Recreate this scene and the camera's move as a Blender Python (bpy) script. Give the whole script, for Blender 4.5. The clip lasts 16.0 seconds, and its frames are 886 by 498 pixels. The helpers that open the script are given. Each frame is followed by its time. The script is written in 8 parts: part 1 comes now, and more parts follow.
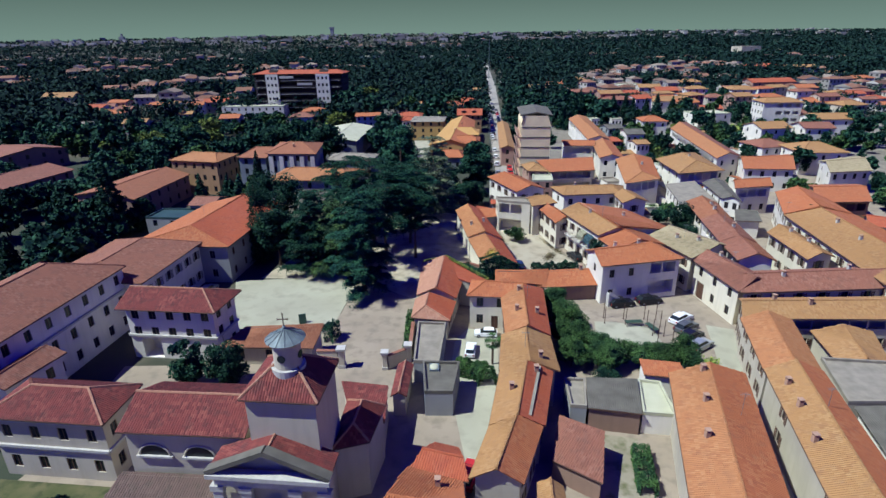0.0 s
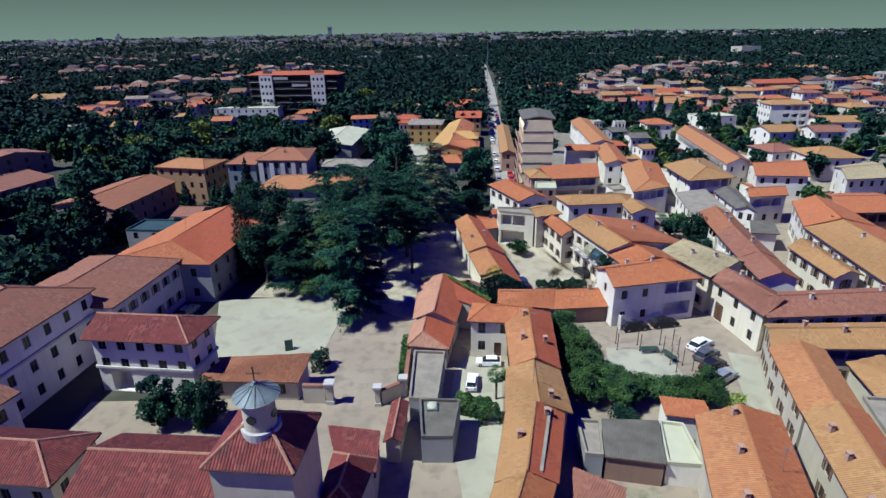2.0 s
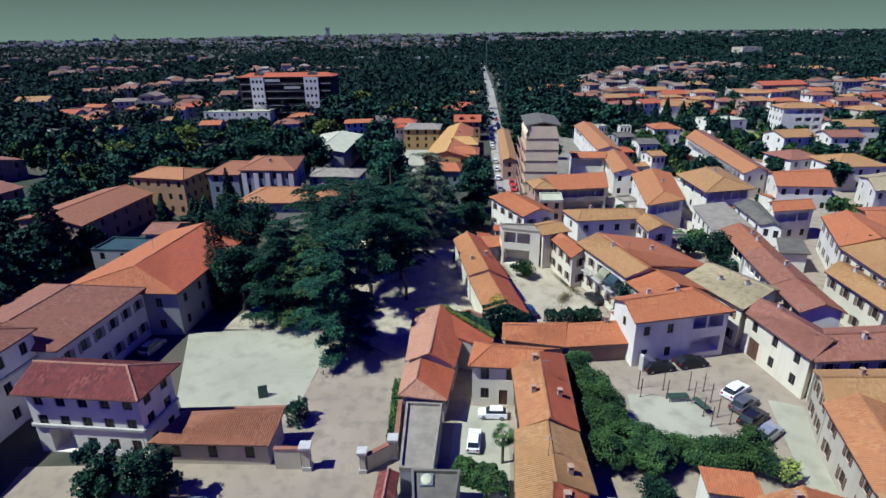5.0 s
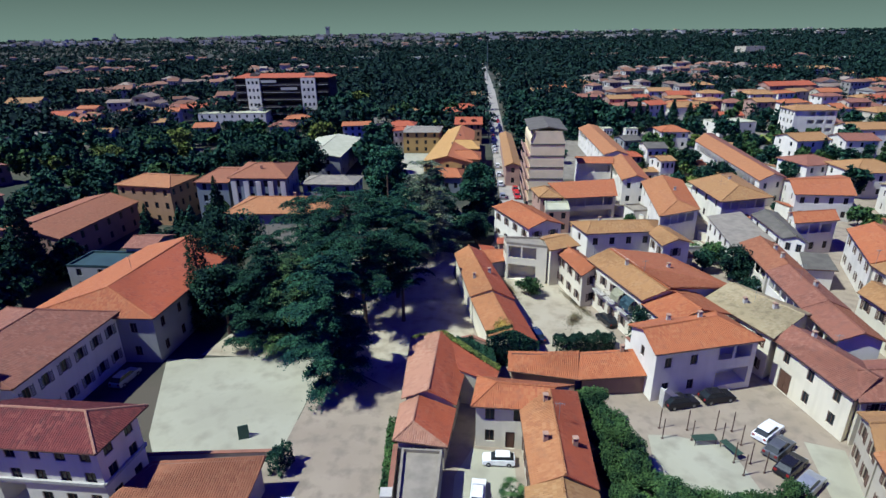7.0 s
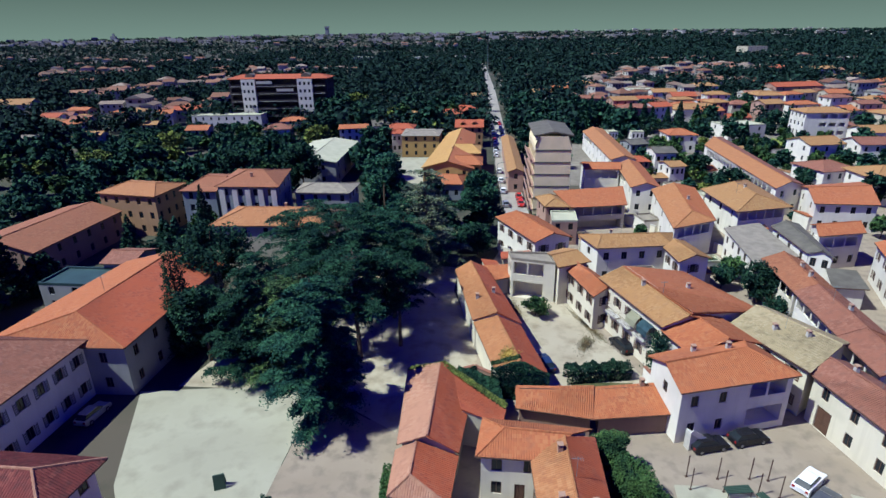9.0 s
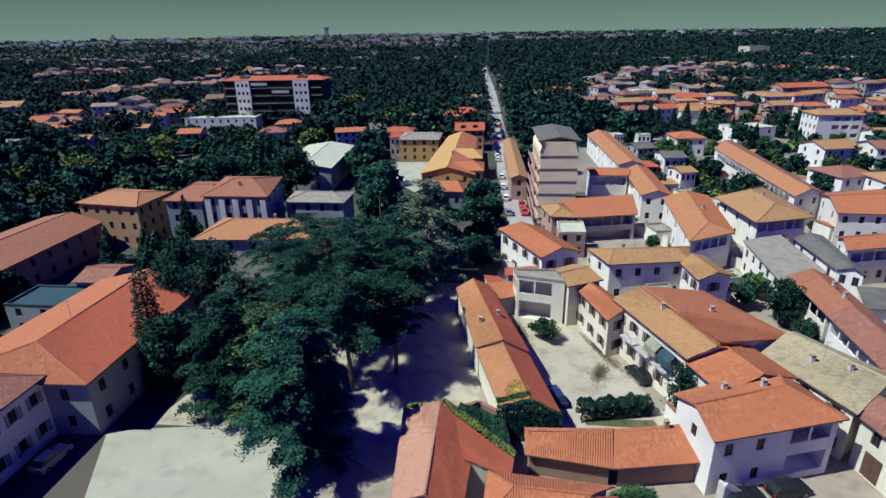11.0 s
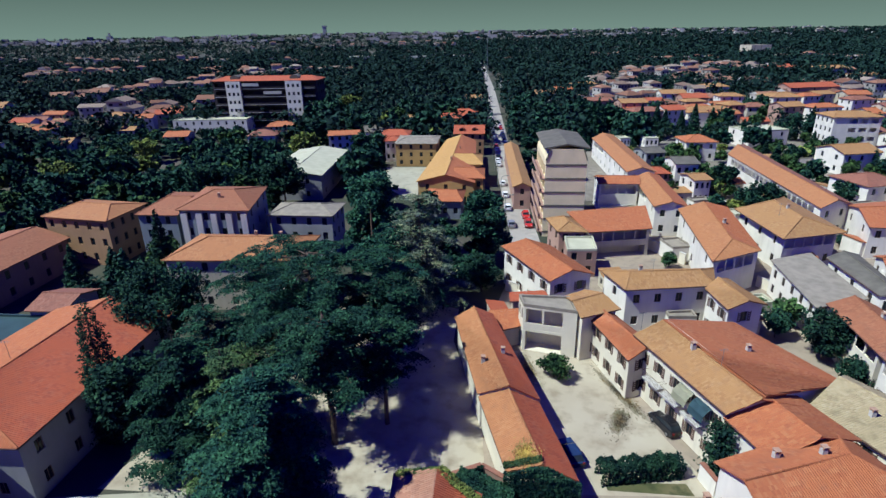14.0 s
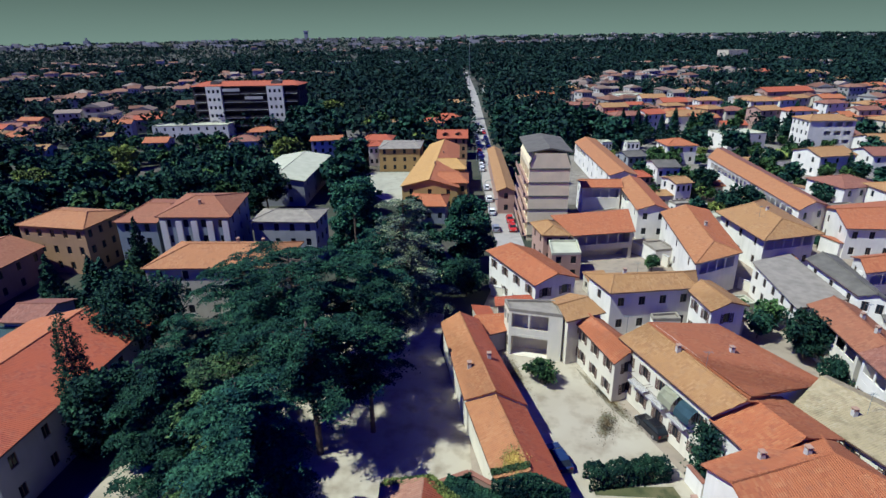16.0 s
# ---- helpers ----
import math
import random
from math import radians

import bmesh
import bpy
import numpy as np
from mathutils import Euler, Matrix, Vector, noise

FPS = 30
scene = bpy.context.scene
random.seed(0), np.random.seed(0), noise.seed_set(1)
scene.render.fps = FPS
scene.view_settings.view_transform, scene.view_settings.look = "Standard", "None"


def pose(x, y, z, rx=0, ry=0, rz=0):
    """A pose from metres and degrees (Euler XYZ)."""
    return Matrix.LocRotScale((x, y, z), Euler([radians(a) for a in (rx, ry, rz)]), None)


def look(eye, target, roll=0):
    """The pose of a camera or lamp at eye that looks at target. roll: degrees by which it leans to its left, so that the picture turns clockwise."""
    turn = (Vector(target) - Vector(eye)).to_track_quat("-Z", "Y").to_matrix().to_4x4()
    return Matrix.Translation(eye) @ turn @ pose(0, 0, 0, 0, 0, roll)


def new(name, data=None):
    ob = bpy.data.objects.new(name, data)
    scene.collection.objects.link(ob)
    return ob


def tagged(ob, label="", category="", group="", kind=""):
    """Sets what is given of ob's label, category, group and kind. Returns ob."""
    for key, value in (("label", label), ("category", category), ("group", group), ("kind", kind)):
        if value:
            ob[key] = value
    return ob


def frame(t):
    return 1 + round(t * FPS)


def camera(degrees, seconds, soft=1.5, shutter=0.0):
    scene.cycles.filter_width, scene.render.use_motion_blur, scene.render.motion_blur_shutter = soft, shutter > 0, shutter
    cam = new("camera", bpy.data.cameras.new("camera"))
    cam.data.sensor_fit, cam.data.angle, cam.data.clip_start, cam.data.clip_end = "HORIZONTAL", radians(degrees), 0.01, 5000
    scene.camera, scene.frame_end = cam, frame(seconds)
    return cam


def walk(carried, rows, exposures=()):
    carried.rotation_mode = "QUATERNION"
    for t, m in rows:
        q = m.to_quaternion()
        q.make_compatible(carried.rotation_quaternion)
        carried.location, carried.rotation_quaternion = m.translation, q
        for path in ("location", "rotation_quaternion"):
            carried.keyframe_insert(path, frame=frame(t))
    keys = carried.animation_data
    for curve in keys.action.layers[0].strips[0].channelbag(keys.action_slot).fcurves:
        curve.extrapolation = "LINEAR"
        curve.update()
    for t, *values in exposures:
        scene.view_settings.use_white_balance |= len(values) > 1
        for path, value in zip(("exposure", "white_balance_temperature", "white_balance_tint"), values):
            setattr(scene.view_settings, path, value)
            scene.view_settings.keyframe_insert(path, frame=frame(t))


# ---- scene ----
cam = camera(77.61, 16.0)
PATH = [
    (0, (0.000, 0.000, 42.100), (-0.000, 93.117, 5.643), -0.844),
    (0.5, (-0.008, 1.974, 42.122), (0.161, 95.092, 5.667), -0.836),
    (1, (-0.000, 3.713, 42.182), (0.219, 96.827, 5.717), -0.823),
    (1.5, (0.013, 5.699, 42.250), (0.255, 98.804, 5.761), -0.839),
    (2, (-0.004, 7.470, 42.312), (0.326, 100.571, 5.813), -0.835),
    (2.5, (0.003, 9.309, 42.341), (0.417, 102.418, 5.864), -0.825),
    (3, (0.036, 11.149, 42.345), (0.530, 104.265, 5.889), -0.833),
    (3.5, (0.089, 12.986, 42.228), (0.710, 106.132, 5.850), -0.850),
    (4, (0.154, 14.800, 42.176), (0.794, 107.953, 5.815), -0.843),
    (6.5, (0.389, 24.016, 42.282), (0.950, 117.118, 5.790), -0.848),
    (7, (0.409, 25.859, 42.372), (0.954, 118.956, 5.865), -0.866),
    (7.5, (0.430, 27.723, 42.400), (1.015, 120.808, 5.863), -0.818),
    (8, (0.416, 29.556, 42.443), (1.001, 122.639, 5.901), -0.845),
    (8.5, (0.401, 31.385, 42.478), (0.967, 124.464, 5.927), -0.863),
    (9, (0.397, 33.220, 42.444), (0.998, 126.302, 5.902), -0.868),
    (11.5, (0.564, 42.512, 42.318), (1.203, 135.616, 5.834), -0.974),
    (12, (0.638, 44.297, 42.334), (1.347, 137.393, 5.827), -0.971),
    (12.5, (0.666, 46.118, 42.344), (1.412, 139.199, 5.801), -0.984),
    (13, (0.711, 47.887, 42.365), (1.406, 140.977, 5.844), -0.977),
    (13.5, (0.773, 49.612, 42.379), (1.325, 142.723, 5.911), -0.969),
    (14, (0.829, 50.748, 42.277), (1.673, 143.769, 5.583), -0.970),
    (14.5, (0.820, 51.044, 42.193), (2.415, 144.002, 5.365), -0.975),
    (15, (0.823, 51.123, 42.191), (3.006, 144.243, 5.805), -0.950),
    (15.5, (0.826, 51.170, 42.208), (3.593, 144.400, 6.144), -0.958),
    (16, (0.763, 51.161, 42.234), (4.477, 144.389, 6.252), -0.919),
]
walk(cam, [(t, look(eye, target, roll)) for t, eye, target, roll in PATH], exposures=[(0.0, 0.53, 4950, 4), (16.0, 0.53, 4950, 4)])

# ---- world, sun, exposure ----
SUN_AZ = Vector((-1.0, -0.25, 0.0)).normalized()
SUN_EL = radians(55)
world = bpy.data.worlds.new("sky_world")
scene.world = world
world.use_nodes = True
wn = world.node_tree.nodes
sky = wn.new("ShaderNodeTexSky")
sky.sky_type = "NISHITA"
sky.sun_disc = False
sky.sun_elevation = SUN_EL
sky.sun_rotation = radians(-104.0)
sky.altitude = 6000
sky.air_density, sky.dust_density, sky.ozone_density = 1.3, 0.3, 8.0
wn["Background"].inputs["Strength"].default_value = 0.044
deep = wn.new("ShaderNodeMix")
deep.data_type, deep.blend_type = "RGBA", "MULTIPLY"
deep.inputs[0].default_value = 1.0
deep.inputs[7].default_value = (0.03, 0.06, 2.5, 1)
world.node_tree.links.new(sky.outputs["Color"], deep.inputs[6])
world.node_tree.links.new(deep.outputs[2], wn["Background"].inputs["Color"])
sun_data = bpy.data.lights.new("sun", "SUN")
sun_data.energy, sun_data.angle, sun_data.color = 5.0, radians(0.53), (1.0, 0.90, 0.70)
sun = new("sun", sun_data)
to_sun = SUN_AZ * math.cos(SUN_EL) + Vector((0, 0, math.sin(SUN_EL)))
sun.matrix_basis = look(to_sun * 200, (0, 0, 0))

# ---- materials ----


def nodes_of(name, rough=0.8, metal=0.0):
    m = bpy.data.materials.new(name)
    m.use_nodes = True
    b = m.node_tree.nodes["Principled BSDF"]
    b.inputs["Roughness"].default_value, b.inputs["Metallic"].default_value = rough, metal
    b.inputs["Specular IOR Level"].default_value = 0.3
    return m, m.node_tree.nodes, m.node_tree.links, b


def mixc(n, l, fac, a, b, kind="MIX"):
    x = n.new("ShaderNodeMix")
    x.data_type, x.blend_type = "RGBA", kind
    for k, v in ((0, fac), (6, a), (7, b)):
        if hasattr(v, "is_linked"):
            l.new(v, x.inputs[k])
        elif k:
            x.inputs[k].default_value = (*v, 1)
        else:
            x.inputs[k].default_value = v
    return x.outputs[2]


def noise_fac(n, l, vec, scale, detail=4, lo=0.35, hi=0.65):
    t = n.new("ShaderNodeTexNoise")
    t.inputs["Scale"].default_value, t.inputs["Detail"].default_value = scale, detail
    l.new(vec, t.inputs["Vector"])
    r = n.new("ShaderNodeMapRange")
    r.inputs[1].default_value, r.inputs[2].default_value = lo, hi
    l.new(t.outputs["Fac"], r.inputs[0])
    return r.outputs[0]


def bump(n, l, b, height, dist, strength=0.6):
    k = n.new("ShaderNodeBump")
    k.inputs["Strength"].default_value, k.inputs["Distance"].default_value = strength, dist
    l.new(height, k.inputs["Height"])
    l.new(k.outputs["Normal"], b.inputs["Normal"])


def stucco(name, base, stain, rough=0.9):
    """Rendered wall: large faded patches, rain streaks and a fine grain."""
    m, n, l, b = nodes_of(name, rough)
    pos = n.new("ShaderNodeNewGeometry").outputs["Position"]
    big = noise_fac(n, l, pos, 0.25, 5, 0.4, 0.75)
    sq = n.new("ShaderNodeVectorMath")
    sq.operation = "MULTIPLY"
    sq.inputs[1].default_value = (1.6, 1.6, 0.12)
    l.new(pos, sq.inputs[0])
    streak = noise_fac(n, l, sq.outputs[0], 1.0, 5, 0.5, 0.8)
    fine = noise_fac(n, l, pos, 9, 3)
    c = mixc(n, l, big, base, [0.82 * v for v in base])
    half = n.new("ShaderNodeMath")
    half.operation = "MULTIPLY"
    half.inputs[1].default_value = 0.28
    l.new(streak, half.inputs[0])
    l.new(mixc(n, l, half.outputs[0], c, stain), b.inputs["Base Color"])
    bump(n, l, b, fine, 0.01, 0.4)
    return m


def tiles(name, base, dark, pale, moss=None, amount=0.3):
    """Clay roof tiles: every tile its own tone, weathered patches over the slope, rounded rows and lapped courses."""
    m, n, l, b = nodes_of(name, 0.85)
    uv = n.new("ShaderNodeUVMap").outputs[0]
    pos = n.new("ShaderNodeNewGeometry").outputs["Position"]
    cell = n.new("ShaderNodeVectorMath")
    cell.operation = "DIVIDE"
    cell.inputs[1].default_value = (0.24, 0.40, 1)
    l.new(uv, cell.inputs[0])
    fl = n.new("ShaderNodeVectorMath")
    fl.operation = "FLOOR"
    l.new(cell.outputs[0], fl.inputs[0])
    wnz = n.new("ShaderNodeTexWhiteNoise")
    wnz.noise_dimensions = "2D"
    l.new(fl.outputs[0], wnz.inputs["Vector"])
    r = n.new("ShaderNodeValToRGB")
    e = r.color_ramp.elements
    e[0].color, e[1].color = (*dark, 1), (*pale, 1)
    mid = e.new(0.5)
    mid.color = (*base, 1)
    l.new(wnz.outputs["Value"], r.inputs[0])
    patch = noise_fac(n, l, pos, 0.35, 6, 0.42, 0.62)
    c = mixc(n, l, 0.45, mixc(n, l, patch, r.outputs[0], base), base)
    if moss:
        mo = noise_fac(n, l, pos, 1.1, 6, 0.5, 0.75)
        k = n.new("ShaderNodeMath")
        k.operation = "MULTIPLY"
        k.inputs[1].default_value = amount
        l.new(mo, k.inputs[0])
        c = mixc(n, l, k.outputs[0], c, moss)
    l.new(c, b.inputs["Base Color"])
    fr = n.new("ShaderNodeVectorMath")
    fr.operation = "FRACTION"
    l.new(cell.outputs[0], fr.inputs[0])
    sep = n.new("ShaderNodeSeparateXYZ")
    l.new(fr.outputs[0], sep.inputs[0])
    bump(n, l, b, sep.outputs["Y"], 0.05, 0.7)
    return m


def plain(name, base, rough=0.6, metal=0.0, var=0.8, scale=2.0):
    m, n, l, b = nodes_of(name, rough, metal)
    pos = n.new("ShaderNodeNewGeometry").outputs["Position"]
    f = noise_fac(n, l, pos, scale, 5, 0.35, 0.7)
    l.new(mixc(n, l, f, base, [var * v for v in base]), b.inputs["Base Color"])
    return m


def ground_mat(name, a, b_, c_, s1, s2, rough=0.95):
    m, n, l, b = nodes_of(name, rough)
    pos = n.new("ShaderNodeNewGeometry").outputs["Position"]
    f1 = noise_fac(n, l, pos, s1, 6, 0.42, 0.6)
    f2 = noise_fac(n, l, pos, s2, 6, 0.48, 0.7)
    c = mixc(n, l, f2, mixc(n, l, f1, a, b_), c_)
    l.new(c, b.inputs["Base Color"])
    bump(n, l, b, noise_fac(n, l, pos, 14, 3), 0.02, 0.3)
    return m


def leaves(name, a, b_):
    m, n, l, b = nodes_of(name, 0.8)
    b.inputs["Specular IOR Level"].default_value = 0.08
    g = n.new("ShaderNodeNewGeometry")
    o = n.new("ShaderNodeObjectInfo").outputs["Random"]
    c = mixc(n, l, g.outputs["Random Per Island"], a, b_)
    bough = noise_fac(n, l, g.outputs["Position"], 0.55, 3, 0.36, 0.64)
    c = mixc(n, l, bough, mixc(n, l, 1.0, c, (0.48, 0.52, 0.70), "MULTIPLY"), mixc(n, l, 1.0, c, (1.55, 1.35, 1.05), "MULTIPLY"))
    h = n.new("ShaderNodeHueSaturation")
    l.new(c, h.inputs["Color"])
    mr = n.new("ShaderNodeMapRange")
    mr.inputs[3].default_value, mr.inputs[4].default_value = 0.7, 1.35
    l.new(o, mr.inputs[0])
    l.new(mr.outputs[0], h.inputs["Value"])
    l.new(h.outputs[0], b.inputs["Base Color"])
    return m


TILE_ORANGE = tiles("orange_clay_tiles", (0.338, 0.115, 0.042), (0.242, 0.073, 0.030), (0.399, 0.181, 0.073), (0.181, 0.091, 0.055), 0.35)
TILE_RED = tiles("red_clay_tiles", (0.331, 0.083, 0.033), (0.206, 0.048, 0.030), (0.327, 0.115, 0.060), (0.163, 0.066, 0.048), 0.3)
TILE_TAN = tiles("faded_clay_tiles", (0.302, 0.166, 0.060), (0.217, 0.106, 0.040), (0.363, 0.230, 0.096), (0.206, 0.121, 0.066), 0.4)
TILE_OLD = tiles("old_dark_clay_tiles", (0.155, 0.037, 0.030), (0.061, 0.020, 0.019), (0.274, 0.094, 0.068), (0.054, 0.029, 0.025), 0.65)
TILE_BROWN = tiles("brown_weathered_tiles", (0.217, 0.091, 0.055), (0.133, 0.055, 0.036), (0.278, 0.145, 0.096), (0.121, 0.066, 0.048), 0.5)
# On split roofs this paler tone paints the fuller sun of west slopes.
TILE_WARM = tiles("warm_pale_clay_tiles", (0.324, 0.144, 0.054), (0.238, 0.094, 0.036), (0.382, 0.202, 0.086), (0.202, 0.101, 0.050), 0.45)
TILE_MOSSY = tiles("grey_brown_mossy_tiles", (0.122, 0.079, 0.061), (0.072, 0.050, 0.040), (0.173, 0.122, 0.094), (0.058, 0.054, 0.036), 0.5)
TILE_SALMON = tiles("salmon_clay_tiles", (0.245, 0.098, 0.046), (0.172, 0.063, 0.031), (0.295, 0.145, 0.071), (0.173, 0.086, 0.047), 0.4)
TILE_LICHEN = tiles("lichen_covered_tiles", (0.338, 0.274, 0.144), (0.238, 0.180, 0.094), (0.403, 0.346, 0.209), (0.173, 0.144, 0.072), 0.7)
TILE_GOLD = tiles("golden_yellow_tiles", (0.418, 0.245, 0.072), (0.317, 0.173, 0.050), (0.461, 0.302, 0.115), (0.259, 0.144, 0.058), 0.35)
TILE_PINK = tiles("pinkish_old_tiles", (0.346, 0.180, 0.108), (0.259, 0.119, 0.072), (0.396, 0.238, 0.151), (0.187, 0.094, 0.065), 0.4)
SLATE = plain("grey_roof_sheet", (0.13, 0.118, 0.09), 0.8, 0, 0.65, 0.6)
SLATE_PALE = plain("pale_concrete_roof", (0.26, 0.228, 0.17), 0.9, 0, 0.72, 0.8)
ROOF_WHITE = plain("white_roof_membrane", (0.44, 0.43, 0.29), 0.85, 0, 0.82, 0.4)
ROOF_TEAL = plain("dark_green_roof_sheet", (0.034, 0.064, 0.064), 0.6, 0, 0.7, 0.5)
WALL_WHITE = stucco("white_plaster", (0.68, 0.64, 0.54), (0.42, 0.38, 0.3))
WALL_IVORY = stucco("ivory_plaster", (0.62, 0.57, 0.43), (0.38, 0.33, 0.24))
WALL_CREAM = stucco("cream_plaster", (0.462, 0.413, 0.308), (0.280, 0.231, 0.161))
WALL_YELLOW = stucco("yellow_plaster", (0.388, 0.259, 0.088), (0.247, 0.164, 0.071))
WALL_PINK = stucco("pink_plaster", (0.365, 0.235, 0.176), (0.235, 0.147, 0.106))
WALL_GREY = stucco("grey_plaster", (0.270, 0.270, 0.265), (0.164, 0.159, 0.147))
WALL_OCHRE = stucco("ochre_plaster", (0.329, 0.200, 0.100), (0.211, 0.130, 0.071))
WALL_SLATE = stucco("grey_blue_plaster", (0.189, 0.210, 0.224), (0.126, 0.140, 0.147))
WALL_BRICK = stucco("rubble_and_brick_wall", (0.247, 0.159, 0.112), (0.141, 0.094, 0.071))
TRIM = plain("pale_stone_trim", (0.450, 0.427, 0.375), 0.8)
GLASS = plain("dark_window_glass", (0.02, 0.025, 0.03), 0.12, 0, 0.6)
FRAME = plain("brown_window_frame", (0.105, 0.060, 0.038), 0.6)
SHUT_BROWN = plain("brown_shutter", (0.098, 0.053, 0.034), 0.65)
SHUT_GREEN = plain("green_shutter", (0.038, 0.068, 0.045), 0.65)
SHUT_GREY = plain("grey_shutter", (0.165, 0.165, 0.158), 0.65)
METAL = plain("zinc_sheet", (0.17, 0.20, 0.20), 0.6, 0.2, 0.7, 1.5)
COPPER = plain("brown_copper_gutter", (0.120, 0.068, 0.045), 0.5, 0.5)
BRICK = plain("chimney_brick", (0.375, 0.240, 0.158), 0.9)
IRON = plain("rusty_iron", (0.10, 0.06, 0.045), 0.7, 0.4)
GROUND = ground_mat("town_ground", (0.034, 0.042, 0.024), (0.084, 0.071, 0.050), (0.021, 0.030, 0.017), 0.03, 0.12)
ASPHALT = ground_mat("worn_asphalt", (0.172, 0.152, 0.115), (0.224, 0.198, 0.152), (0.119, 0.106, 0.083), 0.08, 0.5)
CONCRETE = ground_mat("pale_concrete", (0.31, 0.295, 0.21), (0.35, 0.335, 0.24), (0.26, 0.245, 0.175), 0.10, 0.4)
ROAD = ground_mat("pale_street_paving", (0.290, 0.264, 0.218), (0.330, 0.304, 0.257), (0.238, 0.218, 0.185), 0.08, 0.4)
PAVING = ground_mat("beige_paving", (0.251, 0.205, 0.145), (0.284, 0.234, 0.168), (0.198, 0.162, 0.119), 0.12, 0.6)
GRAVEL = ground_mat("pale_gravel_earth", (0.34, 0.295, 0.205), (0.385, 0.34, 0.24), (0.245, 0.205, 0.135), 0.10, 0.45)
GRASS = ground_mat("dry_grass", (0.067, 0.072, 0.025), (0.111, 0.100, 0.044), (0.039, 0.047, 0.017), 0.2, 0.9)
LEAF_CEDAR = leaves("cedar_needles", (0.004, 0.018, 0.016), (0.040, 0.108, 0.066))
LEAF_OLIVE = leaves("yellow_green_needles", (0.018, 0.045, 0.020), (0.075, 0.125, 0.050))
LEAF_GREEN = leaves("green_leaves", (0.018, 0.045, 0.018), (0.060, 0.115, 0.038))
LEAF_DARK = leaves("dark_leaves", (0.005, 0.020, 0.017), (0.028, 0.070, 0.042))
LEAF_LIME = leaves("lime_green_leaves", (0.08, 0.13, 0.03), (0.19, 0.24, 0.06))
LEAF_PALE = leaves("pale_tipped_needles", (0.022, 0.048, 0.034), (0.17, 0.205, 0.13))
# Sunlight on the ivy rims is put into this yellow-green.
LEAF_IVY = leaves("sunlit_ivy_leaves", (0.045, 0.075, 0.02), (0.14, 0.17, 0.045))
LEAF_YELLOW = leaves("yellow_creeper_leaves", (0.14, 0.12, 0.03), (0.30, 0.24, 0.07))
BARK = plain("bark", (0.10, 0.07, 0.05), 0.95, 0, 0.6, 3)

# ---- mesh helpers ----


def V3(x, y, z=0.0):
    return Vector((x, y, z))


def link_mesh(name, bm, mat, parent=None, label=""):
    me = bpy.data.meshes.new(name)
    bm.normal_update()
    bm.to_mesh(me)
    bm.free()
    for k in (mat if isinstance(mat, (list, tuple)) else [mat]):
        me.materials.append(k)
    ob = new(name, me)
    if parent:
        ob.parent = parent
    if label:
        ob["label"] = label
    return ob


def part(name, bm, mat, parent, label=""):
    return link_mesh(name, bm, mat, parent, label)


def shared(name, me, m, parent, label=""):
    ob = new(name, me)
    ob.matrix_basis = m
    ob.parent = parent
    if label:
        ob["label"] = label
    return ob


def empty(name, at, label, category, group="", kind=""):
    ob = new(name)
    ob.location = at
    ob.empty_display_size = 0.5
    return tagged(ob, label, category, group, kind)


def box(bm, x0, y0, z0, x1, y1, z1, m=None):
    vs = [bm.verts.new(V3(x, y, z) if m is None else m @ V3(x, y, z)) for z in (z0, z1) for x, y in ((x0, y0), (x1, y0), (x1, y1), (x0, y1))]
    for f in ((3, 2, 1, 0), (4, 5, 6, 7), (0, 1, 5, 4), (1, 2, 6, 5), (2, 3, 7, 6), (3, 0, 4, 7)):
        bm.faces.new([vs[i] for i in f])
    return vs


def tube(bm, a, b, r0, r1=None, n=8, caps=True):
    r1 = r0 if r1 is None else r1
    a, b = Vector(a), Vector(b)
    q = (b - a).to_track_quat("Z", "Y")
    ring = [[bm.verts.new(p + q @ V3(r * math.cos(2 * math.pi * i / n), r * math.sin(2 * math.pi * i / n))) for i in range(n)] for p, r in ((a, r0), (b, r1))]
    for i in range(n):
        bm.faces.new((ring[0][i], ring[0][(i + 1) % n], ring[1][(i + 1) % n], ring[1][i]))
    if caps:
        bm.faces.new(ring[0][::-1])
        bm.faces.new(ring[1])


def bm_new():
    return bmesh.new()


MESHES = {}


def cached(key, make, mats):
    if key not in MESHES:
        bm = bm_new()
        make(bm)
        me = bpy.data.meshes.new(key[0])
        bm.to_mesh(me)
        bm.free()
        for k in mats:
            me.materials.append(k)
        MESHES[key] = me
    return MESHES[key]


# ---- houses ----
def plate(bm, us, vs, holes, y0, y1):
    """A flat plate with openings, in one piece: front at y1, back at y0."""
    def solid(i, j):
        return 0 <= i < len(us) - 1 and 0 <= j < len(vs) - 1 and (i, j) not in holes
    seen = {}

    def at(i, j, y):
        if (i, j, y) not in seen:
            seen[(i, j, y)] = bm.verts.new((us[i], y, vs[j]))
        return seen[(i, j, y)]
    for i in range(len(us) - 1):
        for j in range(len(vs) - 1):
            if not solid(i, j):
                continue
            c = ((i, j), (i + 1, j), (i + 1, j + 1), (i, j + 1))
            bm.faces.new([at(*k, y1) for k in c[::-1]])
            for k, (di, dj) in enumerate(((0, -1), (1, 0), (0, 1), (-1, 0))):
                if not solid(i + di, j + dj):
                    p, q = c[k], c[(k + 1) % 4]
                    bm.faces.new((at(*p, y0), at(*p, y1), at(*q, y1), at(*q, y0)))


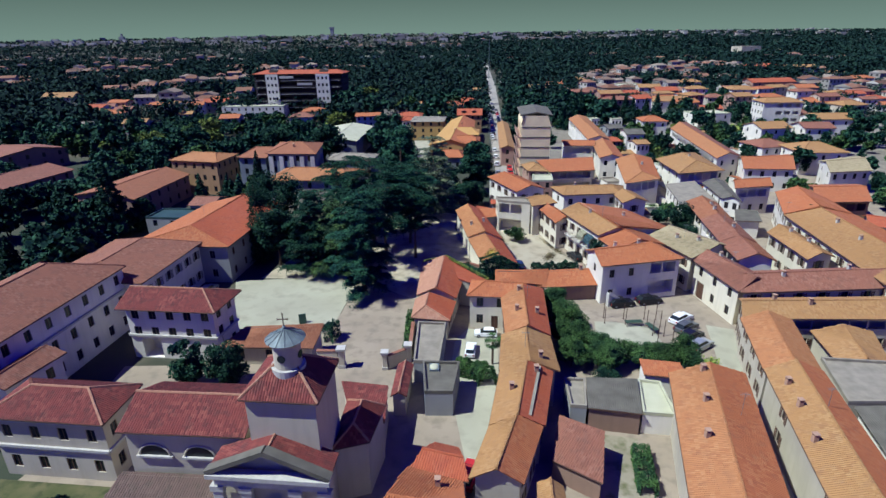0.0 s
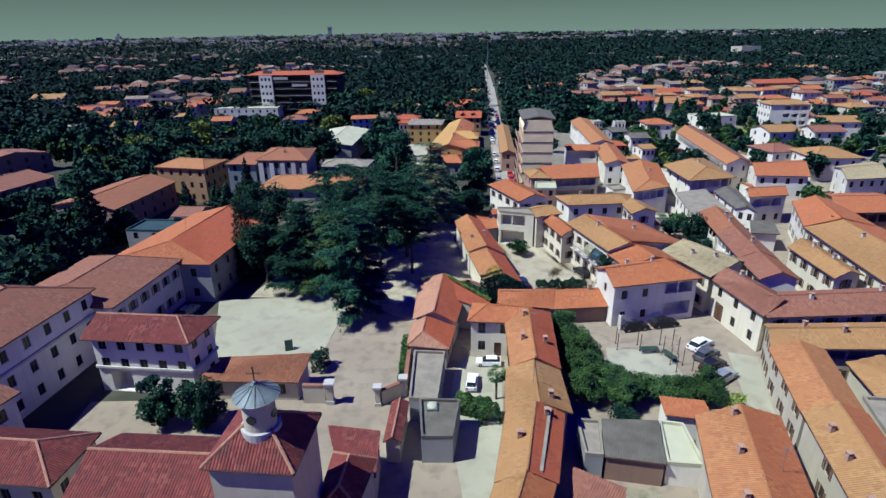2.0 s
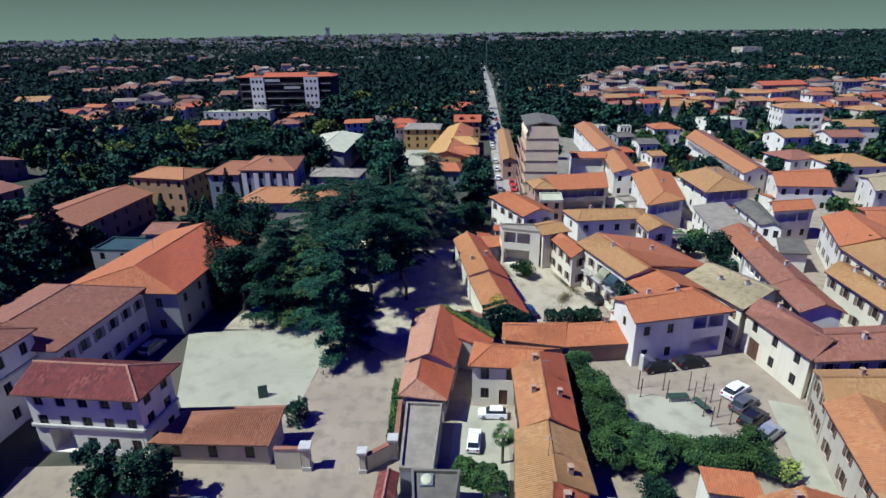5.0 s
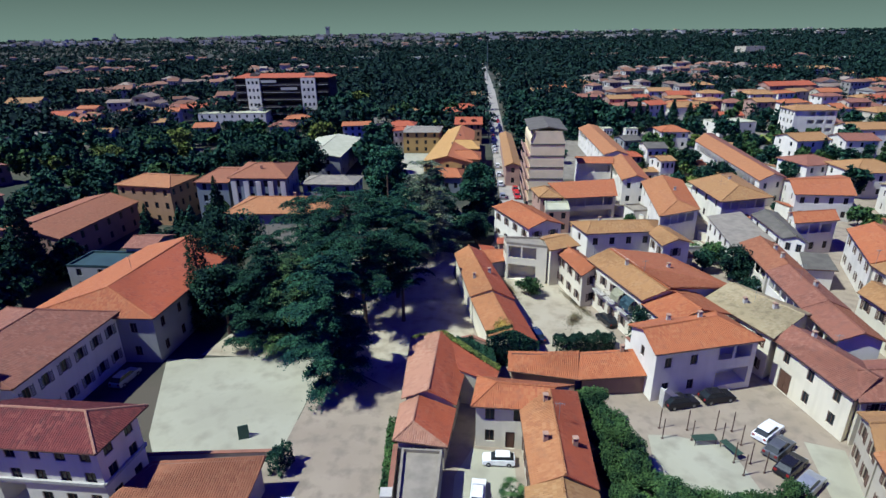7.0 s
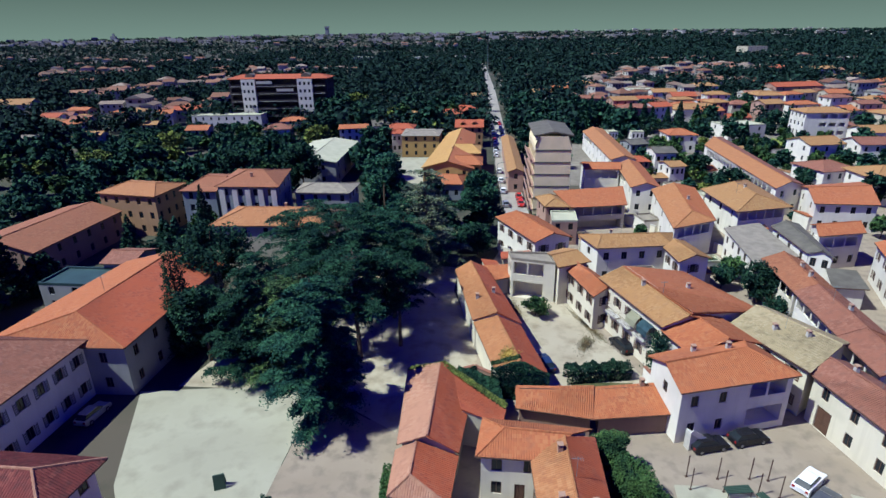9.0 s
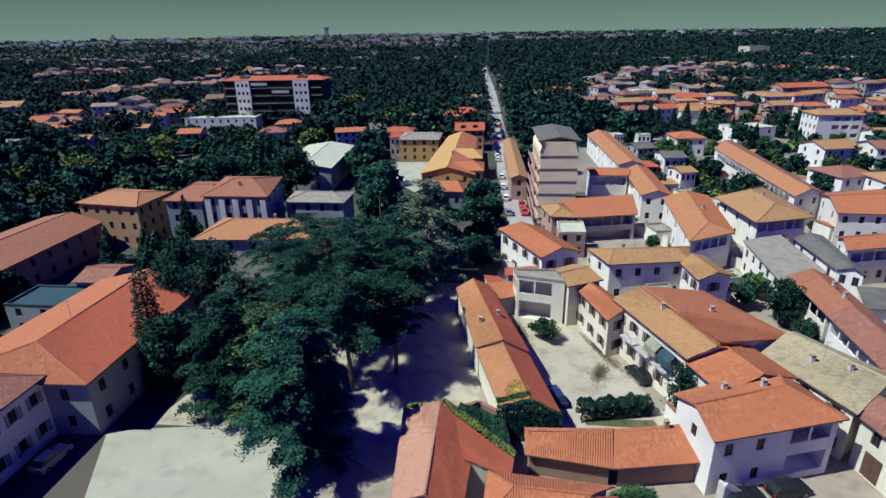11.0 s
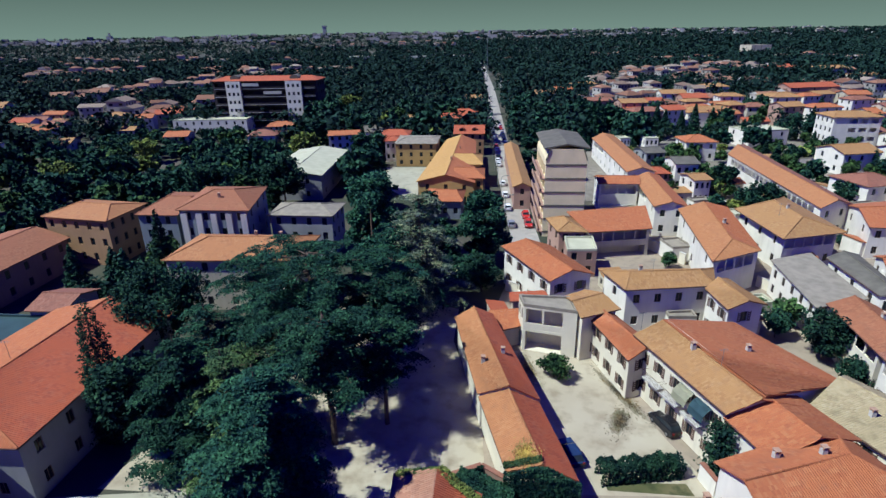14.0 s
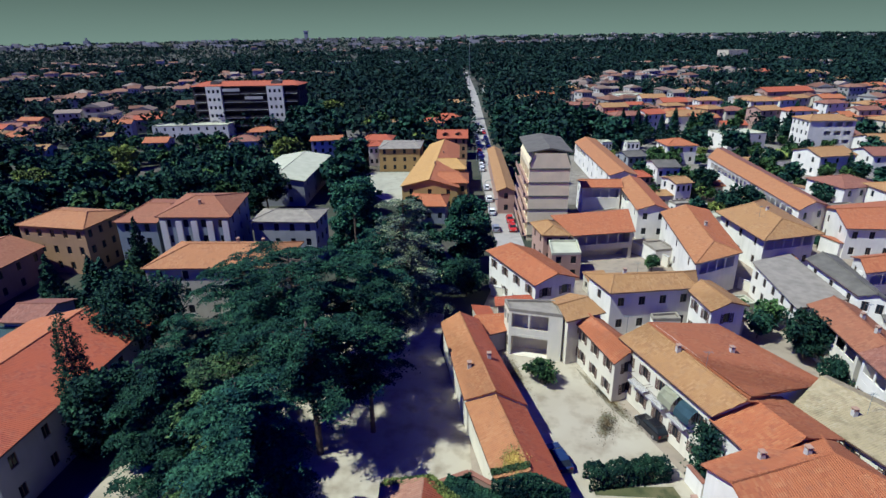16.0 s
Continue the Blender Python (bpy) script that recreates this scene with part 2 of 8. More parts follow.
def window_at(parent, m, w, h, shut, wood=FRAME, far=False):
    """A window set back in its opening: frame with a glazing bar, dark pane, two louvred shutters folded open on the wall."""
    t = 0.07

    def frame_mesh(bm):
        plate(bm, (0, t, w / 2 - 0.03, w / 2 + 0.03, w - t, w), (0, t, h - t, h), {(1, 1), (3, 1)}, 0.0, 0.06)

    def pane_mesh(bm):
        box(bm, 0.03, -0.03, 0.03, w - 0.03, 0.012, h - 0.03)

    def shutter_mesh(bm):
        sw, k = w / 2, 5
        vs = [0.0]
        for i in range(k):
            vs += [0.05 + (h - 0.1) * i / k, 0.05 + (h - 0.1) * (i + 0.55) / k]
        plate(bm, (0, 0.06, sw - 0.06, sw), (*vs, h), {(1, 2 + 2 * i) for i in range(k)}, 0.0, 0.045)
    if far:
        return shared("window", cached(("pane", w, h), pane_mesh, [GLASS]), m, parent)
    win = shared("window", cached(("window_frame", w, h, wood.name), frame_mesh, [wood]), m, parent)
    shared("pane", cached(("pane", w, h), pane_mesh, [GLASS]), Matrix(), win)
    if shut is not None:
        sh = cached(("shutter", w, h, shut.name), shutter_mesh, [shut])
        shared("shutter", sh, Matrix.Translation((-w / 2 - 0.02, 0.175, 0)), win)
        shared("shutter", sh, Matrix.Translation((w + 0.02, 0.175, 0)), win)
    return win


def door_at(parent, m, w, h, wood=SHUT_BROWN):
    def leaf(bm):
        for i in range(2):
            x = 0.05 + i * (w - 0.1) / 2
            box(bm, x + 0.01, 0, 0, x + (w - 0.1) / 2 - 0.01, 0.05, h - 0.05)
            for z in (0.15, h * 0.55):
                box(bm, x + 0.12, 0.05, z, x + (w - 0.1) / 2 - 0.12, 0.075, z + h * 0.35)
    return shared("door", cached(("door_leaf", w, h, wood.name), leaf, [wood]), m, parent)


def facade(bm, p, q, z0, z1, holes, depth=0.20):
    """One outer wall face between two plan points, with real openings and their reveals. Outward is to the right of p to q."""
    d = (q - p)
    length = d.length
    d = d / length
    out = V3(d.y, -d.x)
    us = sorted({0.0, length, *[u for h in holes for u in h[:2]]})
    vs = sorted({z0, z1, *[v for h in holes for v in h[2:4]]})

    def pt(u, v, k=0.0):
        r = p + d * u - out * k
        return bm.verts.new((r.x, r.y, v))
    for i in range(len(us) - 1):
        for j in range(len(vs) - 1):
            cu, cv = (us[i] + us[i + 1]) / 2, (vs[j] + vs[j + 1]) / 2
            if any(h[0] < cu < h[1] and h[2] < cv < h[3] for h in holes):
                continue
            bm.faces.new((pt(us[i], vs[j]), pt(us[i + 1], vs[j]), pt(us[i + 1], vs[j + 1]), pt(us[i], vs[j + 1])))
    for a, b, c, e, what in holes:
        deep = 2.3 if what == "loggia" else depth
        if what == "loggia":
            bm.faces.new((pt(a, c, deep), pt(b, c, deep), pt(b, e, deep), pt(a, e, deep)))
        for (u0, v0), (u1, v1) in (((a, c), (a, e)), ((a, e), (b, e)), ((b, e), (b, c)), ((b, c), (a, c))):
            bm.faces.new((pt(u0, v0), pt(u1, v1), pt(u1, v1, deep), pt(u0, v0, deep)))
    return d, out


def inset_quad(quad, k):
    res = []
    for i in range(4):
        p, a, b = quad[i], quad[i - 1], quad[(i + 1) % 4]
        res.append(p + (a - p).normalized() * k + (b - p).normalized() * k)
    return res


def roof_faces(quad, eave, rise, kind, rf, hips):
    """Eave and ridge polygons of a roof over a plan quad; each polygon begins with its eave."""
    a, b, c, d = [V3(p.x, p.y, eave) for p in quad]
    up = V3(0, 0, rise)
    if kind == "shed":
        return [(a, b, c + up, d + up)], []
    r0, r1 = a.lerp(d, rf) + up, b.lerp(c, rf) + up
    t = (r1 - r0).normalized()
    r0, r1 = r0 + t * hips[0], r1 - t * hips[1]
    faces = [(a, b, r1, r0), (c, d, r0, r1)]
    lines = [(r0, r1)]
    if hips[1] > 0:
        faces.append((b, c, r1))
        lines += [(r1, b), (r1, c)]
    if hips[0] > 0:
        faces.append((d, a, r0))
        lines += [(r0, a), (r0, d)]
    return faces, lines


def tile_roof(name, faces, lines, mat, parent, org, rows=True, thick=0.16, pitch=0.24):
    bm = bm_new()
    uvl = bm.loops.layers.uv.new("UVMap")
    edges = {}
    row_bm = bm_new()
    row_uv = row_bm.loops.layers.uv.new("UVMap")
    for poly in faces:
        p = [v - org for v in poly]
        u = (p[1] - p[0]).normalized()
        nrm = Vector((0, 0, 0))
        for i in range(len(p)):
            nrm += p[i].cross(p[(i + 1) % len(p)])
        nrm.normalize()
        w = nrm.cross(u)

        def add(vs, to=bm, layer=uvl):
            f = to.faces.new([to.verts.new(x) for x in vs])
            for lp in f.loops:
                r = lp.vert.co - p[0]
                lp[layer].uv = (r.dot(u), r.dot(w))
        add(p)
        low = V3(0, 0, -thick)
        add([x + low for x in p[::-1]])
        for i in range(len(p)):
            x, y = p[i], p[(i + 1) % len(p)]
            key = tuple(sorted((tuple(round(t, 2) for t in x), tuple(round(t, 2) for t in y))))
            edges[key] = None if key in edges else (x, y)
        if rows:
            flat = [((x - p[0]).dot(u), (x - p[0]).dot(w)) for x in p]
            lo, hi = min(f[0] for f in flat), max(f[0] for f in flat)
            k = int((hi - lo) / pitch)
            for i in range(k):
                uc = lo + (i + 0.5) * pitch
                cut = []
                for j in range(len(flat)):
                    (u0, v0), (u1, v1) = flat[j], flat[(j + 1) % len(flat)]
                    if (u0 - uc) * (u1 - uc) < 0:
                        cut.append(v0 + (v1 - v0) * (uc - u0) / (u1 - u0))
                if len(cut) < 2 or max(cut) - min(cut) < 0.3:
                    continue
                va, vb = min(cut) - 0.05, max(cut)
                prof = ((-0.095, 0.004), (-0.045, 0.042), (0.045, 0.042), (0.095, 0.004))
                for (o0, h0), (o1, h1) in zip(prof, prof[1:]):
                    add([p[0] + u * (uc + o) + w * v + nrm * h for o, h, v in ((o0, h0, va), (o1, h1, va), (o1, h1, vb), (o0, h0, vb))], row_bm, row_uv)
    for e in edges.values():
        if e:
            x, y = e
            low = V3(0, 0, -thick)
            f = bm.faces.new([bm.verts.new(v) for v in (x, x + low, y + low, y)])
            for lp in f.loops:
                lp[uvl].uv = (lp.vert.co.x, lp.vert.co.z)
    roof = link_mesh(name, bm, mat, parent)
    if rows:
        tagged(part("tile_covering", row_bm, mat, roof), kind="stuff")
    else:
        row_bm.free()
    if lines:
        for a, b in lines:
            bm = bm_new()
            uvl = bm.loops.layers.uv.new("UVMap")
            a2, b2 = a - org, b - org
            k = max(1, int((b2 - a2).length / 0.42)) if rows else 1
            for i in range(k):
                s, e = a2.lerp(b2, i / k), a2.lerp(b2, (i + 1) / k)
                tube(bm, s + V3(0, 0, 0.02), e + V3(0, 0, 0.0), 0.15, 0.115, 6)
            for f in bm.faces:
                for lp in f.loops:
                    lp[uvl].uv = (lp.vert.co.x, lp.vert.co.y)
            part("ridge_tiles", bm, TILE_PINK if mat == TILE_OLD else mat, roof)
    return roof


def chimney_on(parent, x, y, z, s=0.45, h=0.6, mat=BRICK):
    bm = bm_new()
    box(bm, x - s / 2, y - s / 2, z - 0.9, x + s / 2, y + s / 2, z + h)
    ch = part("chimney", bm, mat, parent)
    bm = bm_new()
    for dx in (-1, 1):
        for dy in (-1, 1):
            box(bm, x + dx * s * 0.4 - 0.06, y + dy * s * 0.4 - 0.06, z + h, x + dx * s * 0.4 + 0.06, y + dy * s * 0.4 + 0.06, z + h + 0.22)
    box(bm, x - s * 0.62, y - s * 0.62, z + h + 0.22, x + s * 0.62, y + s * 0.62, z + h + 0.29)
    part("chimney_cap", bm, BRICK, ch)


def house(label, quad, eave, rise=1.5, kind="gable", roof=TILE_ORANGE, wall=WALL_WHITE, win=(0, 0, 0, 0), shut=SHUT_BROWN, rf=0.5, hips=(0, 0),
          over=0.45, storeys=0, cross=False, rows=True, chimneys=(), doors=(), name="house", category="house", group="", far=False, wsize=(1.0, 1.5), band=False, loggias=(), roof2=None):
    """A house over the plan quad of its eaves, anticlockwise from its front left corner. cross: the ridge runs from front to back.
    win: windows a storey on front, right, back and left walls."""
    q = [V3(*p) for p in quad]
    if cross:
        q, win = q[1:] + q[:1], win[1:] + win[:1]
        doors = [((s - 1) % 4, u, w, h) for s, u, w, h in doors]
        loggias = [((g[0] - 1) % 4, *g[1:]) for g in loggias]
    rise *= 0.88
    org = sum(q, V3(0, 0)) / 4
    h = empty(name, org, label, category, group)
    faces, lines = ([], []) if kind == "flat" else roof_faces(q, eave, rise, kind, rf, hips)
    back = 1 if cross else 2
    w = inset_quad(q, over if kind != "flat" else 0.02)
    n = storeys or max(1, round(eave / 3.1))
    bm = bm_new()
    todo = []
    for i in range(4):
        p0, p1 = w[i] - org, w[(i + 1) % 4] - org
        length = (p1 - p0).length
        holes = []
        fh = eave / n
        for _, u0, u1, z0, z1 in [g for g in loggias if g[0] == i]:
            holes.append((u0 * length, u1 * length, z0, z1, "loggia"))
        own = [dd for dd in doors if dd[0] == i]
        for _, u, dw, dh in own:
            holes.append((u * length - dw / 2, u * length + dw / 2, 0.02, dh, "door"))
        for s in range(n):
            for k in range(win[i] if not (far and i == back) else 0):
                u = length * (k + 0.5) / win[i]
                ww, wh = wsize
                wh = min(wh, fh * 0.55)
                ww = min(ww, length / win[i] * 0.5)
                z = s * fh + fh * 0.30
                cand = (u - ww / 2, u + ww / 2, z, z + wh, "window")
                if cand[0] < 0.2 or cand[1] > length - 0.2:
                    continue
                if all(cand[1] + 0.2 < o[0] or cand[0] - 0.2 > o[1] or cand[2] > o[3] + 0.1 or cand[3] < o[2] - 0.1 for o in holes if o[4] != "window"):
                    holes.append(cand)
        top = eave - 0.05 + (0.0 if kind != "flat" else 0.0)
        d, out = facade(bm, p0, p1, 0.0, top, holes)
        for u0, u1, v0, v1, what in holes:
            at = p0 + d * u1 - out * 0.16 + V3(0, 0, v0)
            m = Matrix((( -d.x, out.x, 0, at.x), (-d.y, out.y, 0, at.y), (0, 0, 1, at.z), (0, 0, 0, 1)))
            todo.append((what, m, u1 - u0, v1 - v0))
            if what == "loggia" and v0 > 2:
                m = m @ Matrix.Translation((0, 0.08, 0))
                todo.append(("parapet", m, u1 - u0, 0.95))
                for k in range(1, int((u1 - u0) / 2.6) + 1):
                    todo.append(("pillar", m @ Matrix.Translation((k * (u1 - u0) / (int((u1 - u0) / 2.6) + 1), 0, 0)), 0.25, v1 - v0))
        up = V3(0, 0, top)
        if kind == "shed" and i in (1, 2, 3):
            t0 = rise if i in (2, 3) else 0
            t1 = rise if i in (1, 2) else 0
            vs = [p0 + up, p1 + up, p1 + up + V3(0, 0, t1), p0 + up + V3(0, 0, t0)]
            vs = [v for j, v in enumerate(vs) if j < 2 or (vs[j] - vs[1 if j == 2 else 0]).length > 0.01]
            bm.faces.new([bm.verts.new(v) for v in vs])
        if kind == "gable" and ((i == 1 and not hips[1]) or (i == 3 and not hips[0])):
            r = rf if i == 1 else 1 - rf
            bm.faces.new([bm.verts.new(v) for v in (p0 + up, p1 + up, p0.lerp(p1, r) + V3(0, 0, eave + rise - 0.12))])
    part("wall", bm, wall, h)
    for what, m, ww, wh in todo:
        if what == "window":
            window_at(h, m, round(ww, 2), round(wh, 2), shut, far=far)
        elif what == "door":
            door_at(h, m, round(ww, 2), round(wh, 2))
        elif what in ("parapet", "pillar"):
            bm = bm_new()
            box(bm, 0, -0.06, 0, ww, 0.06 if what == "parapet" else 0.07, wh)
            ob = part(what, bm, wall, h)
            ob.matrix_basis = m
    if band:
        bm = bm_new()
        for i in range(4):
            p0, p1 = w[i] - org, w[(i + 1) % 4] - org
            d = (p1 - p0).normalized()
            out = V3(d.y, -d.x)
            z = eave * band
            vs = [p0 - d * 0.1, p1 + d * 0.1]
            a, b = vs
            ring = [(a, z), (b, z), (b + out * 0.25, z), (a + out * 0.25, z), (a, z + 0.3), (b, z + 0.3), (b + out * 0.25, z + 0.3), (a + out * 0.25, z + 0.3)]
            v = [bm.verts.new((c.x, c.y, zz)) for c, zz in ring]
            for f in ((0, 1, 2, 3), (7, 6, 5, 4), (0, 4, 5, 1), (1, 5, 6, 2), (2, 6, 7, 3), (3, 7, 4, 0)):
                bm.faces.new([v[j] for j in f])
        part("string_course", bm, TRIM, h)
    if kind == "flat":
        bm = bm_new()
        i2 = inset_quad(q, 0.25)
        lo, hi = eave - 0.1, eave + 0.35
        o3 = [p - org for p in q]
        n3 = [p - org for p in i2]
        for i in range(4):
            j = (i + 1) % 4
            for vs in ((o3[i], o3[j], hi, o3[j], o3[i], lo, 0), (n3[j], n3[i], hi, n3[i], n3[j], eave, 0)):
                bm.faces.new([bm.verts.new((vs[k].x, vs[k].y, z)) for k, z in ((3, vs[5]), (4, vs[5]), (1 - 1, vs[2]), (1, vs[2]))][::-1])
            bm.faces.new([bm.verts.new((p.x, p.y, hi)) for p in (o3[i], o3[j], n3[j], n3[i])])
        bm.faces.new([bm.verts.new((p.x, p.y, eave)) for p in n3])
        bm.faces.new([bm.verts.new((p.x, p.y, lo)) for p in o3[::-1]])
        uvl = bm.loops.layers.uv.new("UVMap")
        for f in bm.faces:
            for lp in f.loops:
                lp[uvl].uv = lp.vert.co.xy
        part("roof", bm, roof, h)
    else:
        # With roof2 the first slope gets another tile tone, mostly painting its weaker sun.
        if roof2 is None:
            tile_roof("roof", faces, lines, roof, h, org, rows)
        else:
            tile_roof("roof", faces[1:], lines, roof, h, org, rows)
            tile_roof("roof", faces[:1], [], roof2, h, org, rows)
        if not far:
            for poly in faces:
                a, b = poly[0] - org, poly[1] - org
                bm = bm_new()
                tube(bm, a + V3(0, 0, -0.1), b + V3(0, 0, -0.1), 0.09, n=6)
                part("gutter", bm, COPPER, h)
    for fx, fy in chimneys:
        a = q[0].lerp(q[1], fx).lerp(q[3].lerp(q[2], fx), fy)
        if kind == "shed":
            z = eave + rise * fy
        elif kind == "flat":
            z = eave
        else:
            z = eave + rise * (1 - abs(fy - rf) / max(rf, 1 - rf))
        chimney_on(h, a.x - org.x, a.y - org.y, z, mat=TRIM if wall in (WALL_WHITE, WALL_IVORY) else BRICK)
    return h


def sheet(name, pts, z, mat, label, kind="structure", category="ground", thick=0.0):
    bm = bm_new()
    bm.faces.new([bm.verts.new((x, y, z)) for x, y in pts])
    if thick:
        low = bmesh.ops.extrude_face_region(bm, geom=bm.faces[:])
        for v in [g for g in low["geom"] if isinstance(g, bmesh.types.BMVert)]:
            v.co.z -= thick
    ob = link_mesh(name, bm, mat)
    return tagged(ob, label, category, "", kind)

# ---- ground ----
def rise_at(y):
    """The plain climbs very gently towards the horizon."""
    return 37.0 * max(0.0, (y - 900) / 3800) ** 1.6


bm = bm_new()
ys = [-300, 900] + [900 + 200 * k for k in range(1, 20)]
strip = [(bm.verts.new((-4000, y, rise_at(y))), bm.verts.new((4000, y, rise_at(y)))) for y in ys]
for (a, b), (c, d) in zip(strip, strip[1:]):
    bm.faces.new((a, b, d, c))
tagged(link_mesh("ground", bm, GROUND), "dark green and earthy ground of the town and plain", "ground", "", "structure")
sheet("pavement_town", [(-50, 20), (95, 20), (150, 120), (110, 185), (60, 190), (30, 162), (16, 150), (8, 125), (-4, 90), (-40, 60)], 0.008, PAVING, "worn grey asphalt and earth between the old houses")
sheet("pavement_court", [(-38.4, 93), (-33.2, 77), (-31, 73.5), (-17.4, 73.8), (-15.5, 92), (-26, 93.5)], 0.020, CONCRETE, "pale concrete sports court beside the park")
sheet("pavement_plaza", [(-17.3, 52), (-6.5, 48), (-4, 60), (-4.6, 78), (-5, 84), (-15.4, 92), (-17.3, 74)], 0.024, PAVING, "beige paved forecourt between gate and park")
sheet("pavement_park", [(-34, 94), (-15.2, 92.2), (-5, 84.2), (-3, 92), (5, 92), (5.5, 104), (2.8, 121), (4, 131), (-6, 136), (-20, 132)], 0.016, GRAVEL, "pale gravel ground under the park trees")
sheet("pavement_yard", [(9.5, 92), (27.5, 91), (24, 106), (21, 117), (13, 118), (9, 118)], 0.018, GRAVEL, "pale earth courtyard with dry weeds")
sheet("pavement_parking", [(19, 66), (36, 64), (34, 54), (37.5, 54), (44, 72), (42.3, 84), (38, 85), (25, 81), (19.5, 79)], 0.019, PAVING, "worn beige paving of a parking yard")
sheet("road_side_street", [(26, 27), (30.5, 27), (36.6, 53), (43.5, 72.5), (40, 74), (34.4, 54)], 0.023, CONCRETE, "pale worn side street between long houses")
sheet("pavement_cloister", [(-44, 65), (-43, 48), (-33, 50.5), (-17, 47), (-17, 64), (-30, 65)], 0.017, PAVING, "beige paved cloister court beside the church")
sheet("pavement_alley", [(2, 46), (4.2, 46), (6.3, 56), (7.2, 63), (8, 73), (3.6, 74), (1.5, 70), (0.5, 60)], 0.021, CONCRETE, "pale concrete alley along the houses")
sheet("road_high_street", [(16.0, 150), (22, 148), (25.5, 214), (36, 350), (46, 480), (72, 905), (66, 905), (40.5, 480), (29.5, 350), (19.6, 214)], 0.025, ROAD, "pale straight asphalt street running to the horizon")

sheet("lawn_glade", [(-90, 218), (-80, 216), (-76, 226), (-79, 240), (-88, 238)], 0.02, GRASS, "sunny dry lawn in a clearing between the trees")
sheet("pavement_east", [(26, 190.6), (60, 190.4), (110, 185.4), (150, 120.4), (235, 190), (210, 300), (90, 300), (44, 300)], 0.006, ASPHALT, "worn pale yards and lanes between the eastern houses")
sheet("pavement_square", [(-17.2, 215.5), (-12.4, 205), (-4.5, 190), (-4, 216), (0.5, 233), (-13.5, 234), (-17, 232)], 0.022, CONCRETE, "pale paved square before the yellow house")

# ---- church ----
OLD = dict(roof=TILE_OLD, wall=WALL_CREAM, shut=None)
church = dict(name="church_building", category="church")
house("church nave with dark red tiles and arched windows", [(-29.5, 40), (-17.6, 39), (-17.0, 46.6), (-28.9, 47.6)], 9.4, 1.8, **OLD, **church)
house("parish house with hipped dark red tiled roof", [(-46, 44.8), (-33, 43.3), (-32.5, 50), (-45.5, 51.4)], 7.5, 1.9, hips=(3.4, 3.4), win=(4, 2, 4, 2), roof=TILE_OLD, wall=WALL_CREAM, shut=None, band=0.5)
portico = house("church portico with triangular pediment", [(-19.9, 36.4), (-9.5, 35.3), (-9.3, 38.0), (-19.7, 39.0)], 8.5, 2.3, cross=True, over=0.6, **OLD, **church)
house("low church apse with dark red tiles", [(-10.6, 40.6), (-7.2, 41.6), (-6.2, 47), (-10.2, 48)], 6.5, 1.6, hips=(1.5, 1.5), cross=True, over=0.25, **OLD, **church)
house("church crossing tower with pyramid roof of dark red tiles", [(-17.1, 37.9), (-10.4, 37.2), (-9.8, 43.7), (-16.5, 44.4)], 14.2, 2.9, hips=(3.2, 3.2), over=0.35, **OLD, **church)
house("low church sacristy with old tiled roof", [(-10, 48), (-6.4, 47.5), (-6.5, 53), (-12, 54)], 4.0, 0.8, kind="shed", over=0.2, **OLD, **church)

# ---- parish buildings ----
house("two-storey arcaded parish building with hipped tile roof", [(-44.6, 66.7), (-30.5, 65.1), (-29.2, 72.0), (-43.3, 73.6)], 8.0, 2.0, hips=(0, 3.4), win=(5, 2, 5, 0), roof=TILE_OLD, wall=WALL_WHITE, shut=None, band=0.44, over=0.8, wsize=(1.1, 1.9), loggias=[(0, 0.12, 0.34, 0.1, 3.0)])
house("long three-storey institute with brown tiled roof", [(-51.6, 47), (-48.1, 77.1), (-62.4, 78.8), (-65.9, 48.7)], 10.0, 3.0, hips=(0, 6), win=(9, 3, 0, 0), roof=TILE_BROWN, wall=WALL_WHITE, shut=None, band=0.64)
house("institute wing with brown tiled hip roof", [(-45.4, 75.5), (-43.4, 93.0), (-60, 95), (-62, 77.5)], 7.7, 2.3, hips=(3, 4), win=(6, 4, 0, 0), roof=TILE_BROWN, wall=WALL_WHITE, shut=SHUT_GREY)
house("school building with salmon tiled roof", [(-38.3, 91.8), (-35.5, 118), (-52.5, 120), (-57, 93)], 7.2, 2.5, hips=(5, 0), win=(6, 3, 0, 3), roof=TILE_ORANGE, roof2=TILE_RED, wall=WALL_GREY, shut=None)
house("low outbuilding with orange lean-to roof", [(-30.5, 64.8), (-17.6, 64.1), (-17.0, 69), (-28, 68.6)], 3.0, 1.1, kind="shed", win=(3, 0, 0, 0), roof=TILE_SALMON, wall=WALL_CREAM, shut=None)
house("low wing beside the institute", [(-47.5, 50), (-45.5, 57.5), (-50, 58), (-51.4, 50)], 7.0, 1.0, roof=TILE_BROWN, wall=WALL_WHITE, win=(2, 1, 0, 0), shut=None)
house("small gatehouse with red tiled roof", [(-6.3, 53.4), (-4.5, 53.3), (-4.0, 60), (-5.9, 60)], 3.0, 0.6, cross=True, over=0.2, roof=TILE_OLD, wall=WALL_CREAM, shut=None)

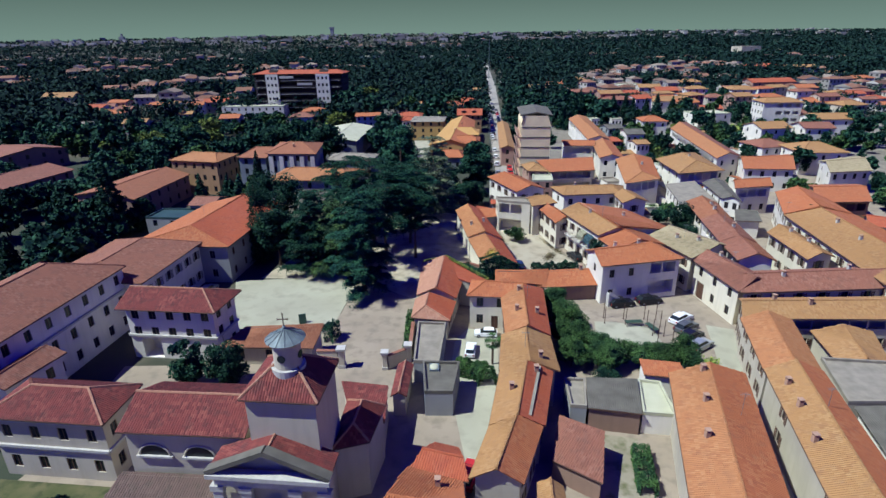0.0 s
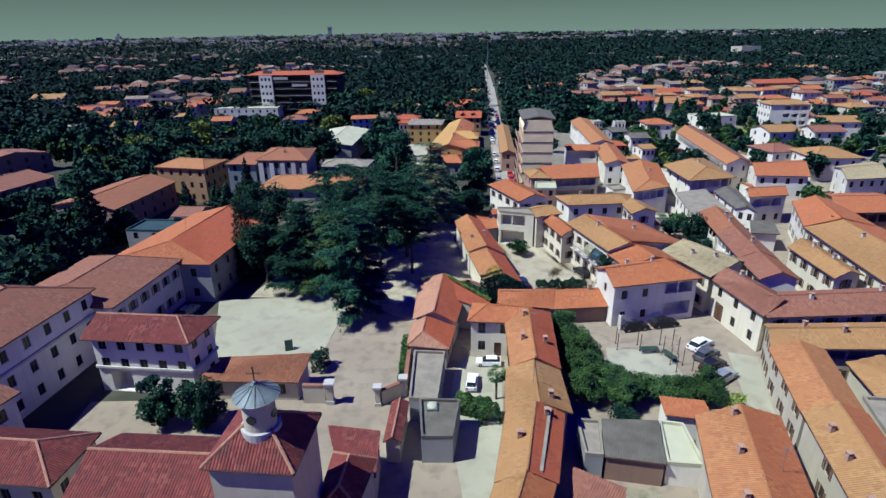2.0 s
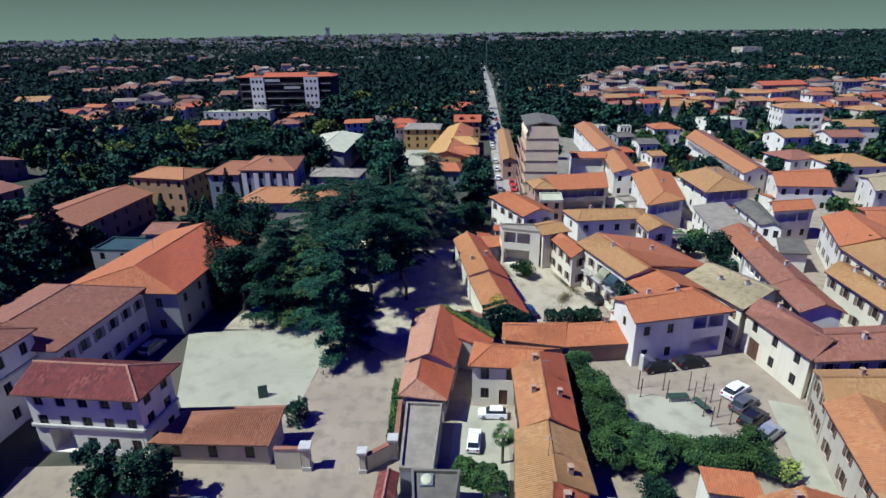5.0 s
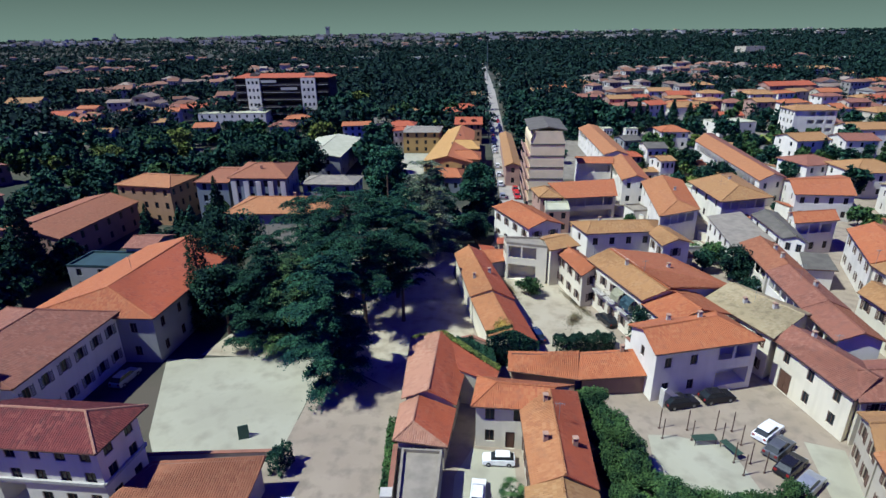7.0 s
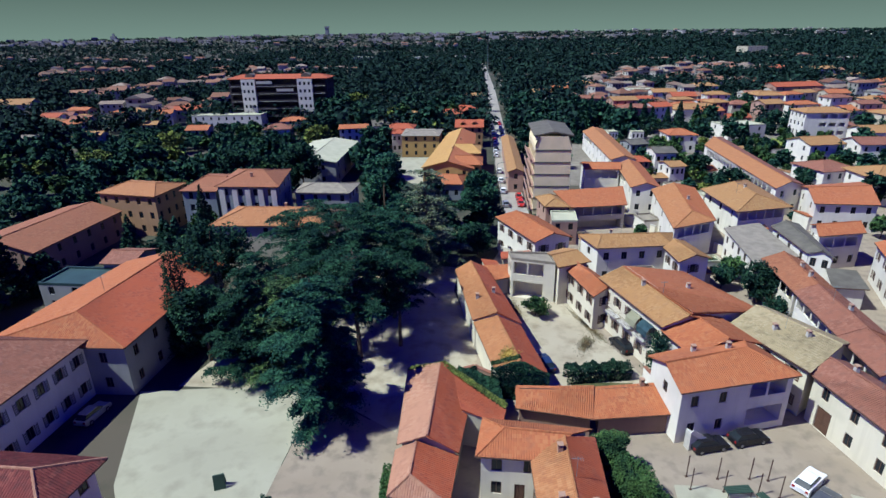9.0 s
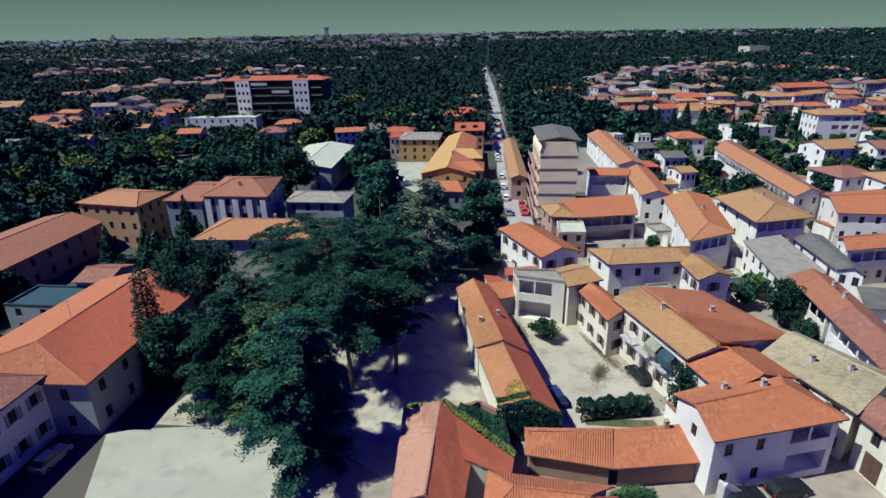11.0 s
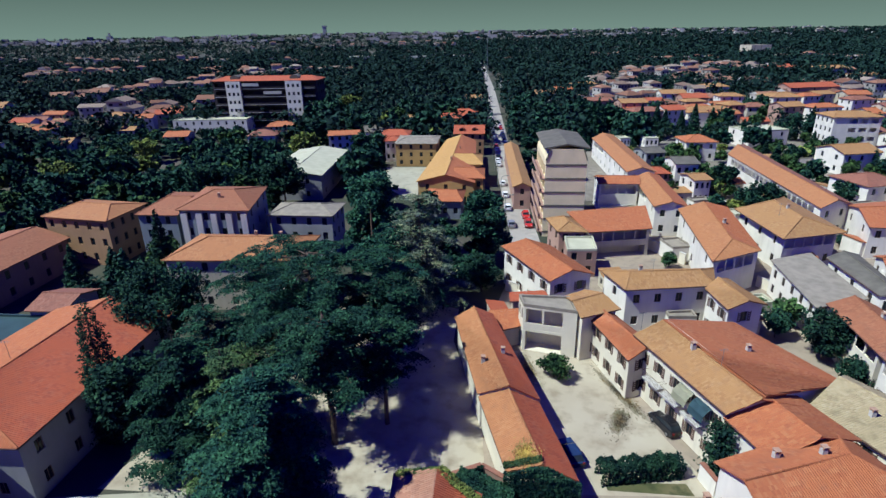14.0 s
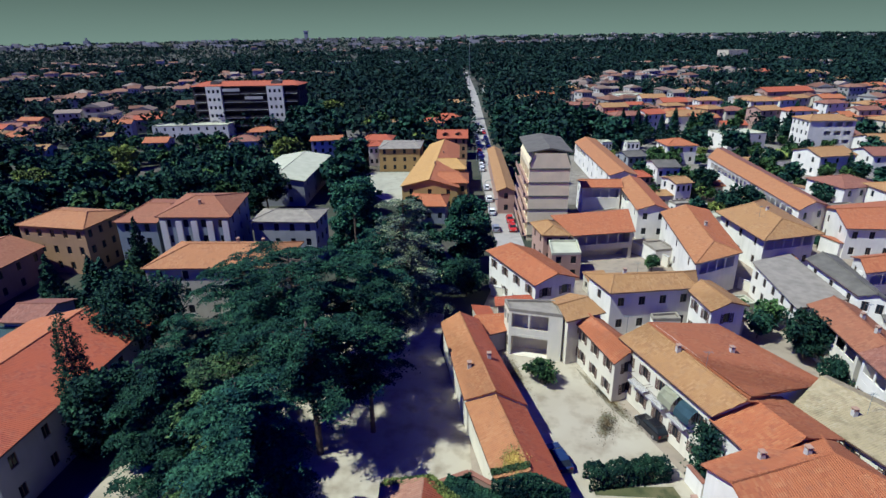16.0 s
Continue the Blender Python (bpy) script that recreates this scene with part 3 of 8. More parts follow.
# ---- red house, annexes, row ----
house("low red-tiled house, lower part", [(-4.8, 71.6), (0.8, 70.4), (1.9, 76.6), (-4.4, 77.6)], 3.4, 1.5, cross=True, rf=0.66, roof=TILE_PINK, roof2=TILE_RED, wall=WALL_CREAM, hips=(1.6, 0), win=(1, 1, 0, 1))
house("red-tiled house beside the park", [(-4.2, 77.5), (1.9, 76.1), (4.2, 88.0), (-3.7, 90.8)], 4.2, 1.8, cross=True, roof=TILE_PINK, roof2=TILE_RED, wall=WALL_CREAM, win=(0, 1, 0, 2))
house("red-tiled lean-to wing overgrown with ivy", [(6.7, 80.6), (7.3, 82.9), (1.7, 87.8), (2.4, 81.9)], 3.9, 1.1, kind="shed", roof=TILE_RED, wall=WALL_CREAM, over=0.15)
house("flat grey-roofed garage annexe", [(-4, 60.3), (-0.7, 59.9), (0.3, 70.1), (-3.8, 70.5)], 3.0, kind="flat", roof=SLATE_PALE, wall=WALL_GREY, name="garage", category="garage")
house("flat dark-roofed shed with a skylight", [(-2.4, 53.5), (0.9, 53.4), (1.9, 59.6), (-2.8, 59.9)], 3.2, kind="flat", roof=SLATE, wall=WALL_GREY, name="shed", category="shed")
house("two-storey cream end house with orange hipped roof", [(3.4, 74.0), (10.0, 73.2), (15.3, 77.4), (4.5, 79.5)], 5.6, 1.45, hips=(2.4, 0), roof=TILE_ORANGE, wall=WALL_IVORY, win=(2, 0, 3, 1), shut=None, doors=[(0, 0.62, 1.0, 2.2)])
# Split roofs of this row: sunlit west, shaded east painted with separate tiles.
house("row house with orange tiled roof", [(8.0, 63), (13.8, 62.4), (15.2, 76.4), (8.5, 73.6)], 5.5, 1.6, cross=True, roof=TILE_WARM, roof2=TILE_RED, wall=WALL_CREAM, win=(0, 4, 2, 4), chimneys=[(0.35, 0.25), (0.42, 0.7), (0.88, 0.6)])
house("row house with faded tan tiled roof", [(6.4, 54.9), (13.4, 54.5), (13.7, 62.4), (7.5, 63)], 5.3, 1.5, cross=True, roof=TILE_TAN, wall=WALL_CREAM, win=(0, 2, 0, 2), chimneys=[(0.2, 0.3)])
split = house("row house with clay slopes painted tan for sun, red for shade", [(4.4, 45.2), (10, 45), (12.6, 54.5), (6.5, 54.9)], 5.3, 1.6, cross=True, roof=TILE_TAN, roof2=TILE_RED, wall=WALL_CREAM, win=(0, 3, 0, 3), chimneys=[(0.5, 0.7), (0.85, 0.3)])
bm = bm_new()
pa, pb = V3(8.55, 45.6, 5.95) - split.location, V3(10.95, 54.2, 6.05) - split.location
side = (pb - pa).normalized().cross(V3(0, 0, 1)) * 0.16
vs = [bm.verts.new(p + k * side + V3(0, 0, z)) for z in (-0.5, 0.22) for p, k in ((pa, 1), (pb, 1), (pb, -1), (pa, -1))]
for f in ((3, 2, 1, 0), (4, 5, 6, 7), (0, 1, 5, 4), (1, 2, 6, 5), (2, 3, 7, 6), (3, 0, 4, 7)):
    bm.faces.new([vs[k] for k in f])
bmesh.ops.recalc_face_normals(bm, faces=bm.faces[:])
part("parapet", bm, SLATE_PALE, split, "pale fire wall coping across the roof slope")
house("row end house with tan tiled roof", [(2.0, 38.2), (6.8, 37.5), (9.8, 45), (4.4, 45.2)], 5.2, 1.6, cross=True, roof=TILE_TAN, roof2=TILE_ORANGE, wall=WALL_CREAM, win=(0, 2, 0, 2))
house("low house with orange tiles by the church", [(-6.5, 31), (1.6, 30), (1.5, 38), (-3.6, 40)], 5.0, 1.4, roof=TILE_ORANGE, wall=WALL_CREAM, chimneys=[(0.6, 0.8)])
house("small house with red tiled roof", [(-3.4, 39.9), (2, 38.2), (1.2, 42.6), (-1.1, 43.4)], 4.8, 0.9, roof=TILE_RED, wall=WALL_CREAM, over=0.25)
house("shed roof of orange tiles", [(7.4, 33), (10.2, 32.6), (10.5, 38.4), (8.3, 38.9)], 4.0, 0.8, cross=True, roof=TILE_TAN, wall=WALL_CREAM)
house("long orange lean-to, west part", [(8.7, 84.6), (17.1, 82.4), (18, 86.6), (9, 87.2)], 2.8, 1.4, kind="shed", roof=TILE_ORANGE, wall=WALL_BRICK)
house("long orange lean-to, east part", [(17.1, 82.4), (26, 83), (26, 87.2), (18, 86.6)], 2.8, 1.4, kind="shed", roof=TILE_ORANGE, wall=WALL_BRICK, chimneys=[(0.7, 0.95)])
# Barn slopes: sun on the west, less on the east, painted by tile tone.
house("long barn with slopes painted paler for sun, redder for shade", [(4.9, 101.9), (11.6, 100.6), (8.4, 120.5), (3.0, 119.8)], 4.7, 1.6, cross=True, roof=TILE_WARM, roof2=TILE_RED, wall=WALL_IVORY, over=0.3, chimneys=[(0.4, 0.3), (0.3, 0.75)])
house("barn end with slopes painted paler for sun, redder for shade", [(6.7, 90.6), (13.1, 89.2), (11.5, 100.7), (5.0, 102.0)], 4.3, 1.5, cross=True, roof=TILE_WARM, roof2=TILE_RED, wall=WALL_IVORY, over=0.3)
house("low lean-to with red tiles", [(8.5, 118), (12.6, 119.5), (13, 123.4), (8, 122.8)], 3.2, 0.9, kind="shed", roof=TILE_ORANGE, wall=WALL_CREAM)

# ---- courtyard houses ----
house("white two-storey house with loggia and orange roof", [(25.4, 81), (39.8, 83.8), (37.6, 92.4), (24.5, 88.3)], 7.0, 1.7, hips=(0, 3.5), roof=TILE_ORANGE, wall=WALL_WHITE, win=(4, 2, 0, 1), chimneys=[(0.35, 0.75), (0.62, 0.6)], shut=None, wsize=(0.9, 1.4), loggias=[(0, 0.62, 0.95, 3.7, 6.4), (0, 0.62, 0.95, 0.9, 3.2)])
house("rear wing with orange tiled roof", [(29.6, 88.2), (39.2, 90.6), (37.4, 97.4), (28.3, 94.2)], 6.9, 1.7, cross=True, roof=TILE_ORANGE, wall=WALL_WHITE)
house("long ivory courtyard house with yellowed tiles", [(28.2, 93.8), (36, 94.8), (32.5, 111.2), (24.4, 109)], 7.6, 1.5, cross=True, rf=0.55, roof=TILE_TAN, roof2=TILE_ORANGE, wall=WALL_IVORY, win=(0, 0, 1, 5), storeys=2, wsize=(0.95, 1.4), chimneys=[(0.6, 0.6)])
house("wide lean-to house with smooth orange tiles", [(44.6, 100.2), (39.4, 114), (28.3, 110.2), (32.1, 94.5)], 6.2, 3.2, kind="shed", roof=TILE_ORANGE, wall=WALL_IVORY, win=(3, 1, 0, 1), chimneys=[(0.5, 0.5)])
house("small white house with red tiled roof", [(22.9, 105.8), (27.5, 107.6), (24.5, 117.8), (21, 116.3)], 6.0, 1.2, cross=True, roof=TILE_ORANGE, wall=WALL_IVORY, win=(1, 0, 1, 3), shut=SHUT_BROWN)
house("cream house with flat pale roof and balconies", [(12.4, 118.3), (19.3, 115.8), (19.2, 120.3), (12.2, 121.2)], 7.0, kind="flat", roof=SLATE_PALE, wall=WALL_IVORY, win=(0, 0, 0, 2), shut=None, wsize=(1.1, 1.7), loggias=[(0, 0.05, 0.74, 3.5, 6.6), (0, 0.05, 0.74, 0.1, 3.1)])
house("house with pink tiled roof", [(19.4, 114.5), (25.4, 116.8), (22.2, 123), (18.6, 121)], 7.0, 1.0, roof=TILE_TAN, wall=WALL_IVORY, win=(1, 1, 1, 1))
house("white house with broad orange roof", [(17.5, 126), (25, 128.4), (20.5, 141), (11.9, 141.2)], 7.0, 1.5, cross=True, roof=TILE_ORANGE, wall=WALL_WHITE, win=(2, 3, 2, 4))
house("low annexe with red tiles", [(11.4, 124.4), (17.8, 124.7), (17, 127), (11.5, 126.6)], 4.6, 0.5, kind="shed", roof=TILE_RED, wall=WALL_CREAM)
house("white two-storey house with orange hipped roof", [(27.8, 122.3), (41.3, 123.2), (43.9, 129.4), (26.2, 129.5)], 7.1, 1.4, hips=(2.5, 2.5), roof=TILE_TAN, wall=WALL_WHITE, win=(4, 1, 3, 1), shut=None, wsize=(1.0, 1.4), chimneys=[(0.3, 0.7)])
house("white wing with yellowed tiles", [(39.6, 116.1), (45.7, 117.3), (44.5, 126), (39.6, 122.8)], 6.9, 1.1, cross=True, roof=TILE_TAN, wall=WALL_WHITE, win=(1, 2, 0, 2))
house("flat pale-roofed garden shed", [(33.8, 120.4), (37.8, 120.2), (38, 122.2), (34, 122)], 3.4, kind="flat", roof=SLATE_PALE, wall=WALL_WHITE, name="shed", category="shed")
house("white house with lichen-covered tiles", [(41.6, 85.0), (50.4, 91.0), (45.2, 101.3), (38.2, 96.4)], 6.5, 0.75, cross=True, rf=0.24, roof=TILE_LICHEN, wall=WALL_IVORY, win=(0, 3, 0, 3), chimneys=[(0.3, 0.4), (0.6, 0.6)])
house("white corner house with brown tiles", [(43.6, 73.2), (50.5, 77), (47.6, 88), (42.0, 85.6)], 6.0, 1.5, cross=True, roof=TILE_BROWN, wall=WALL_IVORY, win=(0, 0, 1, 3), doors=[(3, 0.2, 2.0, 2.9)], shut=None, chimneys=[(0.75, 0.4)])
house("long house with brown tiles", [(43.7, 72.9), (76, 74), (77, 82), (48, 80.5)], 6.0, 1.5, roof=TILE_BROWN, wall=WALL_IVORY, win=(9, 2, 9, 0), chimneys=[(0.2, 0.4), (0.55, 0.6)])
house("long house with tan tiles and loggia", [(40.4, 65.8), (72, 64.6), (73, 71.6), (42.9, 71.9)], 5.6, 1.3, roof=TILE_TAN, wall=WALL_CREAM, win=(9, 0, 9, 2), chimneys=[(0.15, 0.6), (0.3, 0.4)], loggias=[(0, 0.22, 0.95, 2.8, 5.0)])
house("long street house with tan tiles", [(36.6, 53.5), (43, 53), (46.8, 65.4), (40.2, 66)], 5.6, 1.4, cross=True, roof=TILE_WARM, wall=WALL_CREAM, win=(0, 2, 0, 3))
# Street rows: west slope coloured for full sun, east slope for weaker sun.
house("long street house with slopes painted tan for sun, orange for shade", [(30.0, 28.5), (36.9, 29), (42.9, 52.9), (36.5, 53.5)], 5.9, 1.6, cross=True, roof=TILE_TAN, roof2=TILE_ORANGE, wall=WALL_CREAM, win=(0, 5, 0, 2), chimneys=[(0.85, 0.8), (0.7, 0.8), (0.5, 0.85)])
house("cream flat-roofed house behind the street row", [(42.6, 48.1), (47.6, 48), (52.7, 55.5), (45.2, 56.6)], 5.0, kind="flat", roof=SLATE_PALE, wall=WALL_CREAM, win=(0, 2, 0, 0))
house("low slate-roofed annexe behind the street row", [(41.4, 40.7), (48.3, 40.6), (50.2, 47.4), (42.6, 47.2)], 4.6, 0.8, kind="shed", roof=SLATE, wall=WALL_WHITE)
house("low house with faded tiles behind the street row", [(47.4, 56.4), (53.4, 55.7), (57, 64), (49.0, 64.4)], 4.4, 1.1, cross=True, roof=TILE_TAN, wall=WALL_CREAM)
house("long workshop with tiles painted warm tan for sun, orange for shade", [(18.3, 28), (26.2, 27), (34.4, 53.4), (25.8, 53.7)], 5.4, 1.6, cross=True, roof=TILE_WARM, roof2=TILE_ORANGE, wall=WALL_CREAM, win=(0, 0, 2, 0), chimneys=[(0.75, 0.65), (0.55, 0.72), (0.95, 0.6)])
house("small outbuilding with orange tiles", [(24.2, 56.6), (29, 55.6), (29.2, 58.4), (24.5, 59.4)], 3.2, 0.5, kind="shed", roof=TILE_ORANGE, wall=WALL_WHITE, over=0.2)
house("flat white-roofed storage building", [(21.8, 49.9), (25.4, 49.4), (25.8, 55.6), (23.3, 56.2)], 2.6, kind="flat", roof=ROOF_WHITE, wall=WALL_WHITE, name="store", category="shed")
house("corrugated grey sheet-roofed shed", [(15.9, 50.7), (21.6, 49.5), (23, 55.5), (17, 56)], 3.0, 0.4, kind="shed", roof=SLATE, wall=WALL_BRICK, over=0.15, name="shed", category="shed")
house("flat grey-roofed lean-to shed", [(14, 51), (15.8, 50.7), (16.9, 56), (14.4, 56.3)], 2.9, kind="flat", roof=SLATE_PALE, wall=WALL_GREY, name="shed", category="shed")
house("brown tiled single-slope shed", [(10.4, 43.2), (14.7, 40), (16.4, 46), (12.3, 48.7)], 2.6, 1.2, kind="shed", roof=TILE_BROWN, wall=WALL_BRICK, over=0.2, name="shed", category="shed")

# ---- terraces to the east ----
row = dict(group="terraced houses", cross=True)
house("terraced house with tan tiles", [(48.9, 84.2), (55, 83.6), (56.2, 92), (49.9, 92.8)], 6.4, 1.5, roof=TILE_BROWN, roof2=TILE_SALMON, wall=WALL_WHITE, win=(0, 3, 0, 4), loggias=[(3, 0.04, 0.96, 3.5, 5.9)], **row)
house("terraced house with faded tiles", [(49.9, 92.8), (56.2, 92), (58.2, 104.5), (52, 105.4)], 6.5, 1.5, roof=TILE_BROWN, wall=WALL_WHITE, win=(0, 4, 0, 4), chimneys=[(0.4, 0.4)], loggias=[(3, 0.04, 0.96, 3.5, 5.9)], **row)
house("terraced house with red tiles", [(52, 105.4), (58.2, 104.5), (60.6, 117), (54.3, 118)], 6.5, 1.6, roof=TILE_SALMON, wall=WALL_IVORY, win=(0, 4, 2, 4), chimneys=[(0.5, 0.45), (0.2, 0.5)], loggias=[(3, 0.04, 0.96, 3.5, 5.9)], **row)
F = dict(far=True, rows=False)
# Paler west and darker east slopes put the sun's side into the tiles.
house("street house with slopes painted warm tan for sun, orange for shade", [(45.2, 132.2), (55.5, 136.6), (61.9, 161.1), (51.2, 160.5)], 7, 1.5, cross=True, hips=(4.5, 0), roof=TILE_WARM, roof2=TILE_ORANGE, wall=WALL_WHITE, win=(0, 3, 0, 3), shut=None, chimneys=[(0.5, 0.4)], loggias=[(0, 0.1, 0.9, 3.6, 6.4)])
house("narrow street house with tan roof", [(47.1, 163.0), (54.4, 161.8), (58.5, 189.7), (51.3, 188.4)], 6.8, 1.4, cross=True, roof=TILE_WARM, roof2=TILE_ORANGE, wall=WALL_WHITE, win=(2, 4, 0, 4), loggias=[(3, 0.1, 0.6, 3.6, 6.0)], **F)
house("long street house with warm faded tile roof", [(51.4, 194.0), (59.3, 193.4), (64.7, 249.9), (55.6, 244.5)], 6.8, 1.4, cross=True, roof=TILE_WARM, wall=WALL_WHITE, win=(2, 8, 0, 8), loggias=[(3, 0.05, 0.35, 3.6, 6.0)], **F)
house("large white house with wide tan hipped roof", [(62.7, 159.7), (62.3, 141.7), (75.7, 144.5), (77.8, 167.6)], 7, 2.2, hips=(5, 5), over=1.2, roof=TILE_TAN, wall=WALL_WHITE, win=(3, 4, 0, 3), loggias=[(1, 0.04, 0.96, 3.5, 6.5)], rows=False, shut=None, chimneys=[(0.5, 0.5)])
house("long white row with roof painted warm tan for sun, brown for shade", [(79.9, 158.3), (88.5, 161.0), (99.7, 226.0), (87.4, 212.1)], 7.2, 1.5, cross=True, roof=TILE_WARM, roof2=TILE_BROWN, wall=WALL_WHITE, win=(2, 8, 0, 10), loggias=[(3, 0.05, 0.95, 3.7, 6.3)], **F)
house("white gabled house with orange roof", [(82.7, 148.2), (95.9, 146.2), (105.2, 165.6), (88.1, 162.7)], 6.5, 1.9, roof=TILE_ORANGE, wall=WALL_WHITE, win=(4, 2, 0, 2), shut=None, rows=False)
house("white house with pale lichen-grey roof", [(102.7, 142.5), (115.0, 143.9), (123.6, 162.2), (108.8, 156.6)], 6.5, 1.6, roof=TILE_LICHEN, wall=WALL_WHITE, win=(4, 2, 0, 2), shut=None, rows=False)
house("low white workshop with grey sheet roof", [(54.0, 119.2), (63.3, 121.6), (64.8, 137.6), (56.3, 134.9)], 5.2, 0.9, kind="shed", roof=SLATE_PALE, wall=WALL_WHITE, win=(3, 0, 0, 5), shut=None, rows=False)
house("white house with dark grey roof", [(63.4, 120.2), (66.5, 117.2), (71.4, 135.4), (65.2, 134.4)], 6.4, 1.1, cross=True, roof=SLATE, wall=WALL_WHITE, win=(2, 3, 0, 3), shut=None, rows=False)
house("white house with orange roof and balconies", [(69.4, 126.5), (79.3, 128.0), (81.3, 134.6), (72.1, 133.3)], 7, 1.3, roof=TILE_ORANGE, wall=WALL_WHITE, win=(3, 2, 0, 2), shut=None, rows=False, loggias=[(0, 0.1, 0.9, 3.5, 6.2)])
house("terraced house with orange tiles, second row", [(64.8, 72), (80, 71), (83.5, 106), (69.4, 106.5)], 6.8, 1.7, roof=TILE_TAN, roof2=TILE_ORANGE, wall=WALL_IVORY, win=(0, 6, 0, 9), chimneys=[(0.2, 0.6), (0.5, 0.65), (0.75, 0.6)], **row)
house("terraced end house with orange tiles, second row", [(69.4, 106.5), (83, 106), (86, 122), (77, 123)], 7.0, 1.6, roof=TILE_ORANGE, wall=WALL_WHITE, win=(0, 3, 2, 4), **row)
house("terraced house with faded tan tiles, middle row", [(60.7, 84.5), (66, 85.5), (67.2, 101), (61.4, 98)], 6.2, 1.2, roof=TILE_TAN, wall=WALL_IVORY, win=(1, 0, 1, 4), chimneys=[(0.35, 0.4), (0.7, 0.5)], **row)
house("orange-roofed house with long dark loggia", [(81.5, 115.3), (94.1, 115.5), (101, 130), (89, 130)], 6.6, 1.7, roof=TILE_ORANGE, wall=WALL_OCHRE, win=(0, 2, 0, 2), shut=None, rows=False, loggias=[(0, 0.05, 0.95, 3.4, 6.0)])
house("low dark-roofed garden store", [(62.5, 111.5), (67.8, 110.5), (70, 116.8), (65.6, 118)], 4.0, 0.6, kind="shed", roof=SLATE, wall=WALL_WHITE, rows=False)
house("small house with red roof behind the terraces", [(85.6, 104.5), (92, 100), (96, 107), (89, 111)], 5.0, 1.2, roof=TILE_RED, wall=WALL_WHITE, win=(2, 1, 0, 1), shut=None, rows=False)
house("orange-roofed house with dark loggia", [(30, 150.5), (42.9, 152), (44.9, 162), (27.4, 159)], 5.8, 1.8, kind="shed", roof=TILE_ORANGE, wall=WALL_CREAM, loggias=[(0, 0.05, 0.95, 2.6, 5.4), (0, 0.05, 0.95, 0.1, 2.3)], win=(0, 2, 2, 2), **F)
house("small house with pink hipped roof", [(23.8, 150), (29.5, 149.4), (28.6, 158), (23, 158)], 6.3, 1.4, hips=(2.5, 2.5), cross=True, roof=TILE_TAN, wall=WALL_PINK, win=(2, 2, 2, 2), **F)
house("small flat white-roofed house", [(24, 142.6), (29.4, 142.4), (30.4, 149), (25, 149.4)], 5.2, kind="flat", roof=ROOF_WHITE, wall=WALL_PINK, win=(2, 2, 0, 2), far=True)
house("house with orange roof and open loggia", [(40.3, 181.5), (50.4, 180.5), (52, 188), (41, 189)], 7.1, 1.2, roof=TILE_ORANGE, wall=WALL_WHITE, win=(0, 2, 3, 2), loggias=[(0, 0.05, 0.95, 3.4, 6.4)], **F)

# ---- west side ----
house("yellow three-storey house with orange hipped roof", [(-77.7, 155.6), (-62.5, 151.6), (-60.4, 163.6), (-75.5, 167.5)], 9.6, 1.5, hips=(4, 4), roof=TILE_WARM, wall=WALL_OCHRE, win=(5, 4, 3, 3), **F)
house("grey-blue apartment wing with salmon roof and balconies", [(-56.6, 151), (-48, 150), (-48.6, 166), (-56, 167)], 11.0, 1.6, hips=(3, 0), roof=TILE_SALMON, wall=WALL_SLATE, win=(2, 0, 0, 0), loggias=[(3, 0.1, 0.9, 1.0 + 3.4 * k, 3.4 + 3.4 * k) for k in range(3)], **F)
flats = house("grey-blue apartment house with salmon hipped roof", [(-48, 149.6), (-33.9, 148.3), (-35.3, 165.5), (-48.6, 166.4)], 12.2, 1.9, hips=(5, 5), roof=TILE_SALMON, wall=WALL_SLATE, win=(4, 3, 3, 3), chimneys=[(0.5, 0.3)], **F)
for u in (0.06, 0.28, 0.5, 0.72, 0.94):
    bm = bm_new()
    p = V3(-47.5, 150.0).lerp(V3(-34.4, 148.8), u) - flats.location
    box(bm, p.x - 0.55, p.y - 0.35, 0, p.x + 0.55, p.y + 0.1, 11.4)
    part("pillar", bm, WALL_WHITE, flats, "white full-height pillar")
house("villa with tan hipped roof and dormer", [(-43.5, 132.6), (-22, 131.5), (-20, 143), (-42, 145)], 9.0, 2.1, hips=(5, 5), roof=TILE_WARM, chimneys=[(0.55, 0.7), (0.8, 0.5)], wall=WALL_CREAM, win=(5, 3, 3, 3), **F)
house("house with grey hipped roof", [(-33, 155.5), (-19.7, 153.9), (-18.5, 163), (-32.4, 164)], 9.0, 1.3, hips=(4, 4), roof=SLATE_PALE, wall=WALL_GREY, win=(4, 3, 3, 3), **F)
house("long hall with salmon roof", [(-73.5, 127), (-70.8, 152.5), (-86, 157), (-91, 132)], 6.2, 1.9, roof=TILE_SALMON, wall=WALL_BRICK, win=(6, 3, 0, 3), **F)
house("long low hall with brown-red roof behind trees", [(-131, 142), (-114, 139.5), (-109, 161.5), (-126, 165)], 6.0, 2.0, cross=True, roof=TILE_BROWN, wall=WALL_BRICK, win=(2, 5, 0, 0), **F)
house("red-roofed hall among the trees", [(-160, 184), (-146, 181.5), (-133, 197), (-149, 205)], 6.0, 2.0, roof=TILE_BROWN, wall=WALL_BRICK, win=(2, 4, 0, 0), **F)
house("annexe with flat dark-green roof", [(-65.5, 115.9), (-53.2, 114.5), (-52.4, 121.3), (-64.7, 122.7)], 5.0, kind="flat", roof=ROOF_TEAL, wall=WALL_GREY, win=(3, 2, 0, 2), far=True)
house("small house with pink roof", [(-58.5, 121.5), (-52.4, 120.9), (-51.4, 128.5), (-57.5, 129)], 6.2, 1.2, roof=TILE_BROWN, wall=WALL_GREY, **F)
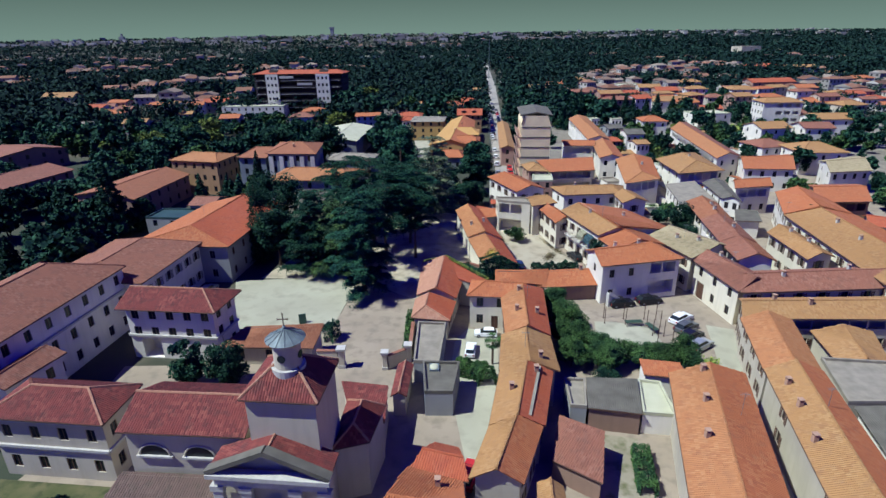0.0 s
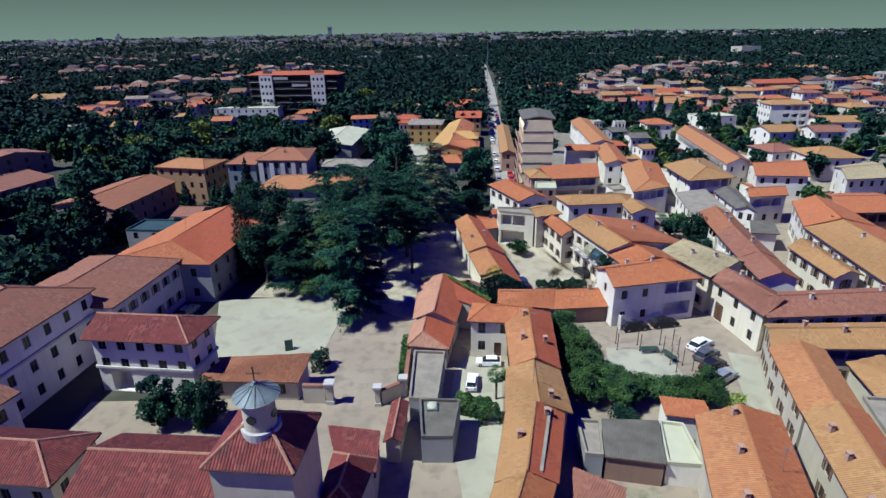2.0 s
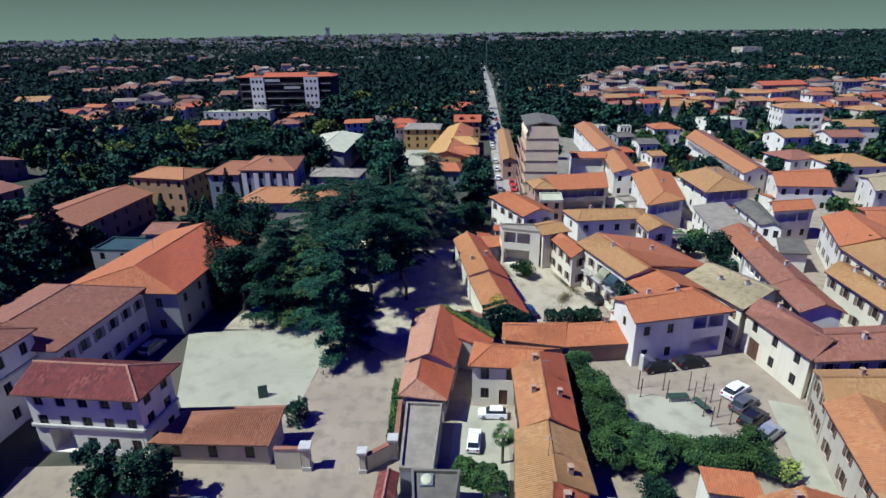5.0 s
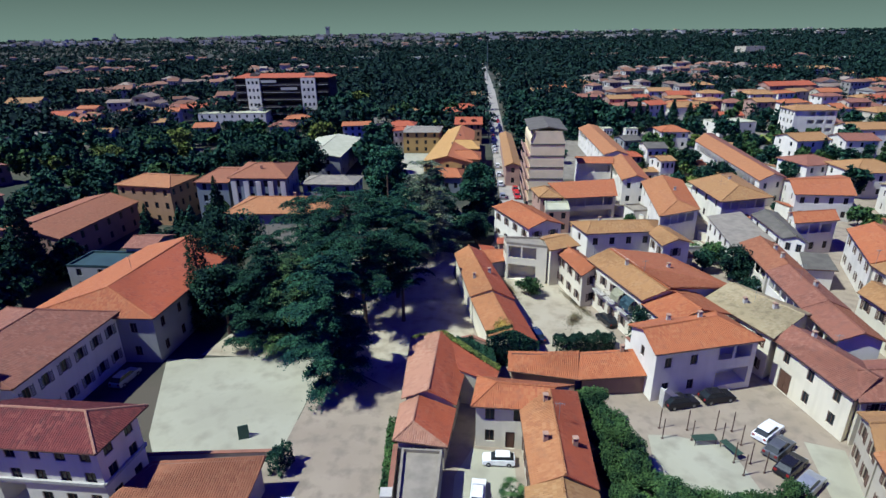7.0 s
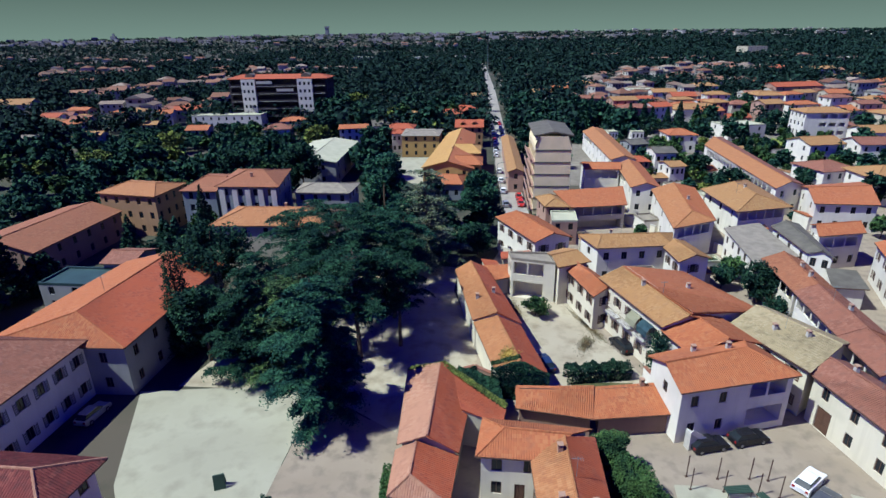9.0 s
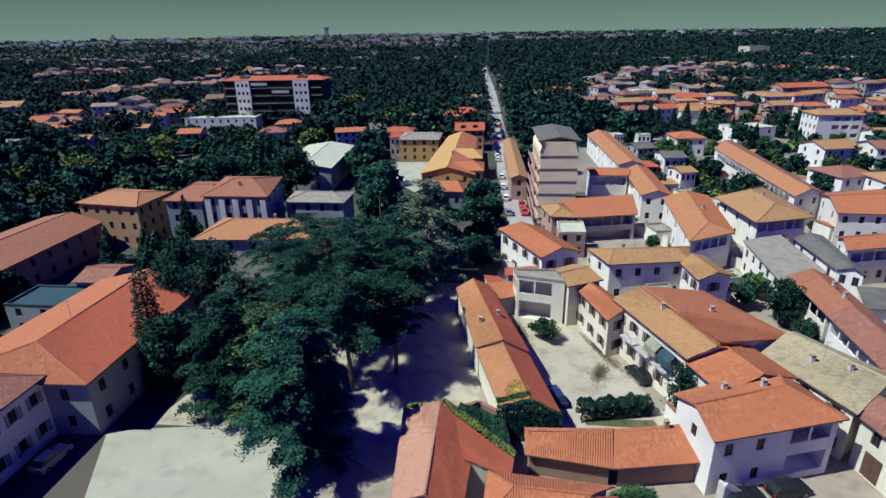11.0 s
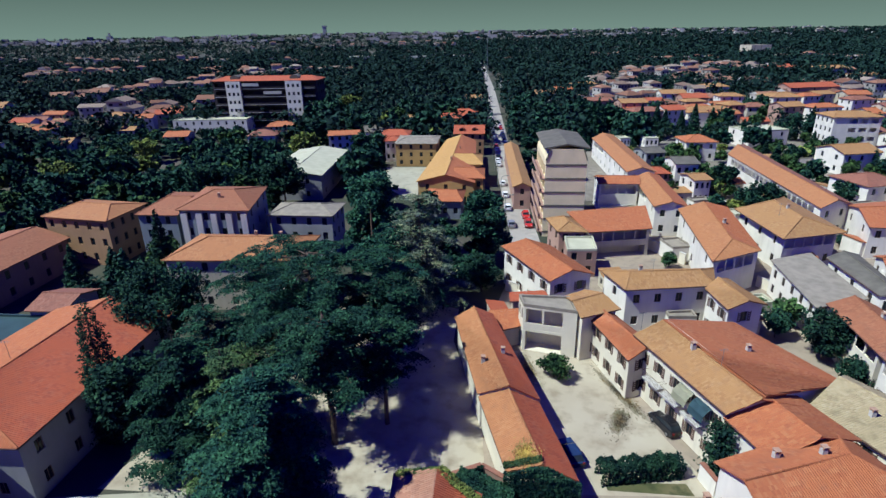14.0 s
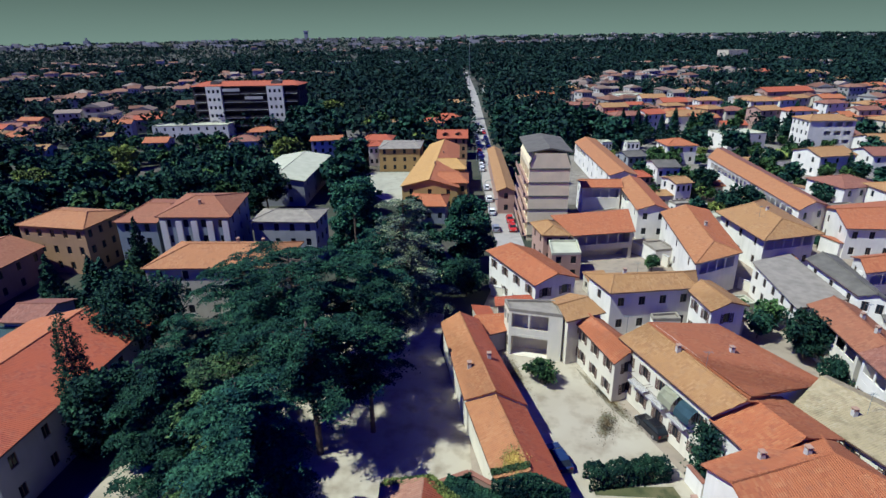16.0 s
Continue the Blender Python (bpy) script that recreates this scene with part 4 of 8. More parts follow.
house("white sheet-roofed sports hall", [(-46.3, 197), (-29.9, 195.6), (-27.9, 230), (-44.3, 232)], 7.0, 1.5, cross=True, roof=ROOF_WHITE, wall=WALL_GREY, win=(2, 4, 2, 4), name="hall", category="hall", **F)
house("white house with orange roof", [(-38.7, 252), (-27.4, 254), (-27, 262), (-39, 261)], 7.8, 1.2, roof=TILE_ORANGE, wall=WALL_WHITE, win=(4, 2, 3, 2), **F)
OR = dict(group="orange street houses", roof=TILE_ORANGE, wall=WALL_YELLOW, far=True, rows=False)


def dormer_on(h, x, y, z, w, roof):
    """A small gabled dormer looking south."""
    x, y = x - h.location.x, y - h.location.y
    bm = bm_new()
    box(bm, x - w / 2, y, z - 0.3, x + w / 2, y + 1.8, z + 1.0)
    dm = part("dormer", bm, WALL_YELLOW, h)
    bm = bm_new()
    box(bm, x - w * 0.3, y - 0.03, z + 0.15, x + w * 0.3, y + 0.05, z + 0.85)
    part("pane", bm, GLASS, dm)
    bm = bm_new()
    a, b, r = w / 2 + 0.2, z + 0.95, z + 1.45
    for s in (-1, 1):
        vs = [V3(x + s * a, y - 0.2, b), V3(x, y - 0.2, r), V3(x, y + 2.2, r), V3(x + s * a, y + 2.2, b)]
        bm.faces.new([bm.verts.new(v) for v in vs])
        bm.faces.new([bm.verts.new(v - V3(0, 0, 0.12)) for v in vs[::-1]])
    bm.loops.layers.uv.new("UVMap")
    part("dormer_roof", bm, roof, dm)


house("long yellow street house with golden west slope", [(-4.6, 190), (10.6, 187.5), (15.0, 246), (4.6, 249)], 6.3, 2.3, cross=True, win=(3, 9, 1, 9), group="orange street houses", roof=TILE_GOLD, roof2=TILE_ORANGE, wall=WALL_YELLOW, far=True, rows=False, chimneys=[(0.6, 0.4), (0.3, 0.5)])
house("yellow cross wing with orange hipped roof", [(5.0, 190.5), (13.2, 189.5), (14.2, 201), (6.0, 202)], 6.9, 1.7, hips=(0, 3), win=(3, 3, 1, 0), **OR)
house("yellow cross wing with golden hipped roof", [(5.5, 206), (14.0, 205), (15.0, 219), (6.5, 220)], 7.0, 1.8, hips=(0, 3), win=(3, 3, 1, 0), group="orange street houses", roof=TILE_GOLD, wall=WALL_YELLOW, far=True, rows=False)
house("low teal-walled front house with orange roof", [(-1.6, 177.8), (6.8, 176.8), (8.2, 187.2), (-1.4, 189.4)], 4.6, 1.6, roof=TILE_ORANGE, wall=WALL_SLATE, hips=(2, 2), win=(3, 2, 0, 2), shut=None, **F)
o4 = house("street house with two dormers and red roof", [(7.0, 250.5), (18.4, 249.5), (19.4, 262), (8.0, 263)], 8.0, 2.4, win=(4, 3, 2, 3), group="orange street houses", roof=TILE_RED, wall=WALL_OCHRE, far=True, rows=False)
for x in (10.2, 14.8):
    dormer_on(o4, x, 252.0, 8.5, 1.8, TILE_RED)
house("white-pink house at the street bend", [(2, 297), (19.5, 295), (20.5, 307), (3, 309)], 7.0, 1.6, hips=(3, 3), roof=TILE_RED, wall=WALL_PINK, win=(5, 2, 0, 2), **F)
house("yellow house with flat grey roof", [(-13.2, 234.6), (1.2, 233.4), (2.6, 249), (-12, 251)], 7.8, 0.8, hips=(3, 3), roof=SLATE_PALE, wall=WALL_YELLOW, win=(4, 3, 2, 3), **F)
house("pink house with red roof", [(-20, 252), (-9, 251), (-8, 262), (-19, 263)], 7.6, 1.5, hips=(3, 3), roof=TILE_RED, wall=WALL_PINK, win=(4, 3, 2, 3), **F)

# ---- tower block on the high street ----
house("low street house with pink roof", [(19.6, 184), (24.6, 183.5), (28.6, 238), (24, 240)], 6.0, 1.2, cross=True, roof=TILE_TAN, wall=WALL_PINK, win=(1, 8, 1, 8), **F)

# ---- small annexes and sheds in the yards ----
def annexe(x, y, h, w, d, roof, wall, turn):
    a = radians(turn)
    u, v = V3(math.cos(a), math.sin(a)), V3(-math.sin(a), math.cos(a))
    c = V3(x, y)
    q = [c - u * w / 2, c + u * w / 2, c + u * w / 2 + v * d, c - u * w / 2 + v * d]
    flat = roof in (ROOF_WHITE, SLATE_PALE)
    word = {TILE_TAN.name: "faded tan tiled", TILE_ORANGE.name: "orange tiled", TILE_RED.name: "red tiled", ROOF_WHITE.name: "white flat", SLATE_PALE.name: "pale flat"}[roof.name]
    house(f"low {'cream' if wall == WALL_CREAM else 'pink' if wall == WALL_PINK else 'white'} annexe with {word} roof in a yard", [(p.x, p.y) for p in q], h, 0.7, kind="flat" if flat else "shed", roof=roof, wall=wall,
          win=(1, 0, 0, 1), shut=None, rows=False, far=True, over=0.2, wsize=(0.9, 1.1), name="annexe", category="annexe", group="yard annexes")



annexe(49.3, 151.1, 3.0, 5, 4, SLATE_PALE, WALL_WHITE, 98)
annexe(54.0, 144.9, 2.8, 6, 4, ROOF_WHITE, WALL_WHITE, 10)
annexe(44.0, 163.3, 2.8, 5, 3, SLATE_PALE, WALL_CREAM, 10)
annexe(69.9, 167.4, 3.0, 5, 4, ROOF_WHITE, WALL_WHITE, 7)
annexe(84.7, 183.4, 3.0, 6, 4, TILE_TAN, WALL_WHITE, 7)
annexe(68.4, 142.6, 2.8, 4, 3, TILE_ORANGE, WALL_WHITE, 3)
annexe(33.8, 163.9, 2.8, 4, 3, ROOF_WHITE, WALL_WHITE, 10)
annexe(60.9, 193.5, 3.0, 5, 4, TILE_ORANGE, WALL_WHITE, 98)
annexe(63.3, 185.4, 3.2, 6, 4, TILE_TAN, WALL_CREAM, 3)
annexe(65.7, 179.0, 2.8, 5, 3, SLATE_PALE, WALL_WHITE, 10)
annexe(47.9, 188.9, 2.6, 5, 3, ROOF_WHITE, WALL_WHITE, 3)
annexe(105.5, 191.2, 2.8, 5, 4, TILE_TAN, WALL_WHITE, 98)
annexe(102.3, 171.8, 2.8, 6, 4, SLATE_PALE, WALL_WHITE, 7)
annexe(85.1, 151.5, 2.8, 5, 3, TILE_ORANGE, WALL_WHITE, 98)
annexe(102.3, 160.9, 2.8, 5, 4, ROOF_WHITE, WALL_WHITE, 98)
annexe(119.6, 223.3, 2.8, 6, 4, ROOF_WHITE, WALL_WHITE, 7)
annexe(108.1, 224.2, 2.8, 6, 4, TILE_TAN, WALL_WHITE, 7)
annexe(31.1, 136.4, 2.6, 4, 3, TILE_TAN, WALL_CREAM, 7)
annexe(50.3, 125.5, 2.6, 4, 3, ROOF_WHITE, WALL_WHITE, 3)
annexe(46.6, 120.8, 2.6, 3, 3, TILE_TAN, WALL_CREAM, 3)
annexe(21.6, 146.0, 2.6, 4, 3, TILE_ORANGE, WALL_CREAM, 7)
annexe(21.6, 134.6, 2.8, 4, 3, SLATE_PALE, WALL_WHITE, 3)
annexe(11.3, 126.4, 2.6, 4, 3, TILE_RED, WALL_CREAM, 98)
annexe(35.6, 123.4, 2.6, 3.5, 2.5, SLATE_PALE, WALL_WHITE, 3)
annexe(74.6, 192.5, 3, 5, 4, TILE_RED, WALL_PINK, 10)


def yard_wall(x0, y0, x1, y1, h):
    t = empty("garden_wall", (x0, y0, 0), "pale plastered garden wall between the yards", "wall", "yard walls")
    d = V3(x1 - x0, y1 - y0)
    n = V3(-d.y, d.x).normalized() * 0.15
    for name, z0, z1, k, mat in (("wall_run", 0, h, 1.0, WALL_IVORY), ("coping", h, h + 0.08, 1.35, TRIM)):
        bm = bm_new()
        vs = [bm.verts.new(p + V3(0, 0, z)) for z in (z0, z1) for p in (-n * k, d - n * k, d + n * k, n * k)]
        for f in ((3, 2, 1, 0), (4, 5, 6, 7), (0, 1, 5, 4), (1, 2, 6, 5), (2, 3, 7, 6), (3, 0, 4, 7)):
            bm.faces.new([vs[i] for i in f])
        part(name, bm, mat, t)



yard_wall(57.6, 161.9, 67.7, 165.4, 1.6)
yard_wall(43.3, 157.0, 47.9, 147.0, 2.2)
yard_wall(82.2, 176.8, 94.0, 181.0, 1.6)
yard_wall(83.1, 168.2, 90.9, 165.1, 2.2)
yard_wall(32.5, 157.6, 42.8, 159.9, 1.9)
yard_wall(104.1, 181.6, 115.6, 179.6, 1.6)
yard_wall(72.1, 182.4, 76.6, 168.6, 1.9)
yard_wall(93.8, 154.2, 101.7, 150.3, 1.6)
yard_wall(56.3, 137.3, 58.9, 130.7, 1.9)
yard_wall(56.9, 178.4, 59.9, 169.6, 1.9)
yard_wall(12.5, 137.7, 18.2, 132.6, 1.9)
yard_wall(40.6, 179.4, 52.5, 181.8, 1.6)

# ---- trees ----


def sprays(c, size, flat, rng, ratio=0.55):
    """Small leaf sprays, one quad each, at the places c. flat: 1 lies level, 0 points anywhere."""
    n = len(c)
    nrm = rng.normal(size=(n, 3)) * (1 - flat)
    nrm[:, 2] = np.abs(nrm[:, 2]) + flat
    nrm /= np.linalg.norm(nrm, axis=1)[:, None]
    t = rng.normal(size=(n, 3))
    t -= nrm * (t * nrm).sum(1)[:, None]
    t /= np.linalg.norm(t, axis=1)[:, None]
    b = np.cross(nrm, t)
    s = (size * rng.uniform(0.6, 1.4, n))[:, None]
    v = np.stack([c - t * s, c - b * s * ratio + nrm * s * 0.15, c + t * s, c + b * s * ratio + nrm * s * 0.15], 1)
    return v.reshape(-1, 3)


def quads_mesh(name, verts, mat):
    n = len(verts) // 4
    me = bpy.data.meshes.new(name)
    me.vertices.add(4 * n)
    me.vertices.foreach_set("co", verts.astype(np.float32).ravel())
    me.loops.add(4 * n)
    me.loops.foreach_set("vertex_index", np.arange(4 * n, dtype=np.int32))
    me.polygons.add(n)
    me.polygons.foreach_set("loop_start", np.arange(0, 4 * n, 4, dtype=np.int32))
    me.update(calc_edges=True)
    me.materials.append(mat)
    return me


def cedar_crown(h, r, n, rng, size=0.34, base=0.14):
    """Tiers of long level limbs, each with separate flat pads of needles; ragged outline, dark gaps between pads and tiers."""
    pads, limbs = [], []
    tiers = int(h * (1.1 - base) / 2.15)
    for i in range(tiers):
        z = h * (base + (0.97 - base) * i / tiers)
        f = max(0.0, (z / h - base) / (1 - base))
        reach = r * (1.04 - 0.25 * f - 0.66 * f ** 2.2) if base < 0.3 else r * (0.72 + 0.75 * f - 0.95 * f ** 3)
        k = rng.integers(7, 10)
        a0 = rng.uniform(0, 6.28)
        for j in range(k):
            a = a0 + 6.28 * j / k + rng.normal(0, 0.22)
            ln = max(0.8, reach * rng.uniform(0.5, 1.22))
            lift = rng.uniform(-0.08, 0.16)
            zl = z + rng.normal(0, 0.35)
            limbs.append((a, zl, ln, lift))
            t = rng.uniform(0.28, 0.5) if ln > 1.5 else 0.5
            while t < 1.02:
                pads.append((a + rng.normal(0, 0.10), zl, ln, lift, t, rng.uniform(0.32, 0.54) + 0.04 * ln))
                t += rng.uniform(0.95, 1.7) / ln
    area = sum(p[5] ** 2 for p in pads)
    pts = []
    for a, z, ln, lift, t, w in pads:
        m = max(10, int(n * w * w / area))
        u, v = rng.normal(0, 0.85 * w, m), rng.normal(0, 0.8 * w, m)
        rad = ln * t + u
        zz = z + lift * rad - 0.10 * rad * rad / max(ln, 1) - 0.16 * np.abs(v) + 0.22 - 0.25 * u * u / w + rng.normal(0, 0.07, m)
        pts.append(np.stack([math.cos(a) * rad - math.sin(a) * v, math.sin(a) * rad + math.cos(a) * v, zz], 1))
    return sprays(np.concatenate(pts), size, 0.55, rng, 0.42), limbs


def cone_crown(h, r, n, rng, size=0.30, base=0.06, power=0.9):
    z = h * (base + (1 - base) * (1 - np.sqrt(rng.uniform(0, 1, n))))
    f = 1 - (z / h - base) / (1 - base)
    tier = 1 + 0.16 * np.sin(z * 4.2 + rng.uniform(0, 6))
    a = rng.uniform(0, 2 * np.pi, n)
    lob = 1 + 0.14 * np.sin(5 * a + z * 1.3) + 0.1 * np.sin(3 * a - z * 0.7)
    rr = r * f ** power * tier * lob * np.sqrt(rng.uniform(0.35, 1, n))
    return sprays(np.stack([rr * np.cos(a), rr * np.sin(a), z], 1), size, 0.35, rng)


def broad_crown(h, r, n, rng, size=0.36, low=0.22):
    k = int(26 + r * 3)
    u = rng.normal(size=(k, 3))
    u /= np.linalg.norm(u, axis=1)[:, None]
    rad = rng.uniform(0.45, 0.88, k)[:, None]
    hz = h * (1 - low) / 2
    cen = u * rad * np.array([r, r, hz]) + np.array([0, 0, h * low + hz])
    own = rng.uniform(0.22, 0.42, k) * r
    pick = rng.integers(0, k, n)
    d = rng.normal(size=(n, 3))
    d /= np.linalg.norm(d, axis=1)[:, None]
    p = cen[pick] + d * (own[pick] * rng.uniform(0.18, 1.2, n) ** 0.5)[:, None] * np.array([1, 1, 0.8])
    return sprays(p, size, 0.3, rng, 0.7)


TREE_MESHES = {}


def tree_meshes(kind, h, r, n, size, mat, seed):
    key = (kind, h, r, n, mat.name, seed)
    if key not in TREE_MESHES:
        rng = np.random.default_rng(seed)
        limbs = []
        if kind in ("cedar", "umbrella"):
            v, limbs = cedar_crown(h, r, n, rng, size, 0.14 if kind == "cedar" else 0.46)
        elif kind == "broad":
            v = broad_crown(h, r, n, rng, size)
        elif kind == "egg":
            v = broad_crown(h, r, n, rng, size, -0.04)
            v[:, 2] = np.maximum(v[:, 2], 0.25)
        else:
            v = cone_crown(h, r, n, rng, size, 0.03 if kind == "cypress" else 0.07, 0.45 if kind == "cypress" else 0.85)
        crown = quads_mesh("crown", v, mat)
        bm = bm_new()
        tr = max(0.12, h * 0.022)
        k = 5
        p = V3(0, 0, -0.05)
        for i in range(k):
            q = V3(rng.normal(0, 0.05 * r * 0.3), rng.normal(0, 0.05 * r * 0.3), h * 0.92 * (i + 1) / k)
            tube(bm, p, q, tr * (1 - i / k * 0.9), tr * (1 - (i + 1) / k * 0.9), 7)
            p = q
        for a, z, ln, lift in limbs:
            m = V3(math.cos(a) * ln * 0.55, math.sin(a) * ln * 0.55, z + lift * ln * 0.55 - 0.03 * ln)
            e = V3(math.cos(a) * ln * 0.95, math.sin(a) * ln * 0.95, z + lift * ln * 0.95 - 0.10 * ln)
            tube(bm, V3(0, 0, z - 0.4), m, 0.11, 0.06, 5, False)
            tube(bm, m, e, 0.06, 0.02, 5, False)
        if kind == "broad":
            for i in range(7):
                a = i * 0.9 + rng.uniform(0, 0.5)
                tube(bm, V3(0, 0, h * 0.25), V3(math.cos(a) * r * 0.55, math.sin(a) * r * 0.55, h * rng.uniform(0.5, 0.75)), tr * 0.5, tr * 0.15, 5, False)
        trunk = bpy.data.meshes.new("trunk")
        bm.to_mesh(trunk)
        bm.free()
        trunk.materials.append(BARK)
        TREE_MESHES[key] = crown, trunk
    return TREE_MESHES[key]


def tree(x, y, h, r, kind, label, n=2600, size=0.36, mat=LEAF_GREEN, seed=1, turn=0.0, scale=1.0, group=""):
    crown, trunk = tree_meshes(kind, h, r, n, size, mat, seed)
    t = empty("tree", (x, y, 0), label, "tree", group)
    t.rotation_euler = (0, 0, turn)
    t.scale = (scale, scale, scale)
    shared("crown", crown, Matrix(), t)
    shared("trunk", trunk, Matrix(), t)
    return t


PARK = "park conifers"
CED = dict(kind="cedar", mat=LEAF_CEDAR, group=PARK)
UMB = dict(kind="umbrella", mat=LEAF_CEDAR, group=PARK)
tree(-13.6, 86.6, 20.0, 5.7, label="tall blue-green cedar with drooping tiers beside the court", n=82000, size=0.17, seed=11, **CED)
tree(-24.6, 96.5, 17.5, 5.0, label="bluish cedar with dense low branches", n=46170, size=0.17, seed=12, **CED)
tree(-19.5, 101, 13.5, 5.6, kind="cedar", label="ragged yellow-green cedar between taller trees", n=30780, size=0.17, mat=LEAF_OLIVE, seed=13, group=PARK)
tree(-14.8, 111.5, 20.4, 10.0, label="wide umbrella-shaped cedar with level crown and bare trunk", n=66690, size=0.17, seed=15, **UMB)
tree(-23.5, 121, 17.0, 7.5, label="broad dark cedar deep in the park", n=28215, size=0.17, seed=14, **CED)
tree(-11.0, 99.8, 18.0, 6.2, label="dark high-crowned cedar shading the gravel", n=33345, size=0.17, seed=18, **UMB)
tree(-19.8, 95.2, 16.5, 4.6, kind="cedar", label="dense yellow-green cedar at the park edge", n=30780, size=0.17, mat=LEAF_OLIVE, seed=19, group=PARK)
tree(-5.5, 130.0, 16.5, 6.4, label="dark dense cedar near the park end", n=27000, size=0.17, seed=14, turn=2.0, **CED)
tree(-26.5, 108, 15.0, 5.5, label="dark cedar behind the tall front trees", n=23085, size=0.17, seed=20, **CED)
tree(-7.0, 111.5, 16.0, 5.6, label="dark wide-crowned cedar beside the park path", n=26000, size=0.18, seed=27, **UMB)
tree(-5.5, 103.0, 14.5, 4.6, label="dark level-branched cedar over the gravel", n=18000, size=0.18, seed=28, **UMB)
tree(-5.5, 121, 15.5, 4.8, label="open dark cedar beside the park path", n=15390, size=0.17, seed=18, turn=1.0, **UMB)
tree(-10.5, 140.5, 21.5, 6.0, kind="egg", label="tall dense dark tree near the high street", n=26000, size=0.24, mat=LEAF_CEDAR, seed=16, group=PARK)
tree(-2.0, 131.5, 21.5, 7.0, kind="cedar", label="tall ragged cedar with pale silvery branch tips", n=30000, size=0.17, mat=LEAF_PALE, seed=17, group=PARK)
tree(8.2, 137.4, 6.5, 3.6, kind="broad", label="dark rounded shrub at the park end", n=5000, size=0.2, mat=LEAF_DARK, seed=37)
tree(4.5, 140.5, 5.5, 3.2, kind="broad", label="dark rounded shrub at the park end", n=4000, size=0.2, mat=LEAF_DARK, seed=38)
tree(1.5, 146.0, 9.0, 4.0, kind="broad", label="dark leafy tree behind the park shrubs", n=5000, size=0.26, mat=LEAF_DARK, seed=39)
tree(9.6, 150, 17.8, 4.7, kind="egg", label="dense egg-shaped blue-green tree beside the high street", n=22000, size=0.26, mat=LEAF_CEDAR, seed=21, group=PARK)
tree(-36.0, 102.0, 17.5, 2.3, kind="cypress", label="slim dark cypress beside the cedars", n=13000, size=0.14, mat=LEAF_DARK, seed=22, turn=1.2)
tree(-37.2, 118.3, 14.0, 6.0, kind="broad", label="round dark evergreen oak beside the school", n=17000, size=0.2, mat=LEAF_DARK, seed=31)
tree(-32, 100, 12.5, 4.6, kind="broad", label="dark evergreen in the park", n=13000, size=0.2, mat=LEAF_DARK, seed=32)
tree(-33.0, 60.5, 7.2, 2.3, kind="egg", label="dense rounded evergreen in the cloister", n=6500, size=0.15, mat=LEAF_DARK, seed=23)
tree(-27.6, 60.2, 8.0, 2.8, kind="egg", label="dense rounded evergreen in the cloister", n=8000, size=0.15, mat=LEAF_DARK, seed=24)
tree(15.6, 111.5, 2.9, 2.3, kind="broad", label="low fig bush in the courtyard", n=1600, size=0.2, mat=LEAF_GREEN, seed=33)
tree(52.6, 114.2, 7.0, 3.6, kind="broad", label="dark garden tree beside the terraces", n=5200, size=0.2, mat=LEAF_DARK, seed=34)
tree(52.2, 107.6, 4.2, 2.5, kind="broad", label="dark garden shrub beside the terraces", n=3200, size=0.17, mat=LEAF_DARK, seed=35)
tree(75.5, 108, 8.5, 2.8, kind="cone", label="conical dark green garden spruce", n=3000, size=0.28, mat=LEAF_DARK, seed=24)
tree(-63.5, 141, 9, 2.2, kind="cone", label="small dark spruce before the yellow house", n=2600, size=0.26, mat=LEAF_DARK, seed=23)
tree(-74.5, 119.0, 17, 4.4, kind="cone", label="tall dark conifer before the long hall", n=9000, size=0.28, mat=LEAF_DARK, seed=26)
tree(-48.5, 143, 14.5, 2.6, kind="cone", label="tall dark cypress between the houses", n=3000, size=0.3, mat=LEAF_DARK, seed=25)
tree(40.5, 119.2, 3.0, 1.8, kind="broad", label="garden bush by the white house", n=900, size=0.2, mat=LEAF_GREEN, seed=36)
tree(37.0, 114.5, 3.4, 2.2, kind="broad", label="garden bush by the white house", n=1200, size=0.2, mat=LEAF_DARK, seed=36)

# garden trees further off: a few grown forms, set out by hand and by area
FORMS = (("broad", 10, 4.2, 1900, 0.52, LEAF_DARK, 41), ("broad", 9, 3.8, 1700, 0.50, LEAF_GREEN, 42), ("broad", 12, 4.8, 2100, 0.58, LEAF_DARK, 43),
         ("cone", 12, 3.2, 1700, 0.5, LEAF_DARK, 44), ("broad", 8, 3.6, 1500, 0.5, LEAF_LIME, 45))
FORM_LABELS = ("dark broad-crowned garden tree", "green leafy garden tree", "tall dark broad-crowned tree", "dark conical garden conifer", "light green leafy tree")
KEEP_OFF = []
for ob in list(scene.objects):
    if ob.type == "EMPTY" and "house" in ob.name or ob.name.startswith(("apartment", "hall", "church")):
        lo, hi = [1e9, 1e9], [-1e9, -1e9]
        for c in ob.children:
            if c.name.startswith("wall"):
                for v in c.data.vertices:
                    for k in range(2):
                        lo[k], hi[k] = min(lo[k], v.co[k] + ob.location[k]), max(hi[k], v.co[k] + ob.location[k])
        KEEP_OFF.append((*lo, *hi))


CLEAR = ((-128, 255, -82, 316), (-78, 228, -50, 264), (-140, 262, -95, 292), (-92, 215, -76, 240), (-82, 270, -56, 318))


def free(x, y, gap):
    if any(a < x < c and b < y < d for a, b, c, d in CLEAR):
        return False
    if 14.5 + 0.066 * (y - 150) < x < 25 + 0.07 * (y - 150) and 140 < y < 780:
        return False
    return all(x < a - gap or x > c + gap or y < b - gap or y > d + gap for a, b, c, d in KEEP_OFF)


GROVE = {}


